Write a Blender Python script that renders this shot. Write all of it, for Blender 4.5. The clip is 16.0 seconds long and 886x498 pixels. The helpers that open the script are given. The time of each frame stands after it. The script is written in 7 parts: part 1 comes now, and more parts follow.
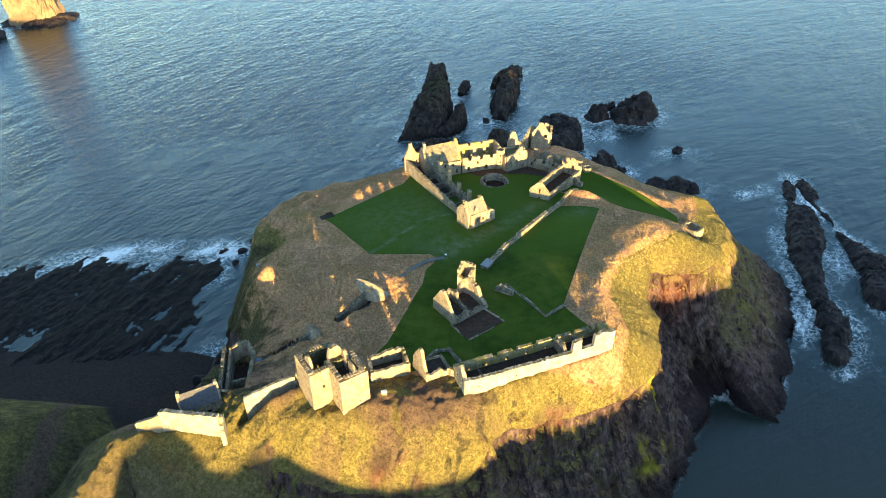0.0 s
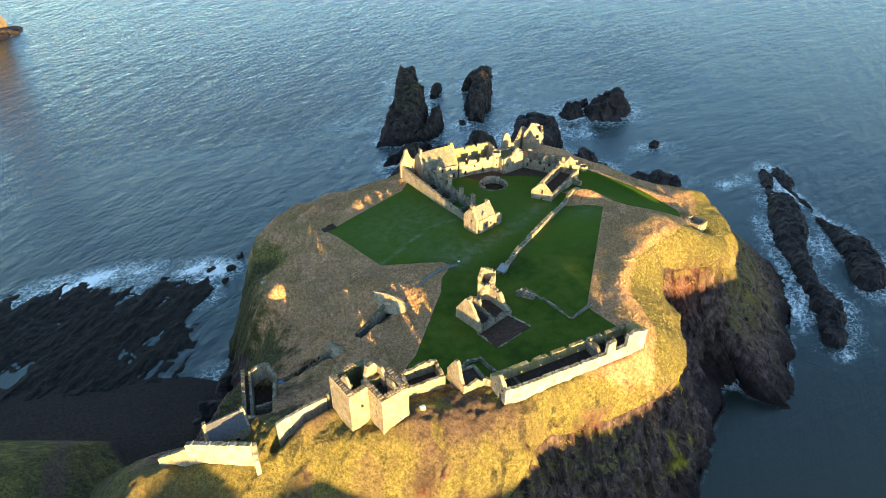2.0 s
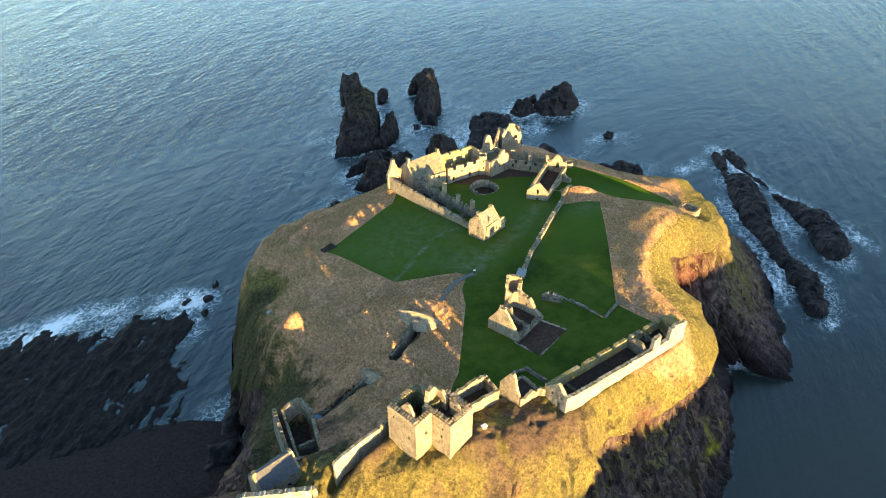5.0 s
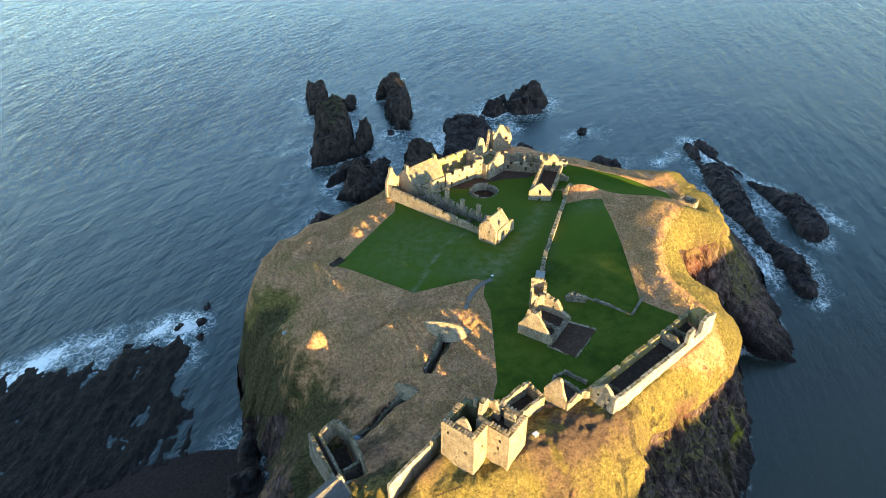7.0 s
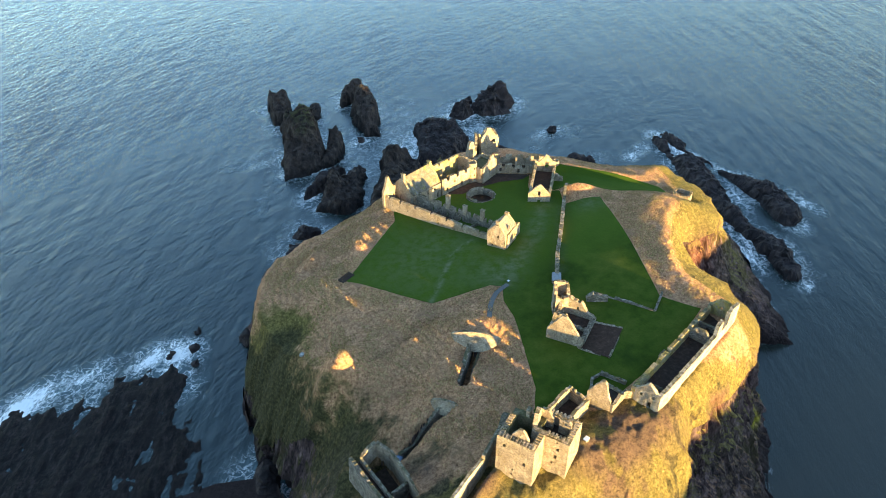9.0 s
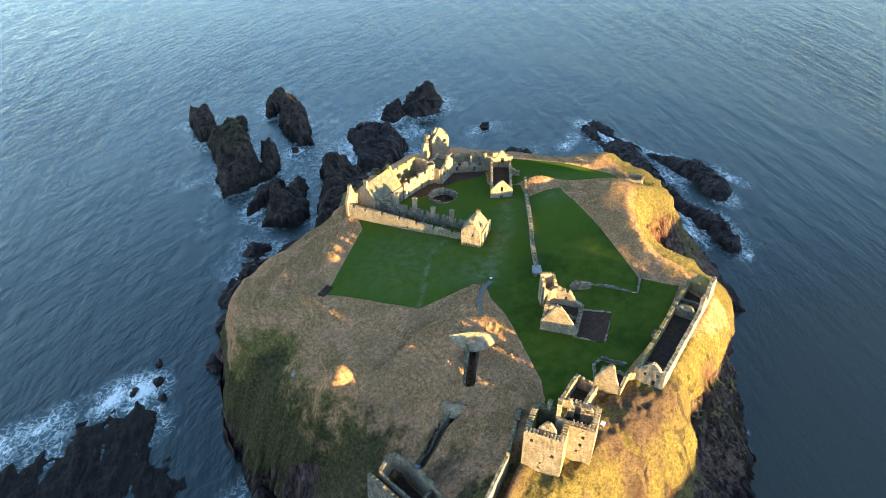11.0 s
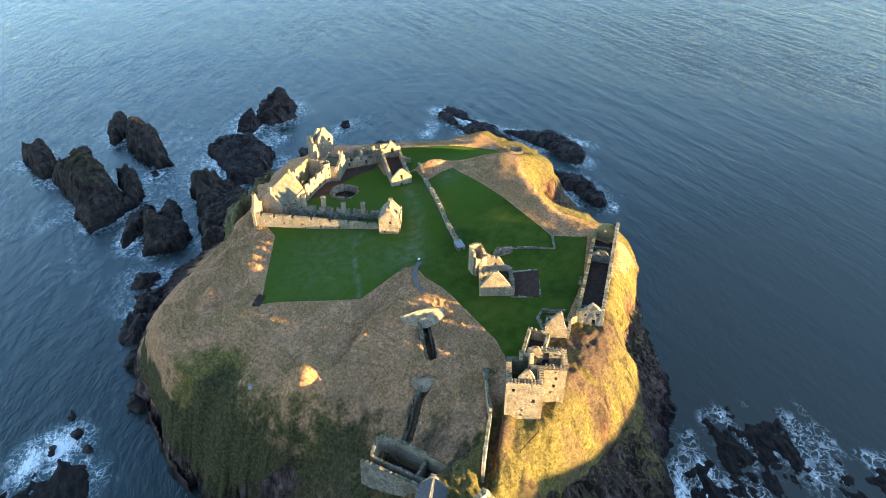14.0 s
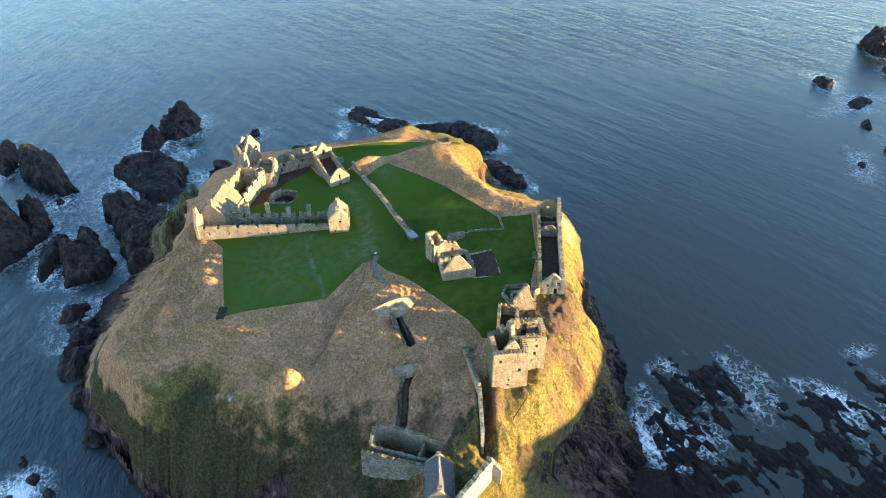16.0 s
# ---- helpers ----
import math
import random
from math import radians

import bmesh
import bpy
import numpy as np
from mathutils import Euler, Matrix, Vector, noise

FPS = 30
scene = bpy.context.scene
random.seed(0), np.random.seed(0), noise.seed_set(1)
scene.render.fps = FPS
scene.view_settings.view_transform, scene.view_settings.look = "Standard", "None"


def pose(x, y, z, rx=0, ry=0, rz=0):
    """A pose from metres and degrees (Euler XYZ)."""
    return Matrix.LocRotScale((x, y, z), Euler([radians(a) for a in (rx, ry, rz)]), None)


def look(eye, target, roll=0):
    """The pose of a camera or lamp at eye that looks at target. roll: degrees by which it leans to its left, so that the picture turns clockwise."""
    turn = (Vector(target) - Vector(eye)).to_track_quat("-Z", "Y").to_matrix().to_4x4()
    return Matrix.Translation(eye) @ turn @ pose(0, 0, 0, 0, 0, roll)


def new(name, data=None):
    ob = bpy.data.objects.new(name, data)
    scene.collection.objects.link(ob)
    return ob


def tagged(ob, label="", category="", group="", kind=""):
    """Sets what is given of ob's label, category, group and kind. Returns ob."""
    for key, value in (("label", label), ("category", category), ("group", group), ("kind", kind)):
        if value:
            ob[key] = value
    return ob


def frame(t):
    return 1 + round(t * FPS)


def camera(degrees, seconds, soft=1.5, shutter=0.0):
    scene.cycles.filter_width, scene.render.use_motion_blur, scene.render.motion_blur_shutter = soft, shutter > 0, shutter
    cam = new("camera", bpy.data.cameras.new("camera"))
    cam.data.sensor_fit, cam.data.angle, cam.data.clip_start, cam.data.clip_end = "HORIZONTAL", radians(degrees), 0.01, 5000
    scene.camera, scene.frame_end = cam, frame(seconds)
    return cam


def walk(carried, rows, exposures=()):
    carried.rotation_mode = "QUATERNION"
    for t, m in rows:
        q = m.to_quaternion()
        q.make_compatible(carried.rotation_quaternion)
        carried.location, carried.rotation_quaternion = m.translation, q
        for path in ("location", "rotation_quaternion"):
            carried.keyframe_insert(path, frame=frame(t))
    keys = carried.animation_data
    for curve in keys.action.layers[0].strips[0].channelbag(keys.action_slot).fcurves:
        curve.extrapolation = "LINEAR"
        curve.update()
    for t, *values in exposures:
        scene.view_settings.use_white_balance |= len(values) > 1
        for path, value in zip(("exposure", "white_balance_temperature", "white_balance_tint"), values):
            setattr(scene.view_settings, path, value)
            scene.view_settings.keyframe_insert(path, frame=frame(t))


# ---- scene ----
cam = camera(65.1, 16.0, soft=0.75)
METRES, EYE, TILT, LEAN, TURN = 180.0, 194.0, -36.0, 0.0, 0.0
ROWS = [
    (0.0, 0.0, 0.0, 0.0, 0.0, 0.0, -0.0),
    (0.5, -0.0288, 0.0057, 0.0031, -0.79, 0.02, 0.63),
    (1.0, -0.0578, 0.012, 0.0067, -1.85, 0.02, 1.42),
    (1.5, -0.0866, 0.0189, 0.0106, -3.01, 0.01, 2.26),
    (2.0, -0.1158, 0.0266, 0.0147, -4.15, -0.02, 3.09),
    (2.5, -0.1451, 0.0348, 0.0198, -5.29, -0.07, 3.91),
    (3.0, -0.1741, 0.0439, 0.0254, -6.41, -0.16, 4.71),
    (3.5, -0.2028, 0.054, 0.0307, -7.56, -0.23, 5.56),
    (4.0, -0.2318, 0.0645, 0.0367, -8.78, -0.35, 6.42),
    (6.5, -0.3787, 0.121, 0.0753, -15.11, -1.24, 10.96),
    (7.0, -0.4077, 0.1346, 0.0843, -16.17, -1.42, 11.73),
    (7.5, -0.4361, 0.1488, 0.0938, -17.38, -1.64, 12.58),
    (8.0, -0.4643, 0.1637, 0.1036, -18.7, -1.9, 13.45),
    (10.5, -0.5995, 0.2398, 0.1585, -27.02, -4.09, 18.53),
    (11.0, -0.6258, 0.2515, 0.1676, -29.69, -4.96, 20.03),
    (11.5, -0.6525, 0.2614, 0.1748, -32.47, -5.91, 21.51),
    (12.0, -0.679, 0.2697, 0.1818, -35.13, -6.87, 22.84),
    (12.5, -0.7052, 0.278, 0.188, -37.66, -7.83, 24.06),
    (13.0, -0.7315, 0.287, 0.1945, -40.25, -8.87, 25.28),
    (13.5, -0.7587, 0.2967, 0.2025, -43.03, -10.08, 26.47),
    (14.0, -0.7858, 0.3077, 0.2116, -45.94, -11.43, 27.68),
    (14.5, -0.8117, 0.3206, 0.2218, -48.94, -12.85, 28.86),
    (15.0, -0.8367, 0.335, 0.2334, -51.97, -14.33, 29.97),
    (15.5, -0.8606, 0.3507, 0.2461, -54.81, -15.76, 30.93),
    (16.0, -0.883, 0.3675, 0.2597, -57.68, -17.25, 31.83),
]
walk(cam, [(t, pose(0, 0, EYE, TILT, LEAN, TURN) @ pose(METRES * x, METRES * y, METRES * z, 90 + pitch, roll, yaw)) for t, x, y, z, yaw, pitch, roll in ROWS], exposures=[(0.0, 2.82, 6540, 10.0), (3.5, 2.86, 6640, 12.0), (7.0, 2.93, 6620, 13.0), (11.0, 3.05, 6540, 15.0), (13.5, 3.08, 6330, 15.5), (16.0, 3.13, 6230, 16.0)])


# ---------------------------------------------------------------- world, sun, exposure
SUN_TO = Vector((0.32, -0.95, 0.0)).normalized()
SUN_ELEV = radians(5.3)
SUN_ROT = math.atan2(SUN_TO.x, SUN_TO.y)
world = bpy.data.worlds.new("world")
scene.world = world
world.use_nodes = True
wn = world.node_tree
wn.nodes.clear()
sky = wn.nodes.new("ShaderNodeTexSky")
sky.sky_type = "NISHITA"
sky.sun_disc = False
sky.sun_elevation, sky.sun_rotation = SUN_ELEV, SUN_ROT
sky.air_density, sky.dust_density, sky.ozone_density = 1.0, 0.1, 2.2
bg = wn.nodes.new("ShaderNodeBackground")
bg.inputs["Strength"].default_value = 0.116
wout = wn.nodes.new("ShaderNodeOutputWorld")
wn.links.new(sky.outputs[0], bg.inputs["Color"])
wn.links.new(bg.outputs[0], wout.inputs[0])

sun_data = bpy.data.lights.new("sun", "SUN")
sun_data.energy, sun_data.angle, sun_data.color = 3.6, radians(0.55), (1.0, 0.715, 0.28)
sun = new("sun", sun_data)
sun_dir = Vector((SUN_TO.x * math.cos(SUN_ELEV), SUN_TO.y * math.cos(SUN_ELEV), math.sin(SUN_ELEV)))
sun.matrix_world = look(sun_dir * 900, (0, 0, 0))


# ---------------------------------------------------------------- arithmetic helpers
def lattice(x, y, seed):
    """Smooth value noise in -1..1 on arrays."""
    xi, yi = np.floor(x).astype(np.int64), np.floor(y).astype(np.int64)
    fx, fy = x - xi, y - yi
    fx, fy = fx * fx * fx * (fx * (fx * 6 - 15) + 10), fy * fy * fy * (fy * (fy * 6 - 15) + 10)

    def corner(a, b):
        h = (a * 374761393 + b * 668265263 + seed * 974634777) & 0x7FFFFFFF
        h = ((h ^ (h >> 13)) * 1274126177) & 0x7FFFFFFF
        h = ((h ^ (h >> 16)) * 668265263) & 0x7FFFFFFF
        return (h ^ (h >> 15)) % 65536 / 32768.0 - 1.0

    top = corner(xi, yi) * (1 - fx) + corner(xi + 1, yi) * fx
    low = corner(xi, yi + 1) * (1 - fx) + corner(xi + 1, yi + 1) * fx
    return top * (1 - fy) + low * fy


def fbm(x, y, size, octaves=4, seed=0, gain=0.5):
    total, amp, norm = 0.0, 1.0, 0.0
    for k in range(octaves):
        total = total + amp * lattice(x / size * 2 ** k + 17.3 * k, y / size * 2 ** k - 9.1 * k, seed + k)
        norm, amp = norm + amp, amp * gain
    return total / norm


def ridge(x, y, size, octaves=4, seed=0):
    total, amp, norm = 0.0, 1.0, 0.0
    for k in range(octaves):
        total = total + amp * (1 - 2 * np.abs(lattice(x / size * 2 ** k + 5.7 * k, y / size * 2 ** k + 3.3 * k, seed + k)))
        norm, amp = norm + amp, amp * 0.5
    return total / norm


def lattice3(x, y, z, seed):
    zi = np.floor(z).astype(np.int64)
    f = z - zi
    f = f * f * (3 - 2 * f)
    a = lattice(x + 31.7 * (zi % 64), y - 17.9 * (zi % 64), seed)
    zj = zi + 1
    b = lattice(x + 31.7 * (zj % 64), y - 17.9 * (zj % 64), seed)
    return a * (1 - f) + b * f


def fbm3(x, y, z, size, octaves=3, seed=0):
    total, amp, norm = 0.0, 1.0, 0.0
    for k in range(octaves):
        q = 2 ** k / size
        total, norm, amp = total + amp * lattice3(x * q + 7.7 * k, y * q - 3.1 * k, z * q + 1.3 * k, seed + k), norm + amp, amp * 0.5
    return total / norm


def smooth(a, b, x):
    s = np.clip((x - a) / (b - a), 0, 1)
    return s * s * (3 - 2 * s)


def to_outline(x, y, pts, closed=True):
    """Distance to a polyline of (x, y, value...) and the first value at its nearest place."""
    pts = [tuple(p) for p in pts]
    ends = pts[1:] + pts[:1] if closed else pts[1:]
    best, val = np.full(x.shape, 1e9), np.zeros(x.shape)
    for a, b in zip(pts, ends):
        dx, dy = b[0] - a[0], b[1] - a[1]
        s = np.clip(((x - a[0]) * dx + (y - a[1]) * dy) / (dx * dx + dy * dy + 1e-9), 0, 1)
        d = np.hypot(x - a[0] - s * dx, y - a[1] - s * dy)
        near = d < best
        best = np.where(near, d, best)
        if len(a) > 2:
            val = np.where(near, a[2] + s * (b[2] - a[2]), val)
    return best, val


def inside(x, y, pts):
    res = np.zeros(x.shape, bool)
    n = len(pts)
    for i in range(n):
        x0, y0, x1, y1 = pts[i][0], pts[i][1], pts[(i + 1) % n][0], pts[(i + 1) % n][1]
        if y0 != y1:
            res ^= ((y0 > y) != (y1 > y)) & (x < (x1 - x0) * (y - y0) / (y1 - y0) + x0)
    return res


def signed(x, y, pts):
    """Positive within the outline."""
    d = to_outline(x, y, [p[:2] for p in pts])[0]
    return np.where(inside(x, y, pts), d, -d)


# ---------------------------------------------------------------- materials
def shader(name, rough=0.9, specular=0.3):
    m = bpy.data.materials.new(name)
    m.use_nodes = True
    nt = m.node_tree
    b = nt.nodes["Principled BSDF"]
    b.inputs["Roughness"].default_value = rough
    b.inputs["Specular IOR Level"].default_value = specular
    return m, nt, b


def node(nt, kind, **ins):
    n = nt.nodes.new(kind)
    for key, value in ins.items():
        if key in n.inputs:
            n.inputs[key].default_value = value
    return n


def coords(nt, scale=(1, 1, 1), turn=0.0):
    g = nt.nodes.new("ShaderNodeNewGeometry")
    mp = nt.nodes.new("ShaderNodeMapping")
    mp.inputs["Scale"].default_value = scale
    mp.inputs["Rotation"].default_value = (0, 0, turn)
    nt.links.new(g.outputs["Position"], mp.inputs["Vector"])
    return mp.outputs[0]


def along(nt, length, width, turn):
    """Coordinates drawn out along a direction, for strata and streaks."""
    g = nt.nodes.new("ShaderNodeNewGeometry")
    mp = nt.nodes.new("ShaderNodeMapping")
    mp.vector_type = "TEXTURE"
    mp.inputs["Scale"].default_value = (length, width, 3.0)
    mp.inputs["Rotation"].default_value = (0, 0, turn)
    nt.links.new(g.outputs["Position"], mp.inputs["Vector"])
    return mp.outputs[0]


def noise_tex(nt, vec, scale, detail=6, rough=0.6):
    n = nt.nodes.new("ShaderNodeTexNoise")
    n.inputs["Scale"].default_value, n.inputs["Detail"].default_value, n.inputs["Roughness"].default_value = scale, detail, rough
    nt.links.new(vec, n.inputs["Vector"])
    return n.outputs[0]


def ramp(nt, fac, stops):
    r = nt.nodes.new("ShaderNodeValToRGB")
    while len(r.color_ramp.elements) < len(stops):
        r.color_ramp.elements.new(0.5)
    for e, (p, c) in zip(r.color_ramp.elements, stops):
        e.position = p
        e.color = (*c, 1) if len(c) == 3 else c
    nt.links.new(fac, r.inputs[0])
    return r.outputs[0]


def grey(nt, fac, a, b, lo=0.0, hi=1.0):
    r = nt.nodes.new("ShaderNodeMapRange")
    r.interpolation_type = "SMOOTHSTEP"
    for key, value in (("From Min", a), ("From Max", b), ("To Min", lo), ("To Max", hi)):
        r.inputs[key].default_value = value
    nt.links.new(fac, r.inputs["Value"])
    return r.outputs["Result"]


def mix(nt, fac, a, b, mode="MIX"):
    n = nt.nodes.new("ShaderNodeMix")
    n.data_type, n.blend_type = "RGBA", mode
    for sock, v in ((n.inputs[0], fac), (n.inputs[6], a), (n.inputs[7], b)):
        if isinstance(v, bpy.types.NodeSocket):
            nt.links.new(v, sock)
        elif isinstance(v, (int, float)):
            sock.default_value = v
        else:
            sock.default_value = (*v, 1)
    return n.outputs[2]


def sums(nt, op, a, b):
    n = nt.nodes.new("ShaderNodeMath")
    n.operation = op
    for sock, v in ((n.inputs[0], a), (n.inputs[1], b)):
        if isinstance(v, bpy.types.NodeSocket):
            nt.links.new(v, sock)
        else:
            sock.default_value = v
    return n.outputs[0]


def bump(nt, b, height, strength, distance):
    n = nt.nodes.new("ShaderNodeBump")
    n.inputs["Strength"].default_value, n.inputs["Distance"].default_value = strength, distance
    nt.links.new(height, n.inputs["Height"])
    nt.links.new(n.outputs[0], b.inputs["Normal"])


def attribute(nt, name):
    a = nt.nodes.new("ShaderNodeAttribute")
    a.attribute_name = name
    return a.outputs["Fac"]


def stone_material(name, tones, lichen=0.35, lichen_colour=(0.42, 0.33, 0.05), size=1.0):
    """Rubble masonry: stones told apart by tone and recessed joints, weathered in patches, with lichen."""
    m, nt, b = shader(name, 0.92, 0.2)
    v = coords(nt, (1, 1, 1.7))
    cells = nt.nodes.new("ShaderNodeTexVoronoi")
    cells.inputs["Scale"].default_value = 2.0 / size
    nt.links.new(v, cells.inputs["Vector"])
    edge = nt.nodes.new("ShaderNodeTexVoronoi")
    edge.feature = "DISTANCE_TO_EDGE"
    edge.inputs["Scale"].default_value = 2.0 / size
    nt.links.new(v, edge.inputs["Vector"])
    split = nt.nodes.new("ShaderNodeSeparateColor")
    nt.links.new(cells.outputs["Color"], split.inputs[0])
    col = ramp(nt, split.outputs[0], [(0.0, tones[0]), (0.5, tones[1]), (1.0, tones[2])])
    patch = noise_tex(nt, coords(nt), 0.35, 7, 0.65)
    col = mix(nt, grey(nt, patch, 0.44, 0.60, 0, 0.65), col, tones[3])
    streak = noise_tex(nt, coords(nt, (1.1, 1.1, 0.18)), 1.0, 5, 0.6)
    col = mix(nt, grey(nt, streak, 0.5, 0.70, 0, 0.42), col, (0.10, 0.085, 0.065))
    if lichen:
        spots = noise_tex(nt, coords(nt), 0.8, 8, 0.7)
        col = mix(nt, grey(nt, spots, 0.55, 0.68, 0, lichen), col, lichen_colour)
    g = nt.nodes.new("ShaderNodeNewGeometry")
    up = nt.nodes.new("ShaderNodeSeparateXYZ")
    nt.links.new(g.outputs["True Normal"], up.inputs[0])
    mossy = sums(nt, "MULTIPLY", grey(nt, up.outputs[2], 0.55, 0.85), grey(nt, noise_tex(nt, coords(nt), 0.6, 7, 0.7), 0.40, 0.58, 0, 0.8))
    col = mix(nt, mossy, col, (0.075, 0.070, 0.024))
    joints = grey(nt, edge.outputs["Distance"], 0.0, 0.07)
    col = mix(nt, joints, mix(nt, 0.55, col, (0.05, 0.045, 0.04)), col)
    nt.links.new(col, b.inputs["Base Color"])
    rough = noise_tex(nt, coords(nt), 3.0, 6, 0.7)
    bump(nt, b, sums(nt, "ADD", joints, sums(nt, "MULTIPLY", rough, 1.2)), 0.9, 0.14)
    return m


STONE = stone_material("rubble_stone", [(0.38, 0.300, 0.210), (0.53, 0.430, 0.312), (0.29, 0.222, 0.152), (0.28, 0.21, 0.138)])
STONE_DARK = stone_material("weathered_stone", [(0.24, 0.20, 0.155), (0.42, 0.36, 0.28), (0.12, 0.10, 0.08), (0.13, 0.11, 0.085)], 0.25, (0.22, 0.22, 0.08))
STONE_LICHEN = stone_material("lichened_stone", [(0.36, 0.29, 0.18), (0.43, 0.35, 0.22), (0.33, 0.26, 0.15), (0.42, 0.32, 0.06)], 0.9, (0.50, 0.38, 0.03))
HARLING = stone_material("pale_render", [(0.50, 0.43, 0.325), (0.55, 0.475, 0.365), (0.42, 0.35, 0.255), (0.33, 0.27, 0.19)], 0.2, size=1.6)

STONE_MOSS = stone_material("mossy_stone", [(0.17, 0.155, 0.085), (0.23, 0.205, 0.12), (0.12, 0.115, 0.055), (0.075, 0.085, 0.022)], 0.6, (0.16, 0.15, 0.025))


def slate_material():
    m, nt, b = shader("stone_slates", 0.75, 0.35)
    br = nt.nodes.new("ShaderNodeTexBrick")
    nt.links.new(coords(nt, (1.0, 1.0, 1.0)), br.inputs["Vector"])
    br.inputs["Scale"].default_value = 2.2
    br.inputs["Color1"].default_value = (0.20, 0.18, 0.15, 1)
    br.inputs["Color2"].default_value = (0.27, 0.24, 0.20, 1)
    br.inputs["Mortar"].default_value = (0.06, 0.055, 0.05, 1)
    br.inputs["Mortar Size"].default_value = 0.03
    n = noise_tex(nt, coords(nt), 0.7, 7, 0.65)
    col = mix(nt, grey(nt, n, 0.45, 0.7, 0, 0.6), br.outputs[0], (0.30, 0.25, 0.12))
    nt.links.new(col, b.inputs["Base Color"])
    bump(nt, b, sums(nt, "ADD", br.outputs[1], n), 0.6, 0.08)
    return m


SLATE = slate_material()


def rough_material(name, stops, scale, bump_scale, depth, rough=0.95, stretch=(1, 1, 1)):
    m, nt, b = shader(name, rough, 0.2)
    n = noise_tex(nt, coords(nt, stretch), scale, 8, 0.65)
    nt.links.new(ramp(nt, n, stops), b.inputs["Base Color"])
    bump(nt, b, noise_tex(nt, coords(nt, stretch), bump_scale, 8, 0.7), 0.9, depth)
    return m


EARTH = rough_material("bare_earth", [(0.3, (0.026, 0.018, 0.014)), (0.55, (0.052, 0.034, 0.025)), (0.75, (0.09, 0.062, 0.046))], 0.9, 3.0, 0.12)
GRAVEL = rough_material("grey_gravel", [(0.3, (0.09, 0.085, 0.08)), (0.7, (0.17, 0.16, 0.15))], 3.0, 9.0, 0.05)


def shelf_material(name, strike):
    """Tidal rock in tilted beds: thin pale and dark bands along the strike, weed and wet gloss."""
    m, nt, b = shader(name, 0.88, 0.2)
    bands = noise_tex(nt, along(nt, 5.0, 1.5, strike), 1.0, 8, 0.72)
    grit = noise_tex(nt, coords(nt), 1.1, 8, 0.75)
    v = sums(nt, "ADD", sums(nt, "MULTIPLY", bands, 0.6), sums(nt, "MULTIPLY", grit, 0.4))
    col = ramp(nt, v, [(0.40, (0.003, 0.002, 0.002)), (0.49, (0.012, 0.008, 0.007)), (0.58, (0.034, 0.023, 0.020)), (0.70, (0.085, 0.062, 0.054))])
    weed = noise_tex(nt, coords(nt), 0.09, 5, 0.6)
    col = mix(nt, grey(nt, weed, 0.5, 0.62, 0, 0.6), col, (0.018, 0.012, 0.010))
    nt.links.new(col, b.inputs["Base Color"])
    bump(nt, b, v, 1.0, 0.9)
    return m


SEA_ROCK = rough_material("wet_dark_rock", [(0.28, (0.009, 0.007, 0.007)), (0.5, (0.031, 0.022, 0.021)), (0.72, (0.085, 0.060, 0.052))], 0.25, 0.8, 0.7, 0.75, (1, 1, 0.7))
def stack_material():
    """Dark weathered conglomerate, with thin turf on what lies level and high."""
    m, nt, b = shader("weathered_sea_stack_rock", 0.88, 0.2)
    n = noise_tex(nt, coords(nt, (1, 1, 0.6)), 0.3, 9, 0.72)
    col = ramp(nt, n, [(0.32, (0.008, 0.006, 0.006)), (0.46, (0.034, 0.024, 0.020)), (0.58, (0.070, 0.050, 0.040)), (0.74, (0.13, 0.094, 0.074))])
    g = nt.nodes.new("ShaderNodeNewGeometry")
    up, at = nt.nodes.new("ShaderNodeSeparateXYZ"), nt.nodes.new("ShaderNodeSeparateXYZ")
    nt.links.new(g.outputs["Normal"], up.inputs[0])
    nt.links.new(g.outputs["Position"], at.inputs[0])
    turf = sums(nt, "MULTIPLY", grey(nt, up.outputs[2], 0.45, 0.75), grey(nt, sums(nt, "ADD", at.outputs[2], sums(nt, "MULTIPLY", n, 12.0)), 19.0, 30.0, 0, 0.8))
    col = mix(nt, turf, col, (0.062, 0.060, 0.016))
    tide = grey(nt, sums(nt, "ADD", at.outputs[2], sums(nt, "MULTIPLY", n, 6.0)), 8.0, 3.5, 0, 0.75)
    col = mix(nt, tide, col, (0.010, 0.008, 0.008))
    nt.links.new(col, b.inputs["Base Color"])
    bump(nt, b, noise_tex(nt, coords(nt, (1, 1, 0.7)), 0.8, 8, 0.72), 1.0, 0.9)
    return m


STACK_ROCK = stack_material()
TURFED_ROCK = rough_material("turfed_rock", [(0.3, (0.035, 0.030, 0.016)), (0.48, (0.115, 0.095, 0.044)), (0.62, (0.19, 0.15, 0.075)), (0.78, (0.27, 0.20, 0.11))], 0.2, 0.7, 0.7)
DARK_PAINT = rough_material("dark_timber", [(0.3, (0.02, 0.015, 0.014)), (0.7, (0.05, 0.035, 0.03))], 2.0, 6.0, 0.02)
LEAD = rough_material("grey_lead_sheet", [(0.3, (0.17, 0.175, 0.18)), (0.7, (0.27, 0.275, 0.28))], 1.2, 4.0, 0.03, 0.5)
WHITE_PAINT = rough_material("white_paint", [(0.3, (0.62, 0.62, 0.60)), (0.7, (0.80, 0.80, 0.78))], 1.5, 5.0, 0.02, 0.6)
RUST = rough_material("rust_red_water", [(0.42, (0.018, 0.010, 0.007)), (0.55, (0.05, 0.022, 0.012)), (0.66, (0.20, 0.085, 0.03))], 0.22, 1.2, 0.03, 0.3)
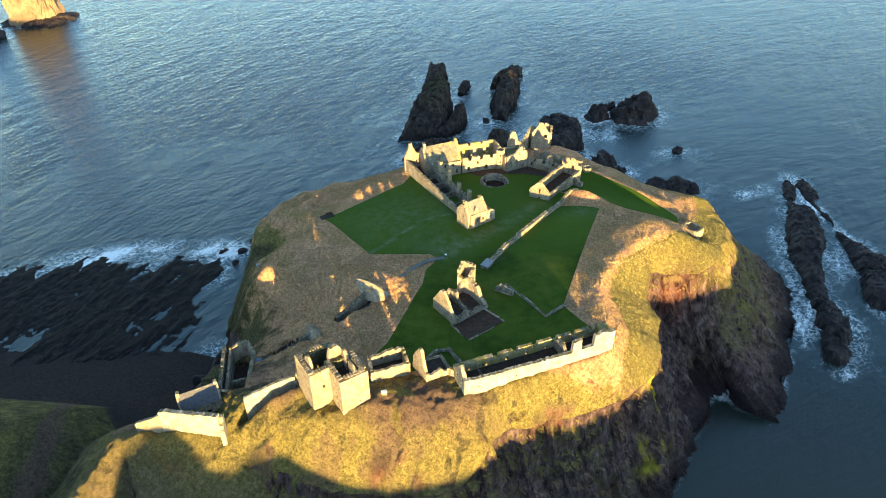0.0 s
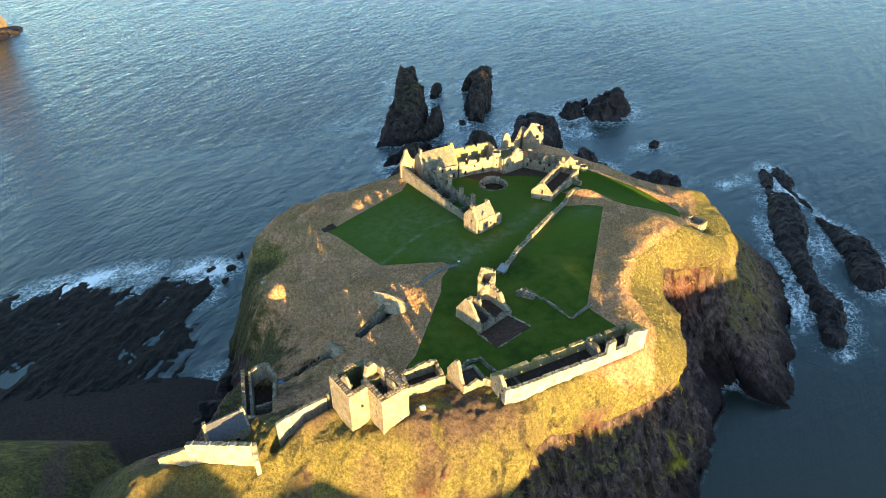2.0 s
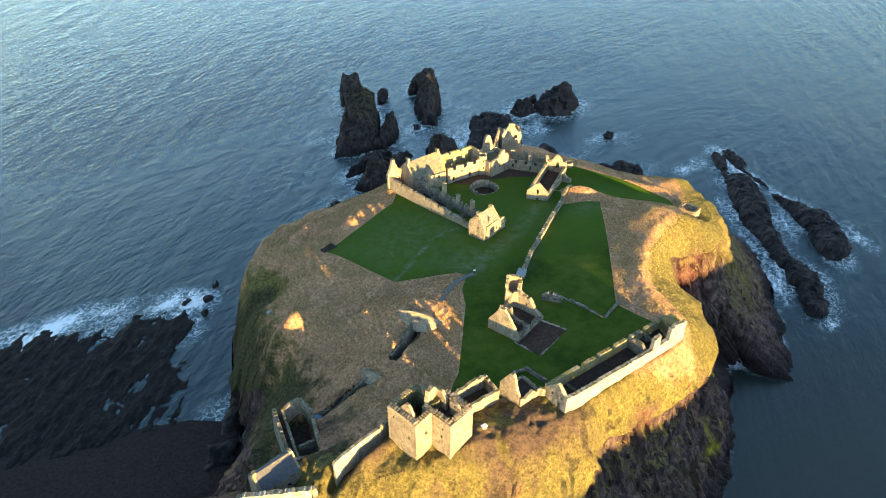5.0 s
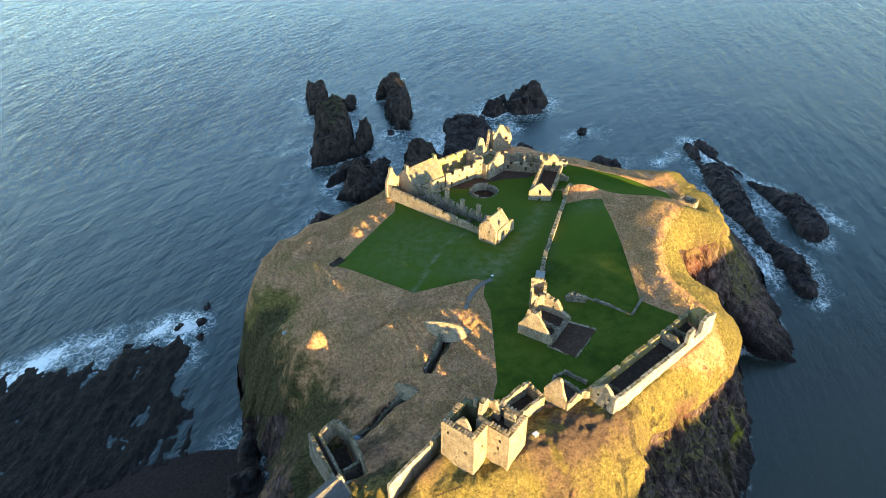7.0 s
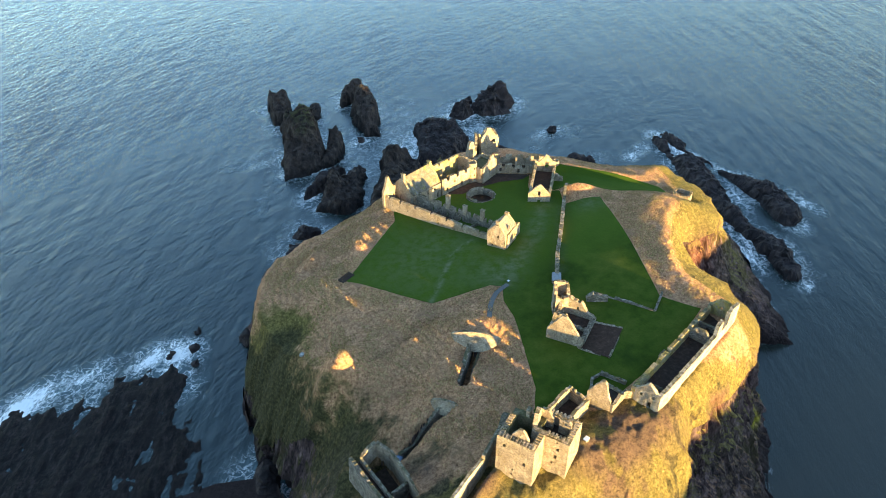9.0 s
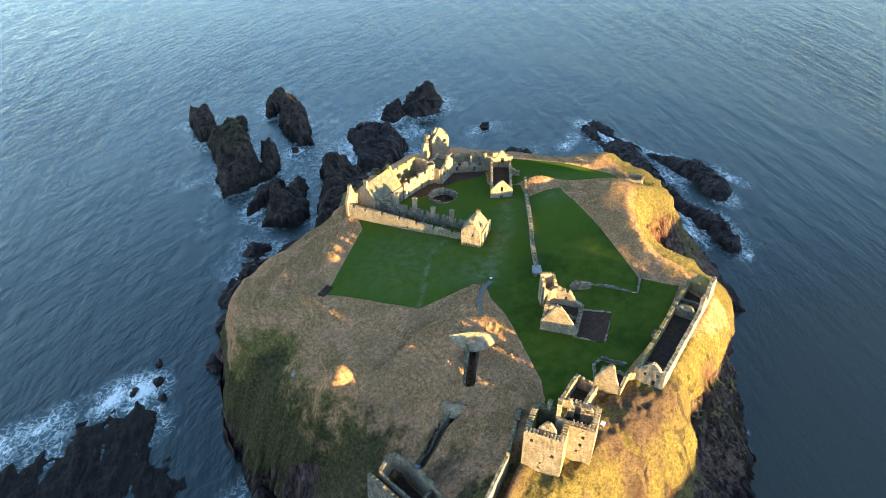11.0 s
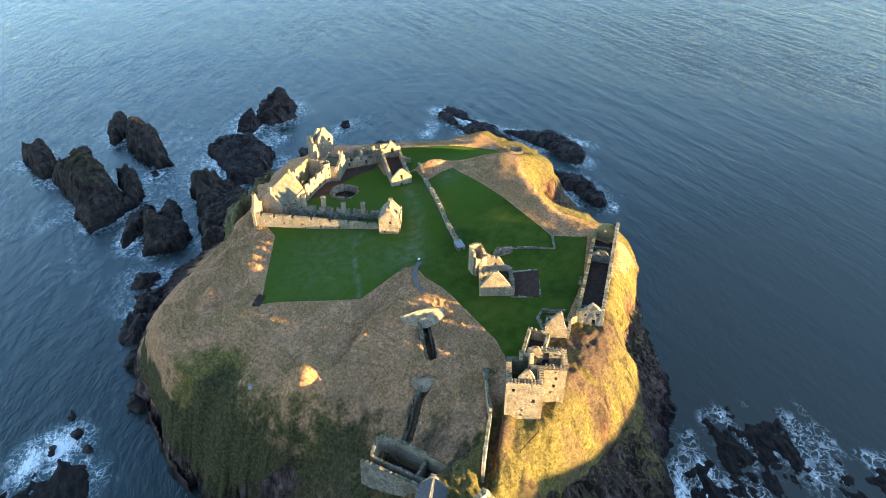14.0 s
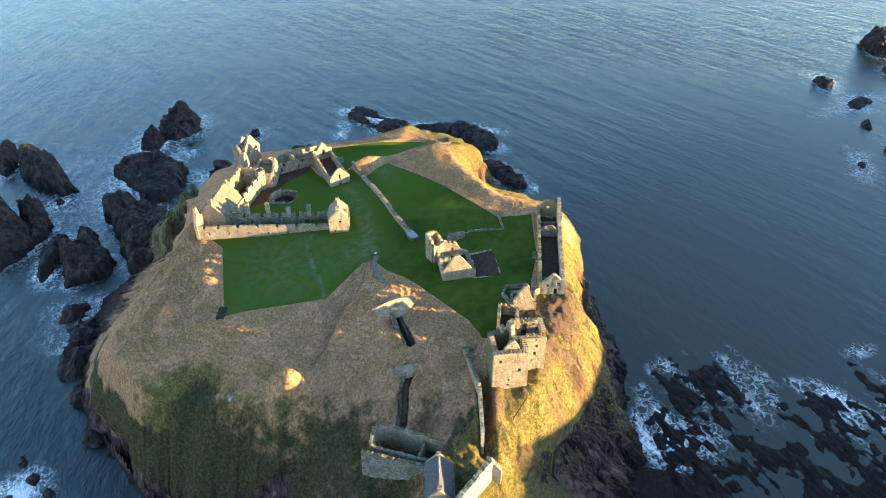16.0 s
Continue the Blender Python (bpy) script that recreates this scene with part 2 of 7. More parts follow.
BLUE_TARP = rough_material("blue_grey_cloth", [(0.3, (0.10, 0.16, 0.24)), (0.7, (0.22, 0.30, 0.40))], 1.5, 3.0, 0.1, 0.7)


def lawn_material():
    m, nt, b = shader("mown_grass", 0.95, 0.06)
    big = sums(nt, "ADD", sums(nt, "MULTIPLY", noise_tex(nt, coords(nt), 0.05, 6, 0.6), 0.65), sums(nt, "MULTIPLY", noise_tex(nt, coords(nt), 0.30, 5, 0.6), 0.35))
    fine = noise_tex(nt, coords(nt), 2.4, 8, 0.75)
    col = ramp(nt, big, [(0.36, (0.024, 0.042, 0.006)), (0.5, (0.047, 0.076, 0.008)), (0.64, (0.090, 0.108, 0.016))])
    col = mix(nt, grey(nt, fine, 0.35, 0.7, 0, 0.5), col, (0.010, 0.030, 0.004))
    # lighter towards the north: the south's shade and open skylight put into the grass
    col = mix(nt, attribute(nt, "north_lit"), col, mix(nt, grey(nt, fine, 0.35, 0.7, 0, 0.5), (0.060, 0.104, 0.010), (0.018, 0.042, 0.004)))
    # pale tone of trodden grass, and of lawn painted as more brightly lit
    worn_lit = attribute(nt, "worn_lit")
    worn_lit_n = sums(nt, "MULTIPLY", worn_lit, grey(nt, noise_tex(nt, coords(nt), 0.35, 6, 0.65), 0.3, 0.65))
    col = mix(nt, worn_lit_n, col, (0.125, 0.138, 0.070))
    nt.links.new(col, b.inputs["Base Color"])
    bump(nt, b, fine, 0.5, 0.08)
    return m


LAWN = lawn_material()


def ground_material():
    """Winter grass, greener turf, crags and wet rock by steepness, height and the masks kept on the mesh."""
    m, nt, b = shader("headland_ground", 0.95, 0.15)
    g = nt.nodes.new("ShaderNodeNewGeometry")
    nz = nt.nodes.new("ShaderNodeSeparateXYZ")
    nt.links.new(g.outputs["Normal"], nz.inputs[0])
    pz = nt.nodes.new("ShaderNodeSeparateXYZ")
    nt.links.new(g.outputs["Position"], pz.inputs[0])
    tuft = noise_tex(nt, coords(nt), 0.95, 9, 0.72)
    clump = noise_tex(nt, coords(nt, (1.0, 1.6, 1.0), 0.7), 2.2, 7, 0.78)
    clump.node.inputs["Distortion"].default_value = 1.2
    tuft = sums(nt, "ADD", sums(nt, "MULTIPLY", tuft, 0.42), sums(nt, "MULTIPLY", clump, 0.58))
    mid = noise_tex(nt, coords(nt), 0.16, 7, 0.65)
    wide = noise_tex(nt, coords(nt), 0.035, 5, 0.6)
    straw = ramp(nt, tuft, [(0.40, (0.125, 0.060, 0.031)), (0.49, (0.410, 0.210, 0.106)), (0.58, (0.72, 0.395, 0.212))])
    straw = mix(nt, grey(nt, mid, 0.45, 0.68, 0, 0.55), straw, (0.250, 0.146, 0.082))
    green = ramp(nt, tuft, [(0.40, (0.045, 0.036, 0.010)), (0.49, (0.145, 0.116, 0.032)), (0.58, (0.30, 0.228, 0.074))])
    green = mix(nt, grey(nt, mid, 0.42, 0.66, 0, 0.5), green, (0.115, 0.090, 0.030))
    lush = ramp(nt, tuft, [(0.40, (0.012, 0.013, 0.005)), (0.49, (0.052, 0.046, 0.017)), (0.58, (0.128, 0.104, 0.044))])
    gm = sums(nt, "ADD", sums(nt, "ADD", attribute(nt, "green"), sums(nt, "MULTIPLY", attribute(nt, "crag"), 0.18)), sums(nt, "MULTIPLY", sums(nt, "SUBTRACT", mid, 0.5), 1.1))
    turf = mix(nt, grey(nt, gm, 0.35, 0.62), straw, green)
    lm = sums(nt, "ADD", attribute(nt, "lush"), sums(nt, "MULTIPLY", sums(nt, "SUBTRACT", mid, 0.5), 0.9))
    turf = mix(nt, grey(nt, lm, 0.3, 0.62), turf, lush)
    rock_n = noise_tex(nt, coords(nt, (1, 1, 0.32)), 0.42, 9, 0.72)
    rock = ramp(nt, rock_n, [(0.34, (0.014, 0.0085, 0.008)), (0.44, (0.070, 0.043, 0.041)), (0.56, (0.165, 0.106, 0.098)), (0.72, (0.33, 0.228, 0.205))])
    rock = mix(nt, grey(nt, wide, 0.48, 0.62, 0, 0.45), rock, (0.046, 0.034, 0.022))
    crack = nt.nodes.new("ShaderNodeTexVoronoi")
    crack.feature = "DISTANCE_TO_EDGE"
    crack.inputs["Scale"].default_value = 0.42
    bent = nt.nodes.new("ShaderNodeVectorMath")
    bent.operation = "MULTIPLY_ADD"
    bent.inputs[1].default_value = (2.4, 2.4, 2.4)
    warp = nt.nodes.new("ShaderNodeTexNoise")
    warp.inputs["Scale"].default_value = 0.3
    face = coords(nt, (1, 1, 0.3))
    nt.links.new(face, warp.inputs["Vector"])
    nt.links.new(warp.outputs["Color"], bent.inputs[0])
    nt.links.new(face, bent.inputs[2])
    nt.links.new(bent.outputs[0], crack.inputs["Vector"])
    joint = grey(nt, crack.outputs["Distance"], 0.0, 0.07, 0.62, 1.0)
    rock = mix(nt, joint, (0.010, 0.007, 0.006), rock)
    moss = noise_tex(nt, coords(nt, (1, 1, 0.35)), 0.11, 7, 0.7)
    rock = mix(nt, grey(nt, moss, 0.52, 0.64, 0, 0.55), rock, (0.092, 0.074, 0.024))
    rock = mix(nt, attribute(nt, "lichen"), rock, (0.40, 0.32, 0.030))
    red = ramp(nt, rock_n, [(0.36, (0.030, 0.011, 0.009)), (0.5, (0.15, 0.052, 0.035)), (0.68, (0.30, 0.145, 0.095))])
    rock = mix(nt, attribute(nt, "scar"), rock, red)
    steep = sums(nt, "ADD", nz.outputs[2], sums(nt, "MULTIPLY", sums(nt, "SUBTRACT", mid, 0.5), 0.55))
    steep = sums(nt, "ADD", steep, sums(nt, "MULTIPLY", attribute(nt, "green"), 0.24))
    steep = sums(nt, "ADD", steep, sums(nt, "MULTIPLY", attribute(nt, "grassed"), 0.55))
    steep = sums(nt, "SUBTRACT", steep, sums(nt, "MULTIPLY", attribute(nt, "crag"), 0.30))
    bare = grey(nt, steep, 0.60, 0.47)
    bare = sums(nt, "MAXIMUM", bare, attribute(nt, "scar"))
    bare = sums(nt, "MAXIMUM", bare, sums(nt, "MULTIPLY", attribute(nt, "crag"), 0.90))
    col = mix(nt, bare, turf, rock)
    shore = sums(nt, "ADD", pz.outputs[2], sums(nt, "ADD", sums(nt, "MULTIPLY", sums(nt, "SUBTRACT", mid, 0.5), 10.0), sums(nt, "MULTIPLY", attribute(nt, "meadow"), 10.0)))
    col = mix(nt, grey(nt, shore, 14.0, 1.0), col, mix(nt, grey(nt, tuft, 0.38, 0.62), (0.018, 0.0115, 0.011), (0.056, 0.037, 0.035)))
    col = mix(nt, attribute(nt, "bare"), col, mix(nt, grey(nt, tuft, 0.38, 0.62), (0.042, 0.026, 0.020), (0.165, 0.102, 0.074)))
    nt.links.new(col, b.inputs["Base Color"])
    h = sums(nt, "ADD", sums(nt, "MULTIPLY", tuft, 0.75), sums(nt, "MULTIPLY", sums(nt, "ADD", rock_n, sums(nt, "MULTIPLY", joint, 0.35)), sums(nt, "MULTIPLY", bare, 2.2)))
    bump(nt, b, h, 1.0, 1.0)
    return m


GROUND = ground_material()


def sea_material():
    m, nt, b = shader("sea_water", 0.16, 0.5)
    b.inputs["IOR"].default_value = 1.33
    lace = nt.nodes.new("ShaderNodeTexVoronoi")
    lace.feature = "DISTANCE_TO_EDGE"
    warp = nt.nodes.new("ShaderNodeTexNoise")
    warp.inputs["Scale"].default_value, warp.inputs["Detail"].default_value = 0.30, 7
    pos = coords(nt)
    nt.links.new(pos, warp.inputs["Vector"])
    shift = nt.nodes.new("ShaderNodeVectorMath")
    shift.operation = "MULTIPLY_ADD"
    shift.inputs[1].default_value = (10, 10, 0)
    nt.links.new(warp.outputs["Color"], shift.inputs[0])
    nt.links.new(pos, shift.inputs[2])
    nt.links.new(shift.outputs[0], lace.inputs["Vector"])
    lace.inputs["Scale"].default_value = 0.34
    veins = grey(nt, lace.outputs["Distance"], 0.16, 0.01)
    froth = noise_tex(nt, shift.outputs[0], 0.20, 6, 0.66)
    drawn = noise_tex(nt, along(nt, 9.0, 2.0, 0.95), 1.0, 6, 0.66)
    flecks = noise_tex(nt, along(nt, 1.5, 0.7, 0.95), 1.0, 6, 0.72)
    froth = sums(nt, "ADD", sums(nt, "MULTIPLY", froth, 0.34), sums(nt, "ADD", sums(nt, "MULTIPLY", drawn, 0.30), sums(nt, "MULTIPLY", flecks, 0.36)))
    foam = attribute(nt, "foam")
    thick = grey(nt, sums(nt, "ADD", foam, sums(nt, "MULTIPLY", sums(nt, "SUBTRACT", froth, 0.5), 3.0)), 0.70, 1.20)
    thin = sums(nt, "MULTIPLY", sums(nt, "MULTIPLY", veins, grey(nt, froth, 0.36, 0.58)), grey(nt, sums(nt, "ADD", foam, sums(nt, "SUBTRACT", froth, 0.5)), 0.22, 0.65))
    white = sums(nt, "MINIMUM", sums(nt, "ADD", thick, sums(nt, "MULTIPLY", thin, 0.62)), 1.0)
    tone = noise_tex(nt, coords(nt), 0.008, 5, 0.6)
    col = ramp(nt, tone, [(0.35, (0.011, 0.018, 0.0135)), (0.65, (0.016, 0.026, 0.020))])
    col = mix(nt, attribute(nt, "shallow"), col, (0.034, 0.035, 0.028))
    col = mix(nt, sums(nt, "MULTIPLY", grey(nt, foam, 0.10, 0.80, 0, 0.8), sums(nt, "SUBTRACT", 1.0, attribute(nt, "shallow"))), col, (0.062, 0.104, 0.108))
    col = mix(nt, white, col, (0.90, 0.88, 0.85))
    nt.links.new(col, b.inputs["Base Color"])
    nt.links.new(mix(nt, white, (0.21, 0.21, 0.21), (0.85, 0.85, 0.85)), b.inputs["Roughness"])
    swell = noise_tex(nt, along(nt, 62.0, 10.0, 1.18), 1.0, 3, 0.55)
    cross = noise_tex(nt, along(nt, 34.0, 9.0, 0.45), 1.0, 3, 0.55)
    chop = noise_tex(nt, along(nt, 7.5, 3.2, 0.85), 1.0, 6, 0.66)
    ripple = noise_tex(nt, along(nt, 1.6, 0.8, 0.6), 1.0, 4, 0.6)
    h = sums(nt, "ADD", sums(nt, "MULTIPLY", swell, 0.95), sums(nt, "MULTIPLY", cross, 0.55))
    h = sums(nt, "ADD", h, sums(nt, "ADD", sums(nt, "MULTIPLY", chop, 0.62), sums(nt, "MULTIPLY", ripple, 0.13)))
    calm = sums(nt, "SUBTRACT", 1.0, sums(nt, "MULTIPLY", attribute(nt, "shallow"), 0.72))
    h = sums(nt, "MULTIPLY", h, calm)
    h = sums(nt, "ADD", h, sums(nt, "MULTIPLY", white, 0.06))
    bump(nt, b, h, 0.85, 1.0)
    # the mirror of the sky on the water, by Fresnel; none on the foam
    normal = b.inputs["Normal"].links[0].from_socket
    b.inputs["Specular IOR Level"].default_value = 0.0
    fres = nt.nodes.new("ShaderNodeFresnel")
    fres.inputs["IOR"].default_value = 1.50
    nt.links.new(normal, fres.inputs["Normal"])
    gloss = nt.nodes.new("ShaderNodeBsdfGlossy")
    gloss.inputs["Roughness"].default_value = 0.2
    nt.links.new(normal, gloss.inputs["Normal"])
    nt.links.new(mix(nt, attribute(nt, "shallow"), (0.77, 0.88, 0.97), (0.93, 0.92, 0.85)), gloss.inputs["Color"])
    both = nt.nodes.new("ShaderNodeMixShader")
    nt.links.new(sums(nt, "MULTIPLY", fres.outputs[0], sums(nt, "SUBTRACT", 1.0, white)), both.inputs[0])
    nt.links.new(b.outputs[0], both.inputs[1])
    nt.links.new(gloss.outputs[0], both.inputs[2])
    nt.links.new(both.outputs[0], nt.nodes["Material Output"].inputs["Surface"])
    return m


SEA = sea_material()


# ---------------------------------------------------------------- building helpers
def thing(name, x, y, z, label, category, group="", kind=""):
    ob = new(name)
    ob.location = (x, y, z)
    ob.empty_display_size = 0.5
    return tagged(ob, label, category, group, kind)


def part(name, bm, material, parent=None, label="", smooth_faces=False):
    """Links a bmesh, made in world metres, as one mesh object under its thing or part."""
    me = bpy.data.meshes.new(name)
    bmesh.ops.recalc_face_normals(bm, faces=bm.faces)
    bm.to_mesh(me)
    bm.free()
    me.materials.append(material)
    if smooth_faces:
        me.polygons.foreach_set("use_smooth", [True] * len(me.polygons))
    ob = new(name, me)
    if parent is not None:
        ob.parent = parent
        ob.matrix_parent_inverse = parent.matrix_basis.inverted()
    return tagged(ob, label)


def grid_mesh(name, xs, ys, z, material, attrs=None, keep=None):
    """A sheet over the lattice xs by ys; z, the masks and the kept cells are arrays of its shape."""
    nx, ny = len(xs), len(ys)
    gx, gy = (xs, ys) if xs.ndim == 2 else np.meshgrid(xs, ys, indexing="ij")
    nx, ny = gx.shape
    co = np.stack([gx, gy, z], -1).reshape(-1, 3)
    idx = np.arange(nx * ny).reshape(nx, ny)
    quads = np.stack([idx[:-1, :-1], idx[1:, :-1], idx[1:, 1:], idx[:-1, 1:]], -1).reshape(-1, 4)
    if keep is not None:
        quads = quads[keep.reshape(-1)]
        used = np.unique(quads)
        remap = np.zeros(nx * ny, int)
        remap[used] = np.arange(len(used))
        quads, co = remap[quads], co[used]
    else:
        used = slice(None)
    me = bpy.data.meshes.new(name)
    me.from_pydata(co.tolist(), [], quads.tolist())
    for key, arr in (attrs or {}).items():
        a = me.attributes.new(key, "FLOAT", "POINT")
        a.data.foreach_set("value", arr.reshape(-1)[used].astype(np.float32))
    me.polygons.foreach_set("use_smooth", [True] * len(me.polygons))
    me.materials.append(material)
    return new(name, me)


def lump(bm, x, y, z, sx, sy, sz, seed, turn=0.0, sub=2, rough=0.25):
    """A rough boulder in bm."""
    res = bmesh.ops.create_icosphere(bm, subdivisions=sub, radius=1.0)
    c, s = math.cos(turn), math.sin(turn)
    for v in res["verts"]:
        p = v.co.copy()
        k = 1 + rough * noise.fractal(p * 1.3 + Vector((seed * 3.1, seed, -seed)), 1.0, 2.0, 3)
        px, py, pz = p.x * sx * k, p.y * sy * k, p.z * sz * k
        v.co = (x + c * px - s * py, y + s * px + c * py, z + pz)


def box(bm, p0, p1, z0, z1, width, jitter=0.0):
    """An upright slab along p0 to p1."""
    a, b2 = Vector((*p0, 0)), Vector((*p1, 0))
    d = (b2 - a).normalized()
    n = Vector((-d.y, d.x, 0)) * width / 2
    vs = [bm.verts.new((*(q + k).xy, zz)) for zz in (z0, z1) for q, k in ((a, -n), (b2, -n), (b2, n), (a, n))]
    for f in ((3, 2, 1, 0), (4, 5, 6, 7), (0, 1, 5, 4), (1, 2, 6, 5), (2, 3, 7, 6), (3, 0, 4, 7)):
        bm.faces.new([vs[i] for i in f])
    if jitter:
        for v in vs:
            v.co += Vector((random.uniform(-1, 1), random.uniform(-1, 1), random.uniform(-1, 1))) * jitter


def wall_bm(p0, p1, base, floor, profile, thick=1.0, holes=(), rag=0.25, seed=1, step=0.55, batter=0.0):
    """A standing masonry wall from p0 to p1. base: the foot's height; floor: the height from which the profile's
    (along, up) and the holes' (along0, along1, up0, up1) count. The head is ragged by rag metres."""
    rnd = random.Random(seed)
    a, b2 = Vector((*p0, 0)), Vector((*p1, 0))
    length = (b2 - a).length
    d = (b2 - a) / length
    n = Vector((-d.y, d.x, 0))
    us = {round(length * i / max(1, round(length / step)), 3) for i in range(max(1, round(length / step)) + 1)}
    us |= {round(min(max(u, 0), length), 3) for h in holes for u in h[:2]} | {round(min(max(p[0], 0), length), 3) for p in profile}
    us = sorted(us)
    us = [u for i, u in enumerate(us) if i == 0 or u - us[i - 1] > 0.004]
    pu, ph = [p[0] for p in profile], [p[1] for p in profile]
    heads = []
    for u in us:
        e = (rag * (0.8 * noise.noise(Vector((u * 0.5, seed * 7.7, 0.3))) + 0.9 * noise.noise(Vector((u * 1.6, seed * 3.1, 1.7)))) + (0.3 * rag + 0.12) * rnd.uniform(-1, 1)) if rag else 0
        heads.append(floor + max(0.15, float(np.interp(u, pu, ph)) + e))
    top = max(heads)
    zs = {round(base, 3), round(top, 3)} | {round(floor + v, 3) for h in holes for v in h[2:]}
    k = max(2, round((top - base) / (step * 1.2)))
    zs |= {round(base + (top - base) * i / k, 3) for i in range(k + 1)}
    zs = sorted(z for z in zs if base <= z <= top)
    nu, nz = len(us), len(zs)

    def solid(i, j):
        if not (0 <= i < nu - 1 and 0 <= j < nz - 1) or zs[j] >= max(heads[i], heads[i + 1]) - 1e-4:
            return False
        u, z = (us[i] + us[i + 1]) / 2, (zs[j] + zs[j + 1]) / 2 - floor
        return not any(h[0] < u < h[1] and h[2] < z < h[3] for h in holes)

    bm = bmesh.new()
    made = {}

    def vert(i, j, side):
        key = (i, j, side)
        if key not in made:
            z = min(zs[j], heads[i])
            p = a + d * us[i] + n * (side * thick / 2 + side * batter * (top - z) / max(top - base, 0.1))
            w = (0.09 if rag else 0.02) * noise.noise(Vector((us[i] * 1.3, z * 1.3, seed * 5.3 + side)))
            if rag and z > heads[i] - 0.4:
                w += 0.13 * noise.noise(Vector((us[i] * 2.3, seed * 2.1, side * 4.0)))
            made[key] = bm.verts.new((p.x + n.x * w, p.y + n.y * w, z))
        return made[key]

    def face(vs):
        try:
            bm.faces.new(vs)
        except ValueError:
            pass

    for i in range(nu - 1):
        for j in range(nz - 1):
            if not solid(i, j):
                continue
            for s in (-1, 1):
                face([vert(i, j, s), vert(i + 1, j, s), vert(i + 1, j + 1, s), vert(i, j + 1, s)])
            for (q, e) in (((i - 1, j), ((i, j), (i, j + 1))), ((i + 1, j), ((i + 1, j), (i + 1, j + 1))),
                           ((i, j - 1), ((i, j), (i + 1, j))), ((i, j + 1), ((i, j + 1), (i + 1, j + 1)))):
                if not solid(*q):
                    (i0, j0), (i1, j1) = e
                    face([vert(i0, j0, -1), vert(i1, j1, -1), vert(i1, j1, 1), vert(i0, j0, 1)])
    bmesh.ops.remove_doubles(bm, verts=bm.verts, dist=0.002)
    return bm


def roof_bm(corners, ridge_a, ridge_b, thick=0.25, over=0.3):
    """A pitched roof: eaves corners in order a0, a1 (one side), b0, b1 (other side) with the ridge between."""
    bm = bmesh.new()
    for side in (corners[:2], corners[2:]):
        e0, e1 = Vector(side[0]), Vector(side[1])
        r0, r1 = Vector(ridge_a), Vector(ridge_b)
        k = 9
        rows = []
        for q in range(4):
            s = q / 3
            rows.append([(e0.lerp(e1, i / k)).lerp(r0.lerp(r1, i / k), s) + Vector((0, 0, 0.06 * noise.noise(Vector((i * 1.3, q * 1.7, e0.x))))) for i in range(k + 1)])
        up = [[bm.verts.new(p + Vector((0, 0, thick))) for p in row] for row in rows]
        dn = [[bm.verts.new(p) for p in row] for row in rows]
        for q in range(3):
            for i in range(k):
                bm.faces.new([up[q][i], up[q][i + 1], up[q + 1][i + 1], up[q + 1][i]])
                bm.faces.new([dn[q][i], dn[q + 1][i], dn[q + 1][i + 1], dn[q][i + 1]])
        rim = [up[0][i] for i in range(k + 1)] + [up[1][k], up[2][k]] + [up[3][i] for i in range(k, -1, -1)] + [up[2][0], up[1][0]]
        low = [dn[0][i] for i in range(k + 1)] + [dn[1][k], dn[2][k]] + [dn[3][i] for i in range(k, -1, -1)] + [dn[2][0], dn[1][0]]
        for i in range(len(rim)):
            j = (i + 1) % len(rim)
            bm.faces.new([rim[i], low[i], low[j], rim[j]])
    return bm


# ---------------------------------------------------------------- the headland's form
# upper edge of the level top, brink of the crags and foot at the water: x, y and height
TOP = [(-42, 127, 53.5), (-33, 119.5, 55), (-18, 121, 56.5), (5, 123, 56.6), (26, 131, 57), (47, 139, 57), (51, 150, 57.2), (47, 165, 57.8), (56, 181, 58.8),
       (66, 192, 58.2), (80, 202, 55.5), (90, 211, 50.5), (96, 226, 49), (84, 236, 50), (64, 254, 50.5), (53, 267, 50), (30, 269, 49.5), (2, 266, 49), (-15, 259, 49),
       (-20, 243, 50.5), (-46, 219, 50), (-28, 191, 52.5), (-6, 190, 53), (-8, 180, 54.5), (-25, 174, 56), (-30, 166, 54.5), (-20, 148, 54.5), (-30, 137, 53.5)]
BRINK_SOUTH = [(-58, 117, 45), (-48, 113.5, 41.5), (-38, 110, 39.5), (-28, 108, 38.5), (-14, 106.5, 38.5), (0, 106.5, 40), (8.5, 110, 42), (12, 119, 46), (24, 122.5, 46),
               (34, 126.5, 46), (48, 130.5, 46.5), (58, 137, 48), (64.5, 149, 50), (66, 164, 49.5), (66, 176, 48.5), (72, 187, 48), (80, 189, 46), (88, 188, 47),
               (91.5, 189, 48), (96, 195, 48), (101, 203, 48)]
BRINK_NORTH = [(105, 214, 47.5), (107, 226, 47), (101, 239, 46), (82, 256, 44), (68, 274, 43), (58, 294, 40), (36, 300, 38), (14, 290, 38), (-2, 276, 41),
               (-16, 268, 43), (-40, 259, 42), (-58, 252, 41), (-68, 240, 41), (-72, 224, 42), (-70, 204, 42), (-64, 188, 44), (-58, 176, 43), (-58, 166, 41),
               (-72, 152, 37), (-74, 138, 38), (-66, 124, 43)]
BRINK = BRINK_SOUTH + BRINK_NORTH
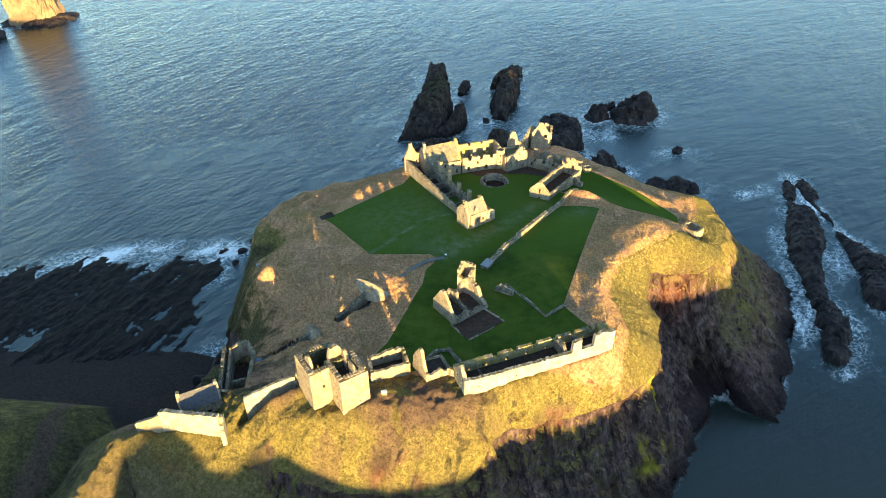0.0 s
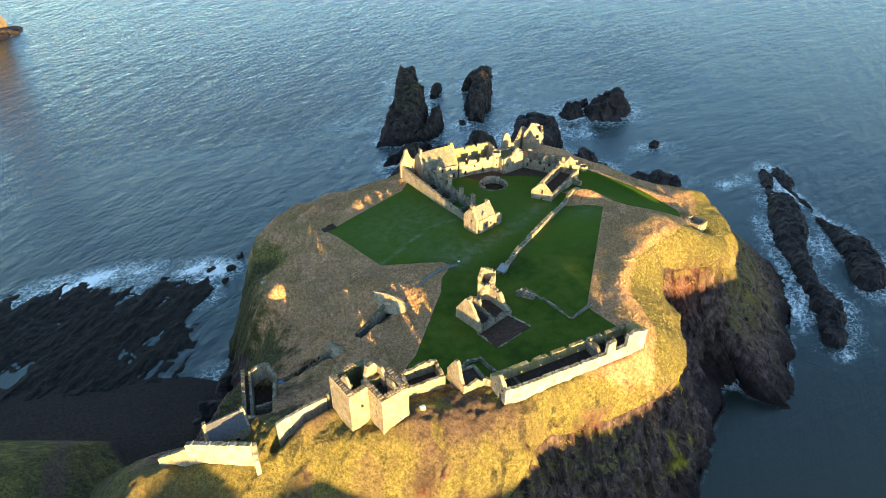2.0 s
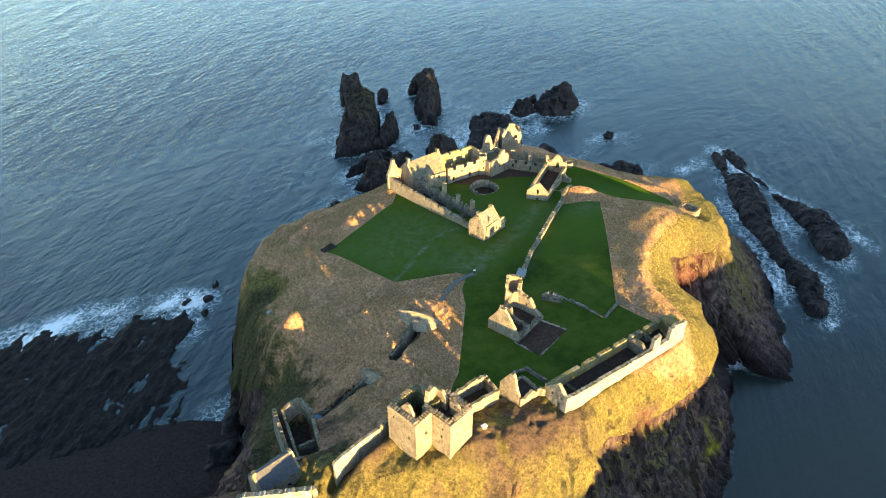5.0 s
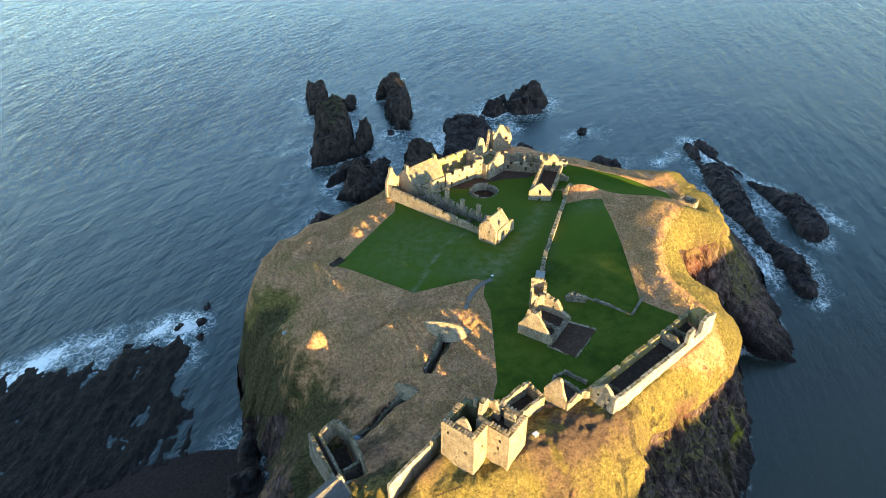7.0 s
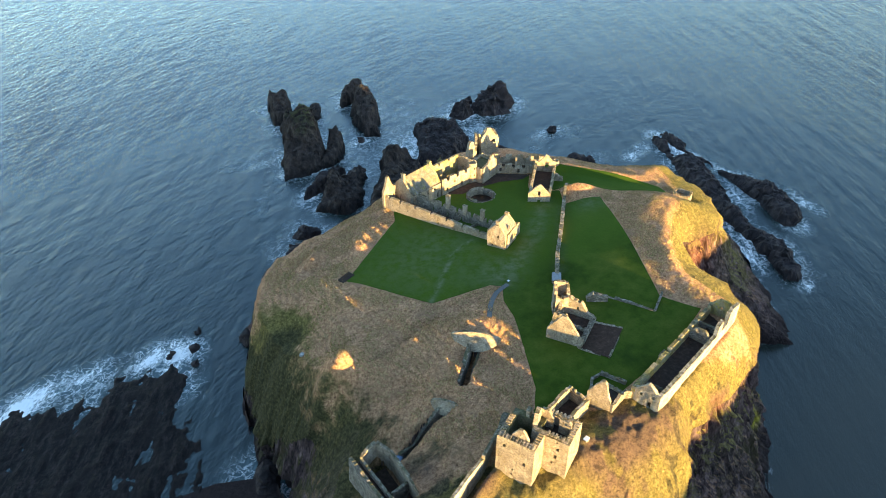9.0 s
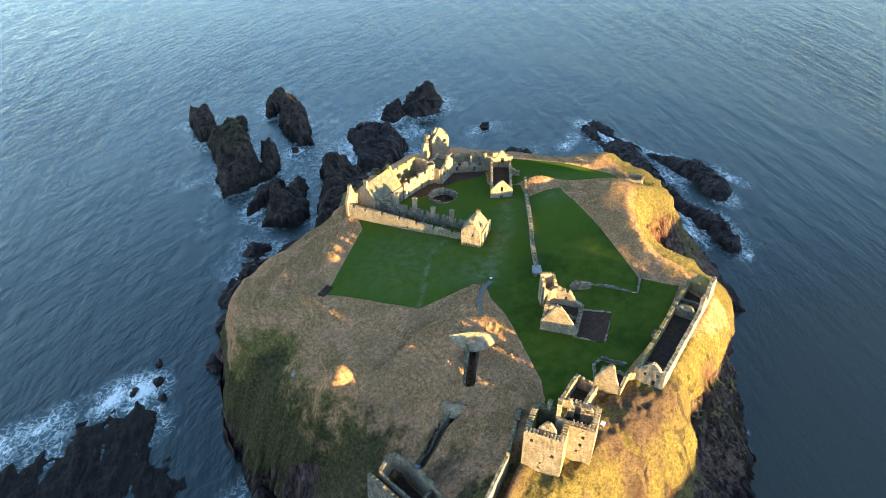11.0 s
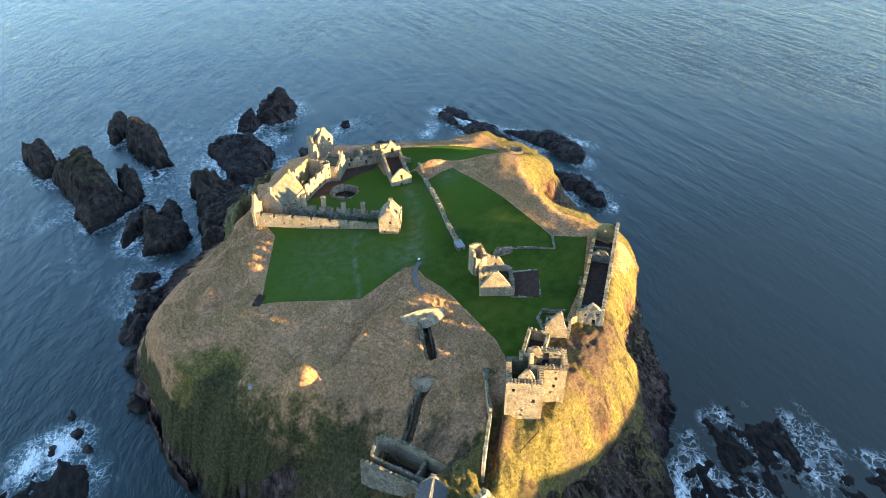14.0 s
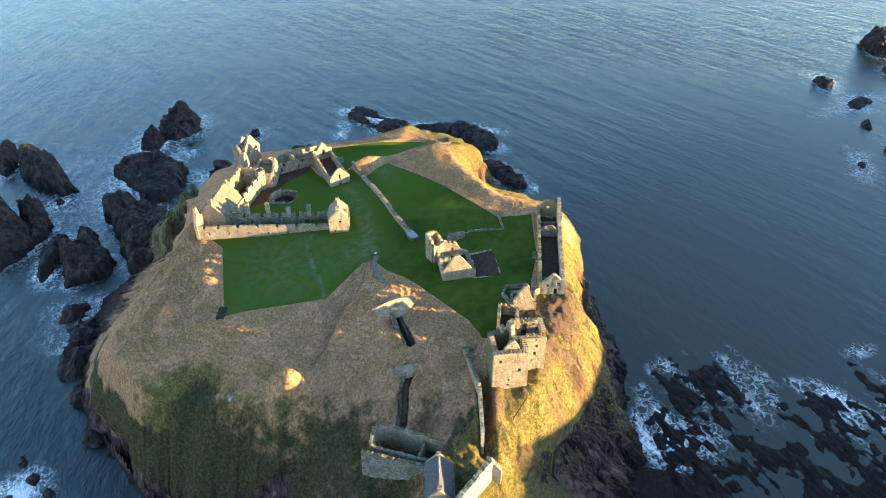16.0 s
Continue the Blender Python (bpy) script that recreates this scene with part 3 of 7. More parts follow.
# one place of the foot for each of the brink
FOOT = [(-80, 94), (-58, 89), (-40, 88), (-26, 87), (-10, 89), (4, 92), (17, 98), (25, 101), (33, 104), (42, 108),
        (57, 117), (70, 129), (79, 142), (86, 155), (94, 163), (98, 173), (104, 177), (107, 169), (115, 162.5), (122, 172),
        (133, 190), (146, 216), (153, 242), (140, 262), (115, 281), (92, 300), (74, 318), (45, 327), (20, 324), (-6, 320),
        (-26, 314), (-50, 297), (-66, 274), (-76, 250), (-84, 224), (-86, 204), (-83, 188), (-81, 174), (-88, 163), (-97, 152),
        (-104, 140), (-100, 112)]


def loosen(brink, foot, step, rough):
    """Round the corners of the brink and its foot and let them wander."""
    b, f = [], []
    for i in range(len(brink)):
        p, q, r, s = brink[i], brink[(i + 1) % len(brink)], foot[i], foot[(i + 1) % len(foot)]
        n = max(1, round(math.hypot(q[0] - p[0], q[1] - p[1]) / step))
        for k in range(n):
            b.append([p[c] + (q[c] - p[c]) * k / n for c in range(3)])
            f.append([r[c] + (s[c] - r[c]) * k / n for c in range(2)])
    b, f = np.array(b), np.array(f)
    b = 0.25 * np.roll(b, 1, 0) + 0.5 * b + 0.25 * np.roll(b, -1, 0)
    for row in b:
        row[0] += rough * noise.noise(Vector((row[0] * 0.16, row[1] * 0.16, 3.0)))
        row[1] += rough * noise.noise(Vector((row[0] * 0.16, row[1] * 0.16, 9.0)))
        row[2] += 0.5 * rough * noise.noise(Vector((row[0] * 0.12, row[1] * 0.12, 15.0)))
    return [tuple(map(float, r)) for r in b], [tuple(map(float, r)) for r in f]


BRINK, FOOT = loosen(BRINK, FOOT, 4.0, 2.6)
RIDGE = [(-56, 119.5, 46.5), (-68, 121.5, 44.3), (-80, 123.5, 42.8), (-89, 123.5, 40), (-97, 111, 33), (-110, 92, 26), (-135, 62, 24), (-175, 25, 46), (-230, -20, 60)]
LAND = [(-420, 165), (-230, 178), (-160, 172), (-118, 168), (-104, 150), (-100, 122), (-98, 98), (-98, 68), (-76, 8), (-20, -60), (60, -78), (180, -92), (300, -90), (420, -70),
        (420, -420), (-420, -420)]


def headland(x, y):
    """Height of the castle's rock, and how far out of its brink a place lies (0 at the brink, 1 at the foot)."""
    d_top, z_top = to_outline(x, y, TOP)
    wob = 2.6 * fbm(x, y, 16, 4, 31)
    d_brk, z_brk = to_outline(x, y, BRINK)
    d_foot, _ = to_outline(x, y, FOOT)
    in_top, in_brk, in_foot = inside(x, y, TOP), inside(x, y, BRINK), inside(x, y, FOOT)
    # the level top keeps its edge's heights, eased towards the middle
    num, den = 0.0, 0.0
    for px, py, pz in TOP:
        w = 1.0 / (((x - px) ** 2 + (y - py) ** 2) + 60.0) ** 1.4
        num, den = num + w * pz, den + w
    z_mid = num / den
    z_edge = np.where(d_top < 14, z_top + (z_mid - z_top) * smooth(0, 14, d_top), z_mid)
    s1 = d_top / (d_top + d_brk + 1e-6)
    z1 = z_top + (z_mid - z_top) * 0.0 + (z_brk - z_top) * (0.35 * s1 + 0.65 * s1 ** 1.8)
    s2 = np.clip((d_brk + wob * smooth(0, 6, d_brk)) / (d_brk + d_foot + 1e-6), 0, 1)
    west = smooth(-20, -60, x) * smooth(138, 165, y) + 0.38 * smooth(92, 100, x) * smooth(262, 245, y)
    crag = 1 - ((1 - west) * (0.85 * s2 ** 0.45 + 0.15 * s2 ** 3) + west * (0.5 * s2 + 0.5 * s2 ** 2))
    ledge = 0.05 * fbm(x, y, 9, 3, 5)
    z2 = z_brk * np.clip(crag + ledge * np.sin(np.clip(s2, 0, 1) * math.pi), 0, 1)
    z2 = np.where(d_brk < 1.6, z_brk - 0.35 * d_brk, z2)
    z3 = -np.minimum(d_foot * 0.5, 6)
    z = np.where(in_top, z_edge, np.where(in_brk, z1, np.where(in_foot, z2, z3)))
    out = np.where(in_brk, 0, np.where(in_foot, s2, 1))
    return z, out


def mound(x, y, cx, cy, rx, ry, turn, h):
    c, s = math.cos(turn), math.sin(turn)
    u, v = (c * (x - cx) + s * (y - cy)) / rx, (-s * (x - cx) + c * (y - cy)) / ry
    return h * np.exp(-(u * u + v * v))


KNOLLS = [(-18.6, 172.6, 8, 4.2, -0.6, 2.4), (-35.6, 157, 4, 2.6, -0.7, 1.2), (54, 226, 8.5, 4.5, -0.5, 4.4), (73, 205, 9, 6, 0.5, 1.4),
          (101, 234, 7, 5, 0.3, 2.5), (88, 197, 10, 6, 0.6, 1), (92, 206, 4, 3, 0.6, -2), (-66, 210, 8, 7, 0.2, -3.5), (-50, 232, 5, 3, 0.8, -2),
          (-52, 200, 16, 9, 0.9, 0.9), (-45, 167, 12, 5, 0.5, -2)]
HOLLOWS = [(-25, 164.6, 6, 3.2, -0.6, -2.2), (-16, 114, 5, 3, 0, -2), (4, 114, 4, 4, 0, -2), (-40, 119, 8, 3, 0, 0.6), (-68, 143, 4, 10, 0, -3.6),
           (-58.8, 180.8, 8.6, 6.0, 0.45, 10.4), (-40, 153.4, 3.2, 2.2, -0.7, -1.6), (-49, 236, 4, 3, 0.8, 3.9), (-34, 233, 3, 7, -0.7, 1.5),
           (-27, 240.5, 5, 4, 0, 1.4)]
MOUNDS = KNOLLS + HOLLOWS
CUTTINGS = [([(-22.9, 167.2, 48.8), (-31.6, 157.6, 47.6)], 0, 1.15), ([(-53.4, 123.4, 46.4), (-48, 125.6, 48.4), (-44, 127.8, 50.0), (-39.5, 130.2, 50.6), (-35, 133.2, 51.2)], 0, 1.3), ([(-39.2, 153.6, 46.0), (-44.5, 152.4, 45.0), (-50.2, 149.4, 43.5), (-55.0, 147.6, 42.0)], 0, 1.0)]


GATE_PIT = [(-64.6, 150.6), (-61.6, 134.6), (-55.6, 134.2), (-56.4, 149.4), (-58.8, 151.4)]


RIM_BANK = [(46, 141), (46.5, 153), (47.5, 164), (51, 172), (57.5, 179), (66, 186), (75, 193), (84, 200)]
PATH_BANK = [(-51.5, 120.6), (-44.5, 124.6), (-38.5, 127.6)]
NORTH_BANK = [(56, 252), (63.5, 248), (72, 238.5), (80, 230.5), (88, 225)]


def bank(x, y, pts, h, w):
    return h * np.exp(-(to_outline(x, y, pts, False)[0] / w) ** 2)


def mounds(x, y):
    return sum(mound(x, y, *row) for row in MOUNDS) + bank(x, y, RIM_BANK, 1.15, 3.4) + bank(x, y, NORTH_BANK, 1.9, 2.8) + bank(x, y, PATH_BANK, 2.3, 2.0)


def ground_height(x, y):
    z, out = headland(x, y)
    z = z + mounds(x, y)
    pit = signed(x, y, GATE_PIT)
    z = np.where(pit > -0.6, np.minimum(z, 40.4 + (z - 40.4) * smooth(0.3, -0.5, pit)), z)
    for pts, floor, half in CUTTINGS:
        cd, cz = to_outline(x, y, pts, closed=False)
        z = np.where(cd < half + 0.5, np.minimum(z, cz + (z - cz) * smooth(half - 0.1, half + 0.5, cd)), z)
    z = z - 3.2 * smooth(5.3, 4.8, np.hypot(x - 20.8, y - 243.6))
    d, zr = to_outline(x, y, RIDGE, closed=False)
    ridge_z = zr - 0.72 * d - 0.006 * d * d + 1.5 * fbm(x, y, 14, 4, 77)
    land_d = signed(x, y, LAND)
    # the mainland: grassy slopes to the west, high unseen cliffs across the bay added to keep the low sun off the
    # crags' feet
    c = x + 0.337 * y
    # invented humps and a notch along the sun's rays shape the cast shadow
    high = 57 + 7.0 * np.exp(-((c + 4) / 13) ** 2) + 8.0 * np.exp(-((c + 33) / 8) ** 2) - 24 * np.exp(-((c + 58) / 8) ** 2) + 5 * smooth(5, -25, x) + 10 * smooth(0, 150, x) + 6 * smooth(180, 320, x)
    run = 58 - 46 * smooth(40, -30, y)
    land_z = np.where(land_d > 0, high * (1 - np.exp(-land_d / run)), np.maximum(land_d * 0.25, -6)) * (1 + 0.05 * fbm(x, y, 60, 4, 8)) + 3.0 * smooth(-15, 10, land_d)
    beach = 2.6 - 0.062 * np.hypot(x + 40, (y - 70) * 1.1) + 0.3 * fbm(x, y, 10, 3, 4)
    beach2 = 3.0 - 0.10 * np.maximum(0, (y - 168)) - 0.02 * np.maximum(0, -x - 240) - 0.03 * np.maximum(0, x + 100)
    z_all = np.maximum(np.maximum(z, ridge_z), np.maximum(land_z, np.maximum(beach, beach2)))
    spare = (np.maximum(ridge_z, np.maximum(land_z, np.maximum(beach, beach2))) < np.maximum(z, 0.0) - 0.5)
    return z_all, spare, out


def axis(lo, hi, fine_lo, fine_hi, fine, coarse):
    return np.concatenate([np.arange(lo, fine_lo, coarse), np.arange(fine_lo, fine_hi, fine), np.arange(fine_hi, hi + coarse, coarse)])


gx, gy = np.meshgrid(axis(-420, 420, -130, 156, 0.55, 6), axis(-420, 420, 84, 332, 0.55, 6), indexing="ij")
gz, free, out_of = ground_height(gx, gy)
core = (gx > -131) & (gx < 157) & (gy > 83) & (gy < 333)
LAWN_A = [(-16, 242.5), (-44.5, 216.5), (-41, 213), (-25, 191.5), (-4.5, 191), (-1.5, 188.5), (-5.5, 181), (-6.5, 173), (-16, 146), (-21, 139), (-17, 132), (-6, 134), (3, 134),
          (22, 139), (43, 149), (36.2, 159.2), (58.2, 218.0), (52, 220), (44, 221), (47, 229), (40, 240), (46, 249), (34, 258), (26, 262), (8, 256), (-12, 254)]
LAWN_B = [(46, 231), (58, 226), (70, 220), (87, 212.5), (88, 219), (74, 236), (61, 249), (52, 253), (49, 243)]
on_lawn = np.maximum(signed(gx, gy, LAWN_A), signed(gx, gy, LAWN_B))
# tussocks on the rough grass, none under the lawn
tuss = (1 - 0.8 * mound(gx, gy, -58.8, 180.8, 9, 7, 0.45, 1.0)) * smooth(1.0, -1.5, on_lawn) * smooth(2.0, 8.0, gz) * core * smooth(0.5, 4.0, np.abs(signed(gx, gy, BRINK)))
level = smooth(136, 146, gy)
terrace = np.sin(2 * math.pi * (gz / 0.8 + 1.1 * fbm(gx, gy, 11, 3, 15))) * smooth(20, -5, gx) * level
gz = gz + tuss * (0.19 * terrace + (0.42 - 0.20 * level) * fbm(gx, gy, 1.5, 2, 12) + (0.45 - 0.25 * level) * fbm(gx, gy, 7, 3, 19) + smooth(136, 124, gy) * (1.2 * fbm(gx, gy, 4.5, 3, 21) + 0.25 * fbm(gx, gy, 1.3, 1, 22)))


def masks(x, y, z, out):
    """Where the turf is green, the rock red or lichened, the soil bare."""
    green = (np.clip(mound(x, y, -80, 200, 20, 40, 0.1, 0.75), 0, 1) + mound(x, y, -62, 162, 9, 14, 0, 0.55) + mound(x, y, -66, 212, 9, 8, 0, 0.5)
             + 0.66 * smooth(137, 126, y) * smooth(-112, -96, x) * smooth(22, 34, z) + 0.8 * smooth(1.5, -5, signed(x, y, TOP)) * smooth(46, 56, x) * smooth(235, 210, y) * smooth(36, 44, z) + mound(x, y, 6, 102, 12, 8, 0.4, 0.8) + 0.85 * smooth(92, 104, x) * smooth(12, 26, z) + 0.9 * smooth(-92, -104, x) * (y < 200) + 0.25 * smooth(-95, -60, x) * smooth(150, 130, y))
    scar = np.clip(mound(x, y, 79, 182, 9, 6, 0.3, 1.5) + mound(x, y, -16, 110, 3.5, 3.0, 0, 1.0) + mound(x, y, 3, 108, 7, 1.8, 0.1, 0.6) + mound(x, y, 53, 132, 2.5, 4, 0, 0.8), 0, 1)
    scar = scar + 0.9 * smooth(0.12, 0.34, fbm(x, y, 8, 4, 63)) * smooth(51, 47, z) * smooth(36, 41, z) * smooth(138, 132, y) * smooth(-55, -40, x)
    scar = np.clip(scar * (0.62 + 1.1 * fbm(x, y, 6, 4, 61)), 0, 1) * smooth(24, 34, z)
    lichen = np.clip(mound(x, y, 66, 137, 6, 9, 0.3, 2.6) * smooth(8, 16, z) + mound(x, y, 112, 205, 16, 12, 0.8, 0.55), 0, 1) * (out > 0.1) * smooth(-0.16, 0.14, fbm3(x, y, z * 0.5, 6, 4, 66))
    track = to_outline(x, y, [(-142, 186), (-128, 160), (-122, 138), (-119, 121), (-116, 100)], False)[0] + 2.5 * fbm(x, y, 9, 3, 73)
    bare = np.clip(0.85 * smooth(4.5, 1.5, track) * smooth(3, 7, z) * (y < 190) + mound(x, y, -52, 138, 5, 7, 0, 0.7) + mound(x, y, -6, 122.5, 15, 6.5, 0.1, 1.6) * smooth(-0.30, 0.12, fbm(x, y, 4, 4, 71)) + 0.5 * smooth(0.16, 0.36, fbm(x, y, 8, 4, 75)) * smooth(130, 120, y) * smooth(-62, -50, x) * smooth(30, 40, z) + mound(x, y, -42, 126, 5, 3, 0.5, 0.9), 0, 0.9)
    lush = 0.5 * smooth(-92, -106, x) * (y < 200) + mound(x, y, -47, 142, 10, 9, 0.3, 0.42) + 0.55 * smooth(0.16, 0.40, fbm(x, y, 3.2, 3, 87)) * smooth(138, 130, y) * smooth(-70, -58, x) * smooth(38, 42, z) + mound(x, y, -78, 182, 18, 34, 0.1, 0.45) + 0.75 * smooth(34, 24, z + 5 * fbm(x, y, 12, 3, 89)) * smooth(-40, -55, x) * smooth(180, 195, y) * smooth(285, 262, y) * smooth(7, 15, z) + mound(x, y, -68, 210, 9, 9, 0, 0.4) + mound(x, y, -80, 196, 14, 26, 0.1, 0.42) + mound(x, y, -58, 162, 12, 13, 0, 0.48) + mound(x, y, -70, 142, 12, 16, 0, 0.5)
    crag = smooth(45, 36, z) * (out > 0.05) * (1 - 0.75 * np.clip(green + lush, 0, 1)) * smooth(-135, -108, x) * (1 - 0.85 * smooth(-30, -55, x) * smooth(150, 175, y) * smooth(12, 24, z))
    grassed = np.maximum(smooth(-45, -60, x) * smooth(158, 180, y), np.maximum(smooth(256, 266, y) * smooth(62, 42, x), mound(x, y, 6, 102, 12, 8, 0.4, 1.2) * smooth(30, 22, z))) * smooth(6, 15, z + 9 * fbm(x, y, 9, 3, 81) - 17 * smooth(196, 178, y) * smooth(256, 240, y))
    crag = crag * (1 - 0.9 * grassed)
    meadow = smooth(-90, -100, x) * smooth(4.2, 6.5, z + 1.5 * fbm(x, y, 12, 3, 83)) * (y < 200)
    meadow = np.maximum(meadow, 0.9 * smooth(-52, -62, x) * smooth(182, 198, y) * smooth(2, 7, z))
    return {"meadow": meadow, "grassed": grassed, "lush": np.clip(lush, 0, 1), "crag": crag, "green": np.clip(green, 0, 1), "scar": scar, "lichen": np.clip(lichen, 0, 1), "bare": bare}


past = signed(gx, gy, BRINK)
gone = (past < -0.7) & free & (out_of > 0) & inside(gx, gy, FOOT)
keep_ground = ~(gone[:-1, :-1] & gone[1:, :-1] & gone[1:, 1:] & gone[:-1, 1:])
count = np.zeros(gx.shape, int)
for sa in (slice(None, -1), slice(1, None)):
    for sb in (slice(None, -1), slice(1, None)):
        count[sa, sb] += keep_ground
cut = (count > 0) & (count < 4) & (past > -2.2) & (past < 1.0) & (out_of < 0.5)
qx, qy, qz = gx.copy(), gy.copy(), gz.copy()
near_d = np.full(gx.shape, 1e9)
for (x0, y0, z0), (x1, y1, z1) in zip(BRINK, BRINK[1:] + BRINK[:1]):
    dx, dy = x1 - x0, y1 - y0
    k = np.clip(((gx - x0) * dx + (gy - y0) * dy) / (dx * dx + dy * dy), 0, 1)
    px, py = x0 + k * dx, y0 + k * dy
    d = np.hypot(gx - px, gy - py)
    hit = cut & (d < near_d)
    out_x, out_y = dy / math.hypot(dx, dy), -dx / math.hypot(dx, dy)
    qx, qy, qz = np.where(hit, px + 0.1 * out_x, qx), np.where(hit, py + 0.1 * out_y, qy), np.where(hit, z0 + k * (z1 - z0) - 0.9, qz)
    near_d = np.minimum(near_d, d)
qz = np.where(cut & (near_d < 1e8), qz + mounds(qx, qy), qz)
ground = grid_mesh("headland", qx, qy, qz, GROUND, masks(gx, gy, gz, out_of), keep_ground)
tagged(ground, "grassy headland top with winter grass and trodden hollows", "headland", kind="structure")


def resample(pts, step):
    out = []
    for a, b in zip(pts, pts[1:] + pts[:1]):
        n = max(1, round(math.hypot(b[0] - a[0], b[1] - a[1]) / step))
        out += [tuple(a[k] + (b[k] - a[k]) * i / n for k in range(len(a))) for i in range(n)]
    return np.array(out)


def ease(arr, width):
    k = np.exp(-0.5 * (np.arange(-3 * width, 3 * width + 1) / width) ** 2)
    k /= k.sum()
    wide = np.concatenate([arr[-3 * width:], arr, arr[:3 * width]])
    return np.convolve(wide, k, "valid")


def blocks(u, v, seed):
    """A value for each cell of a broken bond of joints and beds."""
    row = np.floor(v)
    col = np.floor(u + 0.37 * row)
    h = np.sin(col * 127.1 + row * 311.7 + seed * 74.7) * 43758.5453
    return h - np.floor(h) - 0.5


def crags():
    """The cliff faces, let down from the brink to the foot with buttresses, clefts, beds and sea caves."""
    ring = resample([(b[0], b[1], b[2], f[0], f[1]) for b, f in zip(BRINK, FOOT)], 0.62)
    bx, by, bz, fx, fy = ease(ring[:, 0], 1), ease(ring[:, 1], 1), ease(ring[:, 2], 1), ease(ring[:, 3], 2), ease(ring[:, 4], 2)
    bz = bz + mounds(bx, by)
    tx, ty = np.roll(bx, -3) - np.roll(bx, 3), np.roll(by, -3) - np.roll(by, 3)
    nx, ny = ease(ty / np.hypot(tx, ty), 3), ease(-tx / np.hypot(tx, ty), 3)
    arc = np.cumsum(np.hypot(np.diff(bx, prepend=bx[-1]), np.diff(by, prepend=by[-1]))) + 0.6 * np.cumsum(np.hypot(np.diff(fx, prepend=fx[-1]), np.diff(fy, prepend=fy[-1])))
    rows = 68
    west = smooth(-20, -60, bx) * smooth(138, 165, by) + 0.38 * smooth(92, 100, bx) * smooth(262, 245, by)
    s = np.linspace(0, 1, 240)
    X, Y, Z = [], [], []
    for k in range(-1, rows + 5):
        h = 1 - max(k, 0) / rows
        steep_s = np.interp(1 - h, 0.85 * s ** 0.45 + 0.15 * s ** 3, s)
        soft_s = np.interp(1 - h, 0.5 * s + 0.5 * s ** 2, s)
        q = steep_s * (1 - west) + soft_s * west
        if k > rows:
            q, h = q + 0.05 * (k - rows), -0.03 * (k - rows)
        x, y, z = bx + (fx - bx) * q, by + (fy - by) * q, bz * h
        if k < 0:
            x, y, z = x - nx * 1.5, y - ny * 1.5, bz - 0.3
        fade = smooth(0, 7, k) * (1 - np.clip(0.72 * west * smooth(4, 22, z), 0, 1))
        d = (2.6 * ridge(arc, z * 0.22, 11, 3, 41) + 2.2 * fbm(arc, z * 0.3, 26, 3, 42) + 2.0 * fbm3(x, y, z * 0.5, 5.5, 3, 43)
             + 1.3 * fbm3(x, y, z * 0.45, 2.2, 3, 44) - 1.6 * smooth(0.55, 0.95, ridge(arc + 40, z * 0.12, 7, 2, 48)) + (1 - 0.7 * west) * (1.5 * blocks(arc / 3.1 + 0.5 * fbm(arc, z, 9, 2, 51), z / 5.2 + 0.7 * fbm(arc, z, 14, 2, 52), 3) + 0.7 * blocks(arc / 1.4, z / 2.1 + 0.6 * fbm(arc, z, 8, 2, 53), 5)) + 0.9 * lattice(z / 4.2 + 0.8 * fbm(arc, arc * 0, 20, 2, 5), arc / 22, 46) - 0.4)
        for cx, cy, cz, half, deep, tall in ((86, 164, 0, 4.5, 12.0, 30), (95, 176, 0, 4.0, 12.0, 27), (104, 172, 0, 3.0, 8.0, 22), (16, 108, 0, 4.0, 7.0, 16), (40, 122, 0, 2.2, 4.0, 22), (60, 142, 0, 2.5, 4.0, 15), (-62, 262, 0, 4, 4, 9), (-84, 190, 0, 6, 7, 9), (-80, 176, 0, 5, 6, 8)):
            d = d - deep * np.exp(-((x - cx) ** 2 + (y - cy) ** 2) / half ** 2) * smooth(tall, tall * 0.7, z)
        X.append(x + nx * d * fade)
        Y.append(y + ny * d * fade)
        Z.append(z + fade * 0.8 * fbm3(x + 9, y, z, 4.0, 3, 47))
    X, Y, Z = (np.array(a) for a in (X, Y, Z))
    X, Y, Z = (np.concatenate([a, a[:, :1]], 1) for a in (X, Y, Z))
    m = masks(X, Y, Z, np.ones(X.shape))
    ob = grid_mesh("crag", X.T, Y.T, Z.T, GROUND, {k2: v.T for k2, v in m.items()})
    ob.data.polygons.foreach_set("use_smooth", [False] * len(ob.data.polygons))
    return tagged(ob, "steep dark red-brown crags with caves and grassy ledges", "cliff", kind="structure")


crags()


def ground_at(x, y):
    i = int(np.clip(np.searchsorted(gx[:, 0], x), 1, gx.shape[0] - 1))
    j = int(np.clip(np.searchsorted(gy[0], y), 1, gy.shape[1] - 1))
    return float(gz[i, j])


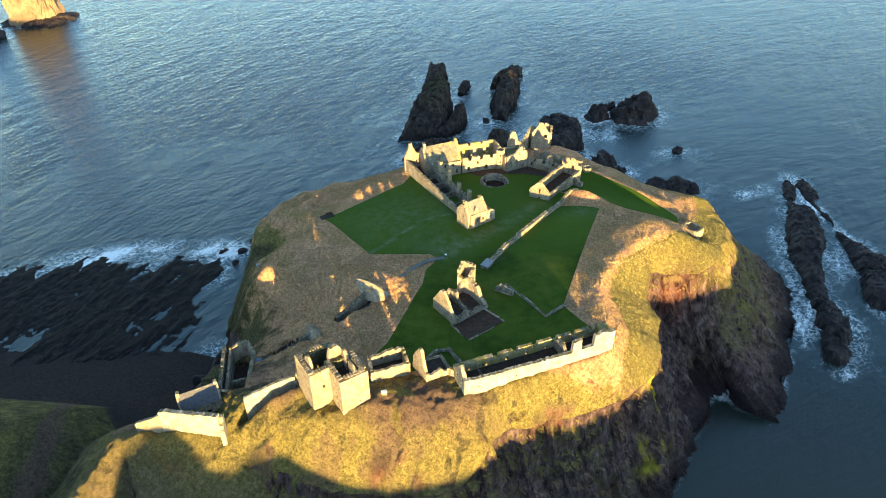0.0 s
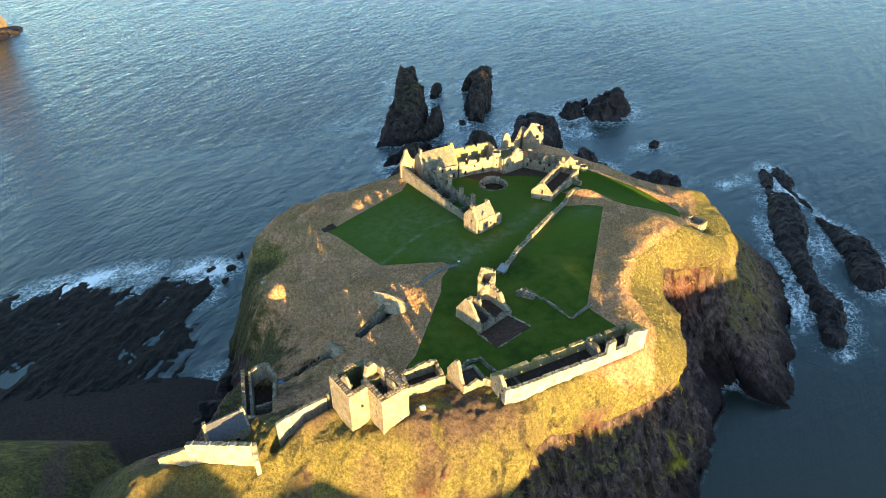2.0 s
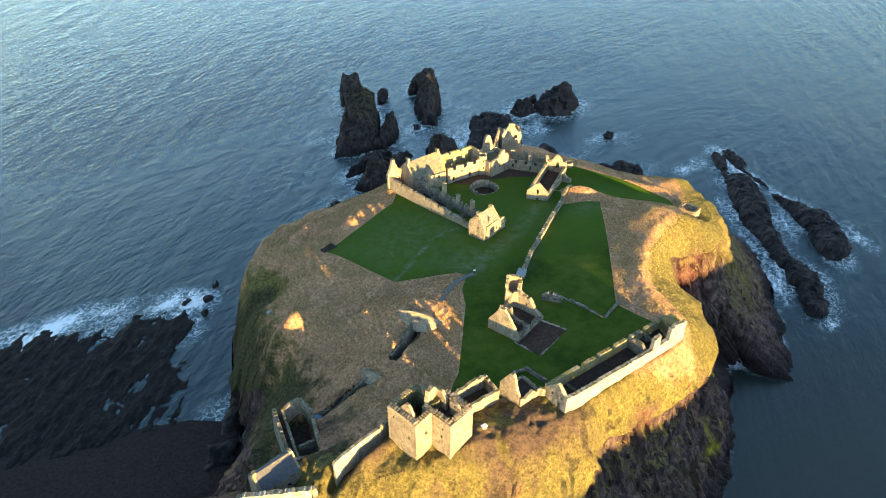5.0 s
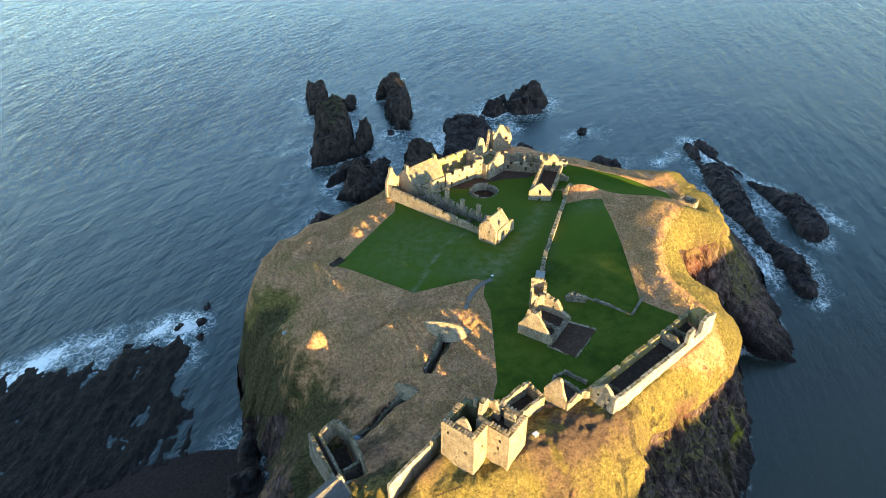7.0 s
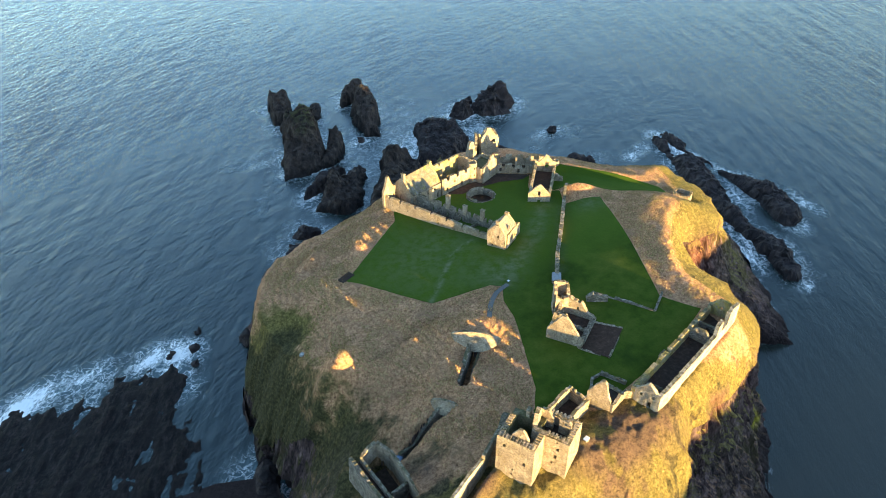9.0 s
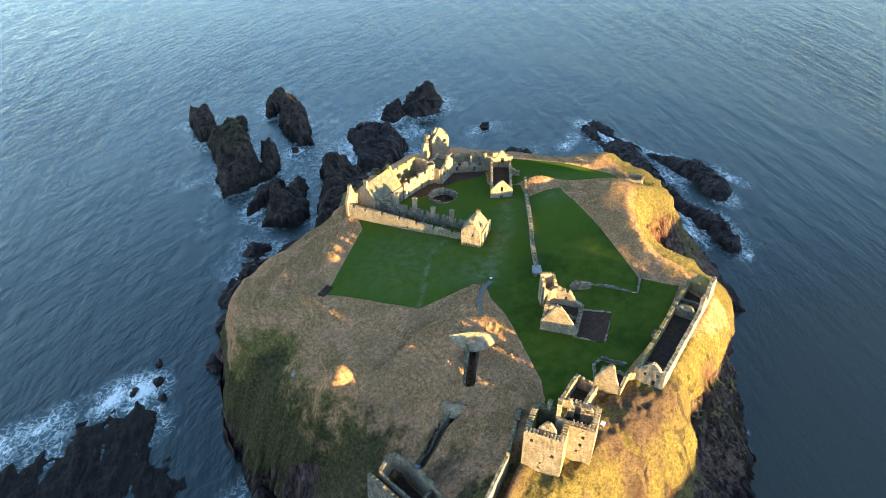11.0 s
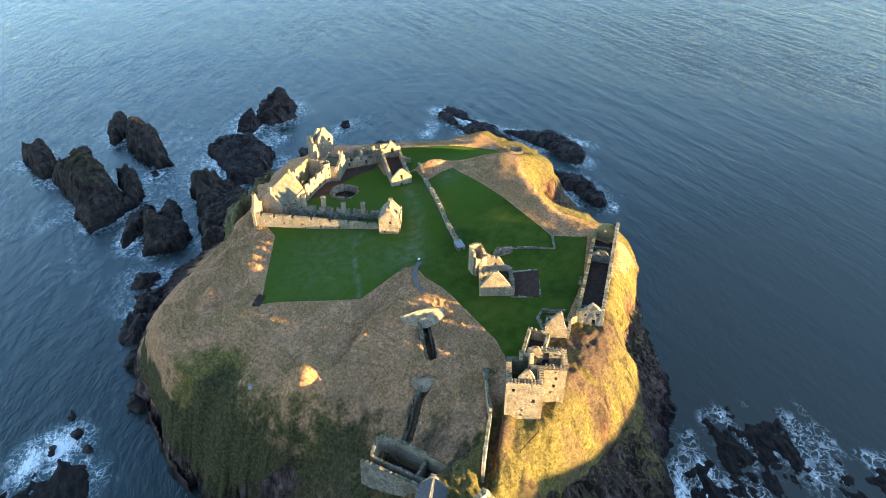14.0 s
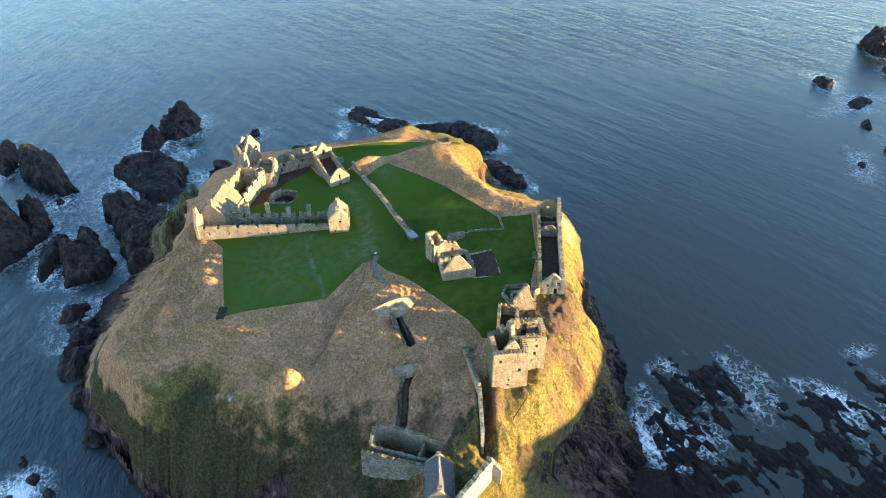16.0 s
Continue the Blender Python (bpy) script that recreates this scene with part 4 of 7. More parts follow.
def lawn(name, outline, label):
    step = 0.75
    xs = np.arange(min(p[0] for p in outline) - 1, max(p[0] for p in outline) + 1, step)
    ys = np.arange(min(p[1] for p in outline) - 1, max(p[1] for p in outline) + 1, step)
    x, y = np.meshgrid(xs, ys, indexing="ij")
    cx, cy = x[:-1, :-1] + step / 2, y[:-1, :-1] + step / 2
    keep = inside(cx, cy, outline) & (np.hypot(cx - 20.8, cy - 243.6) > 5.3)
    # draw the cells along the edge out to the outline itself
    rim = np.zeros(x.shape, int)
    for a in (slice(None, -1), slice(1, None)):
        for b in (slice(None, -1), slice(1, None)):
            rim[a, b] += keep
    edge = (rim > 0) & (rim < 4)
    best, bx, by = np.full(x.shape, 1e9), x.copy(), y.copy()
    for (x0, y0), (x1, y1) in zip(outline, outline[1:] + outline[:1]):
        dx, dy = x1 - x0, y1 - y0
        s = np.clip(((x - x0) * dx + (y - y0) * dy) / (dx * dx + dy * dy), 0, 1)
        qx, qy = x0 + s * dx, y0 + s * dy
        d = np.hypot(x - qx, y - qy)
        bx, by, best = np.where(d < best, qx, bx), np.where(d < best, qy, by), np.minimum(d, best)
    edge &= best < 1.2
    x, y = np.where(edge, bx, x), np.where(edge, by, y)
    z = ground_height(x, y)[0] + 0.14 + 0.05 * fbm(x, y, 5, 2, 3)
    z = np.where(edge, z - 0.08, z)
    # trodden tracks, plus painted light: the skylit west and a sunlit patch at (52, 216)
    worn_lit = (0.9 * np.exp(-(to_outline(x, y, [(-25, 192), (-14, 204), (-6, 213), (2, 216)], False)[0] / 0.8) ** 2)
            + 0.55 * np.exp(-(to_outline(x, y, [(0, 190), (10, 198), (22, 207), (34, 221), (38, 226)], False)[0] / 3.2) ** 2)
            + 0.5 * mound(x, y, 0, 196, 9, 7, 0, 1) + 0.4 * mound(x, y, -14, 216, 26, 18, 0.6, 1) + 0.55 * mound(x, y, 52, 216, 7, 5, 0.6, 1) + 0.35 * np.exp(-(to_outline(x, y, [(18, 186), (42, 220)], False)[0] / 2.0) ** 2))
    # the brighter green, painted away from the stable's shade, starts near y 187
    ob = grid_mesh(name, x, y, z, LAWN, {"worn_lit": np.clip(worn_lit, 0, 1), "north_lit": 0.75 * smooth(178, 196, y + 6 * fbm(x, y, 20, 3, 91))}, keep)
    return tagged(ob, label, "lawn", kind="structure")


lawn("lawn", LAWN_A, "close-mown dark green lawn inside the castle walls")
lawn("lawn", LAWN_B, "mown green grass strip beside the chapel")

# ---------------------------------------------------------------- sea rocks: x, y, half length, half width, turn, height, sharpness
NORTH_ROCKS = [(121, 411, 14, 12, 0.3, 13.5, 0.45), (98, 410, 8, 6, 0.1, 9, 0.5), (109, 423, 5, 4, 0.4, 5, 0.6), (14, 370, 4, 3, 0.3, 3, 0.6)]
SHORE_ROCKS = [(-31, 322, 7, 4.5, 0.3, 6, 0.6), (-38, 309, 10, 6, 0.8, 7, 0.5), (-52, 297, 8, 6, 0.9, 6, 0.6), (-62, 280, 7, 5, 0.9, 5, 0.5),
               (-73, 262, 6, 4, 0.9, 4, 0.5), (90, 350, 9, 6, 0.2, 6, 0.5), (97, 341, 6, 4, 0.2, 4, 0.5), (120, 322, 13, 7, 0.1, 8, 0.5),
               (132, 320, 6, 4, 0.1, 4, 0.5)]
FAR_ROCKS = [(137, 364, 3.6, 3, 0.4, 4.2, 0.6), (27, 404, 3, 2.4, 0.4, 3, 0.6), (381, 54, 9, 6, 0.4, 6, 0.6), (356, 30, 15, 5, -0.5, 5, 0.6),
             (478, 20, 18, 13, 0.3, 16, 0.7), (430, 12, 8, 6, 0.3, 6, 0.7), (319, 26, 5, 3, 0.2, 3, 0.6), (262, 28, 5, 2.2, 0.1, 1.8, 0.6), (290, 13, 5, 3, 0.2, 3, 0.6), (-88, 178, 9, 5, 0.9, 5, 0.6), (-83, 193, 8, 5, 1.2, 5, 0.5), (-92, 274, 2.4, 1.7, 0.5, 1.5, 0.6), (-95, 265, 3.4, 1.8, 1.1, 1.6, 0.6), (-104, 265, 2.8, 1.6, 1.0, 1.3, 0.6), (-96, 256, 3, 1.6, 1.2, 1.6, 0.6), (-368, 562, 10, 8, 0.4, 9, 0.6)]
SKERRIES = NORTH_ROCKS + SHORE_ROCKS + FAR_ROCKS
# long ridges of rock: stations of x, y, half width, height along each crest
STACK_RIDGES = [[(11.5, 442, 2.5, 2.5), (13.5, 450, 3, 8), (16, 459, 3.2, 7), (17.5, 466, 2.2, 2.5)]]
# broad rocks: the outline of the foot, heights at places on the top, the run from foot to top
STACKS = [([(-28, 377), (-8, 379), (0, 386), (4, 398), (6, 410), (7, 424), (4, 436), (-3, 446), (-11, 446), (-14, 432), (-17, 410), (-25, 392)],
           [(-25, 380, 5), (-17, 390, 11), (-8, 386, 9), (-10, 402, 17), (-4, 412, 20), (0, 426, 19), (-8, 424, 17), (-5, 434, 13), (-8, 443, 10)], 6.0),
          ([(-12, 381), (2, 381), (10, 387), (15, 396), (16, 405), (12, 414), (8.5, 412), (8, 404), (4, 397), (-2, 388)],
           [(0, 384, 6), (8, 391, 10), (12, 400, 13), (11, 410, 12)], 4.5),
          ([(-15, 450), (-12, 446), (-1, 449), (1, 461), (3, 474), (-11, 478), (-13, 464)],
           [(-9, 450, 8), (-6, 462, 11.5), (-2, 472, 12)], 4.0),
          ([(31, 408), (40, 405), (46, 420), (53, 446), (53, 456), (44, 458), (36, 448), (32, 428)],
           [(36, 409, 7), (40, 422, 12), (44, 436, 15.5), (48, 450, 15), (38, 436, 9)], 5.0),
          ([(34, 456), (44, 461), (57, 477), (59, 485), (47, 481), (37, 470)], [(40, 463, 8), (48, 472, 10), (55, 481, 8)], 4.0)]
CRAGS = [([(-25, 352), (-14, 356), (-2, 365), (7, 371), (3, 376), (-8, 369), (-21, 360)], [(-19, 356, 4), (-8, 364, 6.5), (3, 371, 5)], 3.0),
         ([(-22, 340), (-9, 330), (3, 335), (9, 351), (15, 361), (14, 368), (6, 365), (0, 362), (-9, 360), (-15, 350)],
          [(-17, 341, 4), (-7, 352, 12), (-4, 338, 7), (4, 352, 6), (12, 364, 8), (4, 360, 7)], 5.0),
         ([(33, 378), (39, 375), (44, 365), (48, 354), (44, 340), (36, 328), (24, 318), (9, 312), (-2, 316), (4, 330), (15, 345), (22, 359), (28, 371)],
          [(34, 373, 11), (30, 361, 14), (24, 350, 9), (38, 352, 6), (34, 340, 8), (13, 334, 9), (4, 320, 10)], 5.5),
         ([(62, 403), (72, 407), (84, 403), (86, 390), (83, 367), (70, 357), (56, 353), (47, 357), (45, 366), (54, 375), (56, 388)],
          [(66, 400, 6), (79, 398, 8), (76, 380, 9.5), (64, 372, 8), (52, 362, 6)], 6.0),
         ([(0, 312), (9, 322), (22, 329), (36, 328), (44, 318), (40, 298), (20, 292), (4, 300)], [(6, 312, 10), (17, 316, 17), (29, 318, 19), (25, 305, 29), (12, 304, 24), (36, 306, 26)], 9.0)]
REEFS = [([(189, 326), (185, 328), (180, 314), (174, 298), (167, 282), (161, 262), (159, 238), (155, 218), (149, 202), (147, 192), (154, 189), (161, 194), (168, 214), (167, 232), (174, 251), (183, 270), (188, 283), (189, 296), (184, 304), (189, 315)],
          [(186, 322, 3.5), (181, 306, 2.0), (181, 290, 5.0), (174, 270, 6), (167, 250, 5.5), (161, 230, 4.5), (160, 212, 5.5), (154, 196, 4.5)], 4.0),
         ([(193, 332), (199, 330), (200, 316), (195, 306), (198, 295), (196, 281), (198, 271), (204, 256), (203, 240), (199, 228), (188, 221), (182, 225), (184, 236), (189, 250), (188, 267), (191, 280), (192, 294), (189, 312)],
          [(196, 324, 3.5), (194, 310, 1.6), (194.5, 290, 1.8), (193, 272, 2.6), (197, 256, 5), (195, 240, 5.8), (190, 228, 4.5)], 4.0)]



def sea_rock(name, row, seed, material, label, group):
    """A craggy rock: a blunt body cut by tilted beds, joints and ledges."""
    cx, cy, a, b, turn, height, sharp = row
    rings, around = max(14, min(44, int(height * 1.6 + a * 0.5))), max(44, min(150, int((a + b) * 3.6)))
    th = np.linspace(0, 2 * math.pi, around, endpoint=False)[None, :]
    s = np.linspace(0, 1, rings)[:, None] * np.ones((1, around))
    ct, st = np.cos(th), np.sin(th)
    rim = 1 + 0.30 * fbm(2.0 * ct + seed * 9, 2.0 * st, 1.0, 4, seed)
    r = (1 - s) ** 0.75 * rim
    u, v = a * r * ct, b * r * st
    c, sn = math.cos(turn), math.sin(turn)
    x, y = cx + c * u - sn * v, cy + sn * u + c * v
    body = 1 - (1 - np.clip(s * 1.05, 0, 1)) ** (3.6 - 2.0 * sharp)
    peak = 1 + 0.6 * fbm(x + seed * 40, y, max(a, b) * 0.6, 3, seed + 2)
    z = -2.5 + (height + 2.5) * body * peak * 0.88
    # beds dip one way and break the faces into steps
    bed = (x * 0.35 + y * 0.2 + z) / 2.6
    step = np.floor(bed) + smooth(0.25, 0.75, bed - np.floor(bed)) - bed
    k = min(a, b) * 0.22 + 0.5
    d = k * (1.3 * fbm3(x, y, z * 1.4, min(a, b) * 0.55 + 1.5, 4, seed + 3) + 0.8 * ridge(x + z * 0.4, y - z * 0.3, 5.0, 3, seed + 4)) + 0.7 * step
    d = d * smooth(0.0, 0.12, s) * smooth(1.02, 0.8, s)
    x, y = x + (c * ct - sn * st) * d, y + (sn * ct + c * st) * d
    z = z + np.minimum(height * 0.10, 1.6) * fbm3(x, y, z, 3.0, 3, seed + 6) * smooth(0, 0.2, s) + 0.5 * step * smooth(0, 0.2, s)
    bm = bmesh.new()
    rows = [[bm.verts.new((x[i, j], y[i, j], z[i, j])) for j in range(around)] for i in range(rings - 1)]
    tip = bm.verts.new((float(x[-2].mean()), float(y[-2].mean()), float(z[-2].mean()) + 0.3))
    for i in range(rings - 2):
        for j in range(around):
            bm.faces.new([rows[i][j], rows[i][(j + 1) % around], rows[i + 1][(j + 1) % around], rows[i + 1][j]])
    for j in range(around):
        bm.faces.new([rows[-1][j], rows[-1][(j + 1) % around], tip])
    return tagged(part(name, bm, material), label, "rock", group)


def rock_ridge(name, spine, seed, material, label, group, blunt):
    """A long rock with a stepped crest: beds dip along it, joints cut across it, the flanks fall into the water."""
    p = np.array(spine, float)
    run = np.concatenate([[0], np.cumsum(np.hypot(np.diff(p[:, 0]), np.diff(p[:, 1])))])
    n, m = int(run[-1] / 0.7) + 2, 46
    t = np.linspace(0, run[-1], n)
    soft = np.exp(-0.5 * (np.arange(-9, 10) / 4.0) ** 2)
    soft /= soft.sum()
    cx, cy, w, h = (np.convolve(np.pad(np.interp(t, run, p[:, k]), 9, "edge"), soft, "valid") for k in range(4))
    tx, ty = np.gradient(cx), np.gradient(cy)
    ln = np.hypot(tx, ty)
    nx, ny = -ty / ln, tx / ln
    end = np.clip(np.minimum(t, run[-1] - t) / 5.0, 0, 1) ** 0.5
    v = np.linspace(-1.2, 1.2, m)[None, :]
    tt, side = t[:, None] * np.ones((1, m)), np.sign(v) * np.ones((n, 1))
    wide = (w * (0.35 + 0.65 * end))[:, None] * (1 + 0.42 * fbm(tt, side * 40 + seed * 13, 9, 4, seed) + 0.16 * blocks(tt / 3.2, side + 2, seed))
    across = wide * v + 0.5 * fbm(tt, v * wide, 3.0, 3, seed + 9)
    x, y = cx[:, None] + nx[:, None] * across, cy[:, None] + ny[:, None] * across
    fall = np.clip(1 - np.abs(v) ** blunt, -0.4, 1)
    z = -1.5 + (h * end + 1.5)[:, None] * np.sign(fall) * np.abs(fall) ** 0.8 * (1 + 0.42 * fbm(x, y, 9, 4, seed + 1) + 0.24 * blocks(tt / 4.5 + 0.4 * v, v * 1.6 + 5, seed + 2) + 0.12 * blocks(tt / 1.9, v * 3.1 + 5, seed + 8))
    bed = (0.5 * tt + z + 0.25 * across) / 2.2
    z = z + 0.9 * (np.floor(bed) + smooth(0.2, 0.8, bed - np.floor(bed)) - bed) + 0.10 * h.max() * ridge(tt * 0.5, across, 5.0, 3, seed + 3) * np.clip(fall, 0, 1) + 0.9 * fbm3(x, y, z, 2.4, 3, seed + 4)
    x, y = x + 1.5 * fbm3(x, y, z * 1.5, 3.2, 4, seed + 5), y + 1.5 * fbm3(x, y + 50, z * 1.5, 3.2, 4, seed + 6)
    ob = grid_mesh(name, x, y, z, material)
    ob.data.polygons.foreach_set("use_smooth", [False] * len(ob.data.polygons))
    return tagged(ob, label, "rock", group)


def rock_massif(name, outline, tops, run, seed, material, label, group, shrink=0.0):
    """A broad rock with sheer jointed sides and an uneven top that follows the heights given on it."""
    px, py = [p[0] for p in outline], [p[1] for p in outline]
    x, y = np.meshgrid(np.arange(min(px) - 5, max(px) + 5, 0.6), np.arange(min(py) - 5, max(py) + 5, 0.6), indexing="ij")
    sd = signed(x, y, outline) - shrink + 2.6 * fbm(x, y, 9, 4, seed) + 1.1 * blocks(x / 4.4, y / 5.2, seed + 1)
    weights = [1 / ((x - a) ** 2 + (y - b) ** 2 + 6) ** 1.6 for a, b, h in tops]
    top = sum(w * h for w, (a, b, h) in zip(weights, tops)) / sum(weights)
    wall = 1 - (1 - np.clip(sd / run, 0, 1)) ** 2.2
    z = np.where(sd > 0, -1.5 + (top + 1.5) * wall * (1 + 0.30 * fbm(x, y, 10, 4, seed + 2) + 0.16 * blocks(x / 4 + 0.1 * y, y / 5, seed + 3) + 0.08 * blocks(x / 1.8, y / 2.2, seed + 4)), -1.5 + 0.6 * sd)
    bed = (0.45 * x + 0.3 * y + z) / 2.4
    z = z + 0.8 * (np.floor(bed) + smooth(0.2, 0.8, bed - np.floor(bed)) - bed) + 0.9 * fbm3(x, y, z, 2.6, 3, seed + 5) + 1.3 * ridge(x, y, 6.0, 3, seed + 8) * wall
    dx, dy = 1.7 * fbm3(x, y, z * 1.3, 3.4, 4, seed + 6), 1.7 * fbm3(x, y + 60, z * 1.3, 3.4, 4, seed + 7)
    ob = grid_mesh(name, x + dx, y + dy, z, material, None, (z[:-1, :-1] > -3) | (z[1:, 1:] > -3))
    ob.data.polygons.foreach_set("use_smooth", [False] * len(ob.data.polygons))
    return tagged(ob, label, "rock", group)


for k, row in enumerate(STACKS):
    rock_massif("rock_pinnacle", *row, 411 + 11 * k, STACK_ROCK, "tall weathered brown sea stack with thin turf on top" if k in (0, 3) else "dark sheer-sided rock beside a sea stack", "sea stacks")
for k, row in enumerate(CRAGS):
    rock_massif("sea_rock", *row, 511 + 11 * k, [SEA_ROCK, STACK_ROCK, STACK_ROCK, SEA_ROCK, TURFED_ROCK][k], "grassy rock buttress under the castle" if k == 4 else "dark craggy rock in surf below the headland", "sea rocks")
for k, spine in enumerate(STACK_RIDGES):
    rock_ridge("rock_pinnacle", spine, 11 + 7 * k, STACK_ROCK, "slim dark rock pillar between sea stacks", "sea stacks", 3.0)
for k, row in enumerate(REEFS):
    rock_massif("rock_reef", *row, 611 + 11 * k, SEA_ROCK, "long low black rock reef with surf along its flanks", "sea rocks", 0.5)
for k, row in enumerate(SKERRIES):
    sea_rock("sea_rock", row, 51 + k, SEA_ROCK, "low black wet skerry washed by surf" if row[5] < 12 else "dark wet craggy rock islet in the sea", "sea rocks")
FAR_STACK = (-352, 606, 22, 15, 0.4, 46, 0.55)
# lighter rock than the other stacks': its sunlight is put into the colour
sea_rock("rock_pinnacle", FAR_STACK, 91, rough_material("sunlit_cliff_rock", [(0.3, (0.12, 0.08, 0.05)), (0.6, (0.26, 0.18, 0.11)), (0.8, (0.34, 0.25, 0.16))], 0.1, 0.4, 0.8), "distant sunlit sea stack on a flat wave-cut base", "sea stacks")
sea_rock("sea_rock", (-350, 604, 32, 20, 0.2, 5, 0.4), 93, SEA_ROCK, "flat dark rock shelf around a distant stack", "sea rocks")


def platform(name, lo, hi, strike, outline, seed, label, lift, grain):
    """A wave-cut shelf: tilted beds stand as long ribs with channels between them."""
    step = 0.8
    x, y = np.meshgrid(np.arange(lo[0], hi[0], step), np.arange(lo[1], hi[1], step), indexing="ij")
    c, s = math.cos(strike), math.sin(strike)
    u, v = c * x + s * y, -s * x + c * y
    v = v + 3.0 * fbm(x, y, 30, 3, seed)
    sd = signed(x, y, outline) + 7 * fbm(x, y, 18, 4, seed + 1)
    ribs = 0.95 * ridge(u / grain, v, 9.0, 4, seed + 2) + 0.65 * fbm(u / grain, v, 3.2, 3, seed + 3) + 0.75 * fbm(u / 2.0, v, 30, 3, seed + 4)
    z = lift + 0.85 * ribs + (1.15 - 0.22 * grain) * fbm(x, y, 5.0, 3, seed + 6) + 0.42 * fbm(x, y, 1.9, 3, seed + 5)
    z = np.where(sd > 0, z, z + sd * 0.45) - 0.8 * smooth(12, 0, sd)
    ob = grid_mesh(name, x, y, z, shelf_material(label.split()[0] + "_tidal_rock", strike), None, ((z[:-1, :-1] > -3) | (z[1:, 1:] > -3)))
    return tagged(ob, label, "rock shelf", kind="structure")


SHELF_W = [(-230, 172), (-215, 245), (-190, 257), (-160, 261), (-130, 261), (-110, 261), (-97, 258), (-94, 248), (-99, 236), (-104, 216), (-98, 196), (-88, 190), (-86, 170), (-110, 165)]
SHELF_S = [(8, 92), (24, 96), (40, 100), (62, 92), (72, 74), (62, 56), (66, 34), (84, 30), (78, 0), (60, -16), (0, -14), (-30, 30), (-16, 80)]
platform("rock_shelf", (-240, 150), (-74, 290), 1.15, SHELF_W, 201, "black ribbed wave-cut rock shelf with tidal pools", 0.02, 4.0)
platform("rock_shelf", (-40, -30), (110, 112), 0.85, SHELF_S, 231, "dark broken rock shelf under foaming surf", -0.06, 2.4)

# ---------------------------------------------------------------- the sea, one sheet to the horizon
sx, sy = np.meshgrid(axis(-4400, 4400, -420, 520, 3.0, 200), axis(-4400, 4400, -120, 660, 3.0, 200), indexing="ij")
foam = np.zeros(sx.shape)
near_foot = np.where(inside(sx, sy, FOOT), 0, to_outline(sx, sy, [p for p in FOOT])[0])
foam = np.maximum(foam, 0.62 * np.exp(-(near_foot / 3.0) ** 2) * smooth(40, 70, sx) * (0.5 + 1.6 * fbm(sx, sy, 16, 3, 13)))
foam = np.maximum(foam, (0.10 + 0.2 * smooth(-60, -30, sx)) * np.exp(-(near_foot / 3.0) ** 2))
for k, (cx, cy, a, b, turn, height, sharp) in enumerate(SKERRIES + [FAR_STACK]):
    c, s = math.cos(turn), math.sin(turn)
    u, v = c * (sx - cx) + s * (sy - cy), -s * (sx - cx) + c * (sy - cy)
    d = (np.hypot(u / a, v / b) - 1) * min(a, b)
    foam = np.maximum(foam, (0.95 if height > 3.5 else 0.75) * np.exp(-np.clip(d, 0, None) / 9.5) * (0.72 + 0.75 * fbm(sx, sy, 20, 3, 300 + k)))
foam *= 1 - 0.6 * smooth(-48, -60, sx) * smooth(200, 215, sy) * smooth(335, 300, sy)
for k, spine in enumerate(STACK_RIDGES):
    d, w = to_outline(sx, sy, [(x, y, w) for x, y, w, h in spine], False)
    foam = np.maximum(foam, 0.98 * np.exp(-np.clip(d - w, 0, None) / 7.0) * (0.66 + 0.8 * fbm(sx, sy, 17, 3, 340 + k)))
for k, (outline, tops, run) in enumerate(STACKS + CRAGS + REEFS):
    d = np.clip(-signed(sx, sy, outline), 0, None)
    foam = np.maximum(foam, 0.98 * np.exp(-d / 7.5) * (0.62 + 0.85 * fbm(sx, sy, 17, 3, 360 + k)))
foam = np.maximum(foam, 0.43 * mound(sx, sy, 45, 390, 105, 60, 0.3, 1.0))
breaker = to_outline(sx, sy, [(-210, 234), (-189, 246), (-171, 257), (-148, 264), (-126, 268), (-109, 267), (-97, 266)], False)[0]
foam = np.maximum(foam, 1.12 * np.exp(-(breaker / 9.5) ** 2) * (0.82 + 0.7 * fbm(sx, sy, 11, 4, 7)))
side_w = signed(sx, sy, SHELF_W)
streak_w = fbm(sx * 0.41 + sy * 0.91, (sy * 0.41 - sx * 0.91) * 3.0, 20, 4, 19)
foam = np.maximum(foam, smooth(-8, 2, side_w) * smooth(24, 6, side_w) * smooth(225, 252, sy) * (0.52 + 0.8 * streak_w))
foam = np.maximum(foam, 0.5 * mound(sx, sy, -97, 240, 6, 18, 0.1, 1.0) * (0.4 + 1.2 * streak_w))
side_s = signed(sx, sy, SHELF_S)
streak = fbm(sx * 0.66 + sy * 0.75, (sy * 0.66 - sx * 0.75) * 2.6, 22, 4, 17)
foam = np.maximum(foam, smooth(-8, 4, side_s) * smooth(46, 10, side_s) * smooth(-20, 30, sx + (sy - 60) * 0.4) * (0.46 + 1.15 * streak))
foam = np.maximum(foam, 0.85 * mound(sx, sy, 93, 26, 9, 4, -0.8, 1.0))
